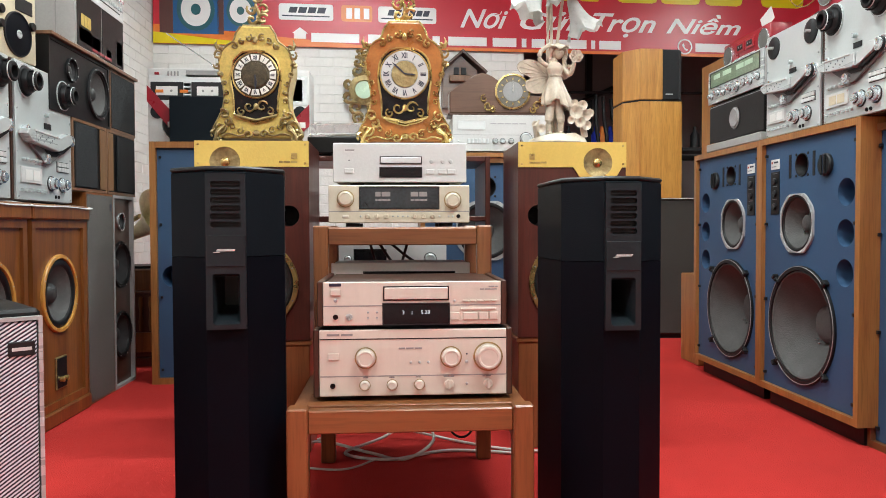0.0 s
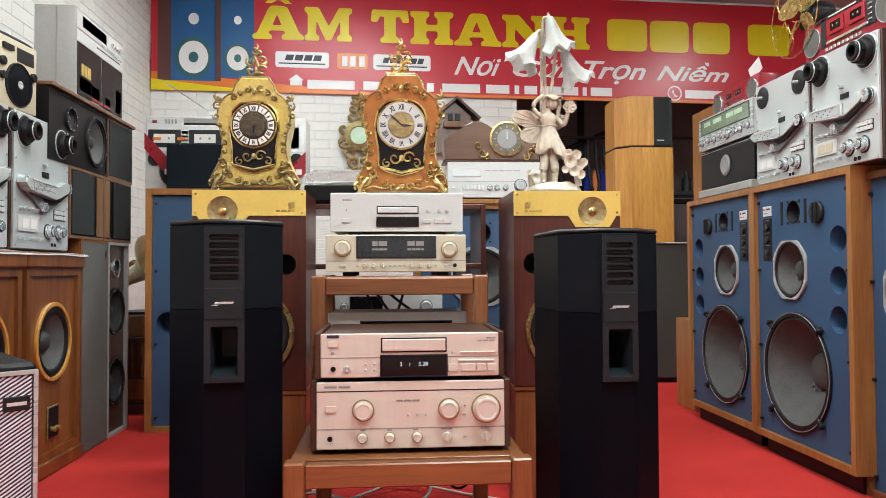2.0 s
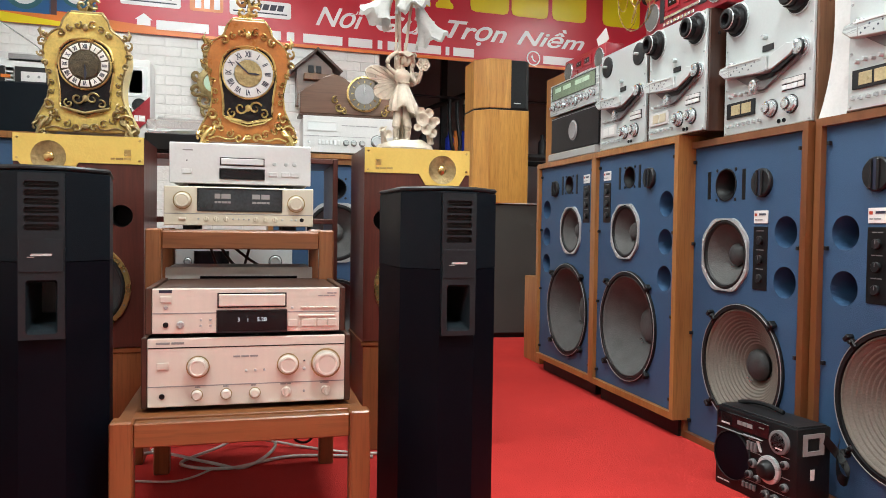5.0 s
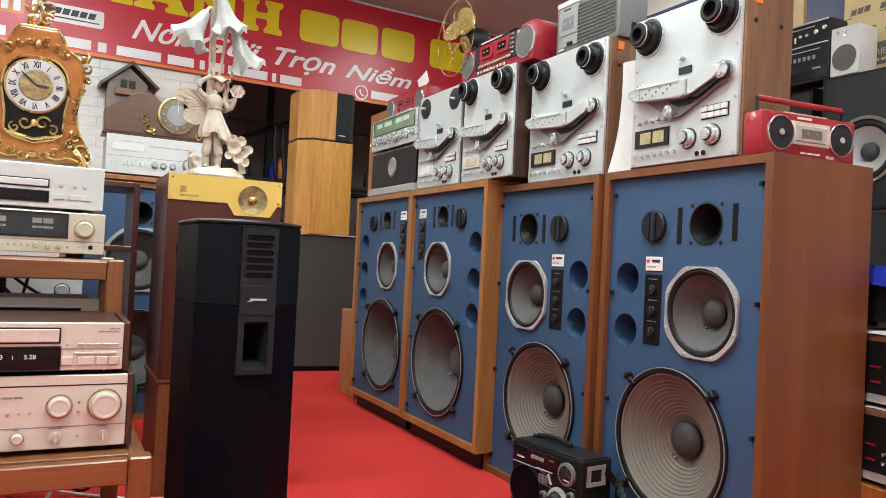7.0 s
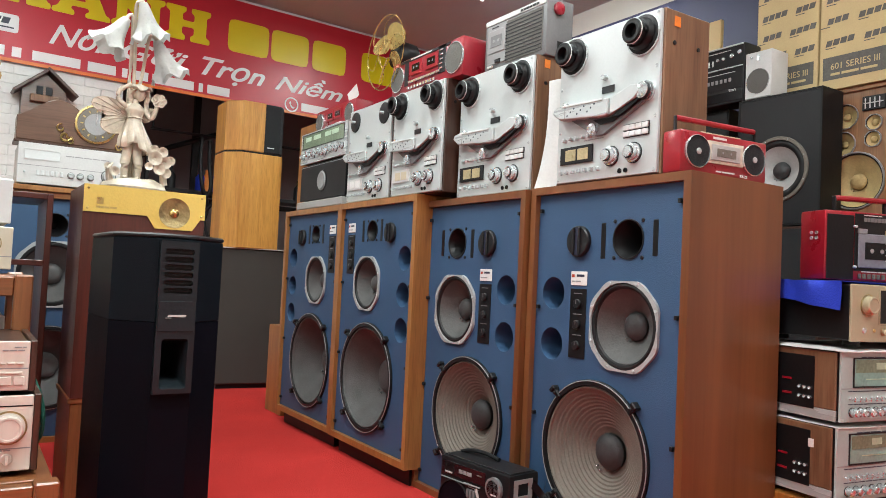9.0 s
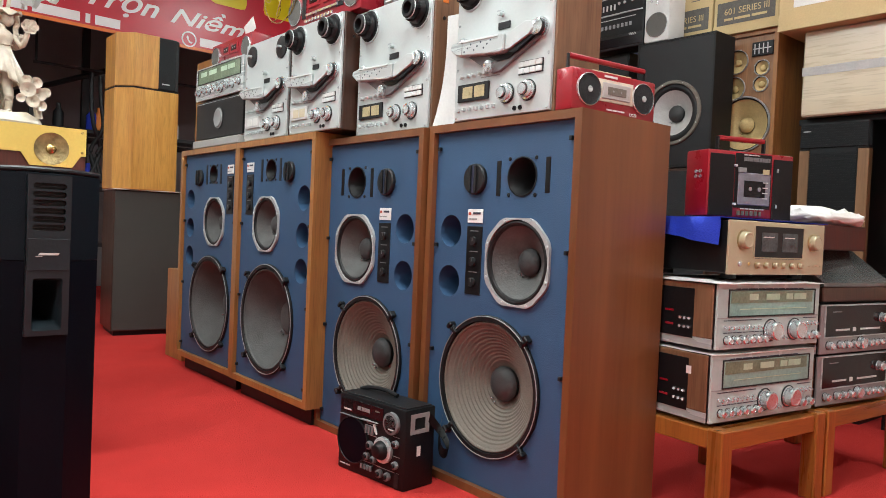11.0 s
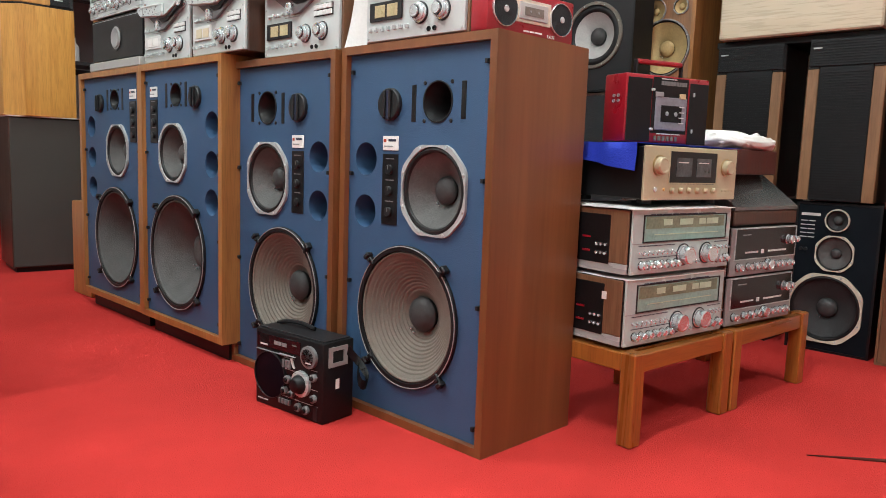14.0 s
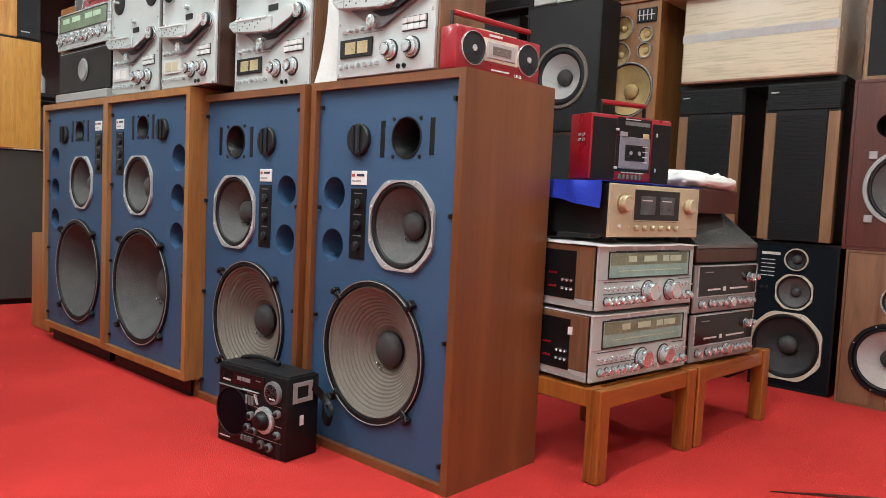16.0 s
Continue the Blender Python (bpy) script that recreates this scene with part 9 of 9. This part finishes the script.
# ---------------------------------------------------------------- carpet scrap
# a thin dark strip laid on top stands for the slit
tagged(mesh_object("carpet_scrap", slab([(2.455, 0.62), (2.56, 0.50), (2.65, 0.385), (2.72, 0.25), (2.635, 0.375), (2.545, 0.495)], 0.0005, 0.004, plane="xy"), MAHOGANY, 0), "thin dark sliver standing for a slit in the carpet", "tape")

# ---------------------------------------------------------------- white foam bricks
rnd = random.Random(2)
BL, BH = 0.235, 0.074


def brick_mesh(w, name="brick"):
    own = box(0.0003, w - 0.0003, -0.004, 0.0, 0.0003, BH - 0.0003, 0.0038)
    me = bpy.data.meshes.new(name)
    own.to_mesh(me)
    own.free()
    me.materials.append(BRICK)
    return me


full, halfb = brick_mesh(BL), brick_mesh(BL / 2)
wall_left = bpy.data.objects["wall_left"]
count = 0
rest = {"wall_back": bmesh.new(), "wall_left": bmesh.new()}
for row in range(int(CEILING / BH)):
    z = row * BH
    off = -BL / 2 if row % 2 else 0.0
    k = 0
    while True:
        u = off + k * BL
        k += 1
        if u >= OPEN0 - 0.02:
            break
        u0, u1 = max(u, 0.0), min(u + BL, OPEN0)
        near = 1.18 <= z <= 2.26
        if u1 - u0 < 0.03 or z > 2.3:
            continue
        if near and u1 - u0 > BL - 0.01 and count < 300:
            ob = new("brick", full)
            ob.parent = wall_back
            ob.matrix_basis = pose(u0, -0.0002 - rnd.uniform(0, 0.002), z)
            count += 1
        else:
            b = rest["wall_back"]
            vs = [b.verts.new(c) for c in ((u0 + 0.004, -0.004, z + 0.003), (u1 - 0.004, -0.004, z + 0.003), (u1 - 0.004, -0.004, z + BH - 0.003), (u0 + 0.004, -0.004, z + BH - 0.003), (u0 + 0.001, -0.0001, z + 0.001), (u1 - 0.001, -0.0001, z + 0.001), (u1 - 0.001, -0.0001, z + BH - 0.001), (u0 + 0.001, -0.0001, z + BH - 0.001))]
            for q in ((0, 1, 2, 3), (0, 4, 5, 1), (1, 5, 6, 2), (2, 6, 7, 3), (3, 7, 4, 0)):
                b.faces.new([vs[i] for i in q])
for row in range(int(CEILING / BH) - 0):
    z = row * BH
    off = -BL / 2 if row % 2 else 0.0
    y = 1.0 + off
    while y < 5.95:
        y0, y1 = y, min(y + BL, 5.985)
        y += BL
        if y1 - y0 < 0.03:
            continue
        b = rest["wall_left"]
        X0 = WALLX
        vs = [b.verts.new(c) for c in ((X0 + 0.004, y0 + 0.004, z + 0.003), (X0 + 0.004, y1 - 0.004, z + 0.003), (X0 + 0.004, y1 - 0.004, z + BH - 0.003), (X0 + 0.004, y0 + 0.004, z + BH - 0.003), (X0 + 0.0001, y0 + 0.001, z + 0.001), (X0 + 0.0001, y1 - 0.001, z + 0.001), (X0 + 0.0001, y1 - 0.001, z + BH - 0.001), (X0 + 0.0001, y0 + 0.001, z + BH - 0.001))]
        for q in ((0, 1, 2, 3), (0, 4, 5, 1), (1, 5, 6, 2), (2, 6, 7, 3), (3, 7, 4, 0)):
            b.faces.new([vs[i] for i in q])
for wall, b in ((wall_back, rest["wall_back"]), (wall_left, rest["wall_left"])):
    o = mesh_object("brickwork", b, BRICK, 0)
    o.parent = wall
    tagged(o, "white foam brick cladding", kind="stuff")
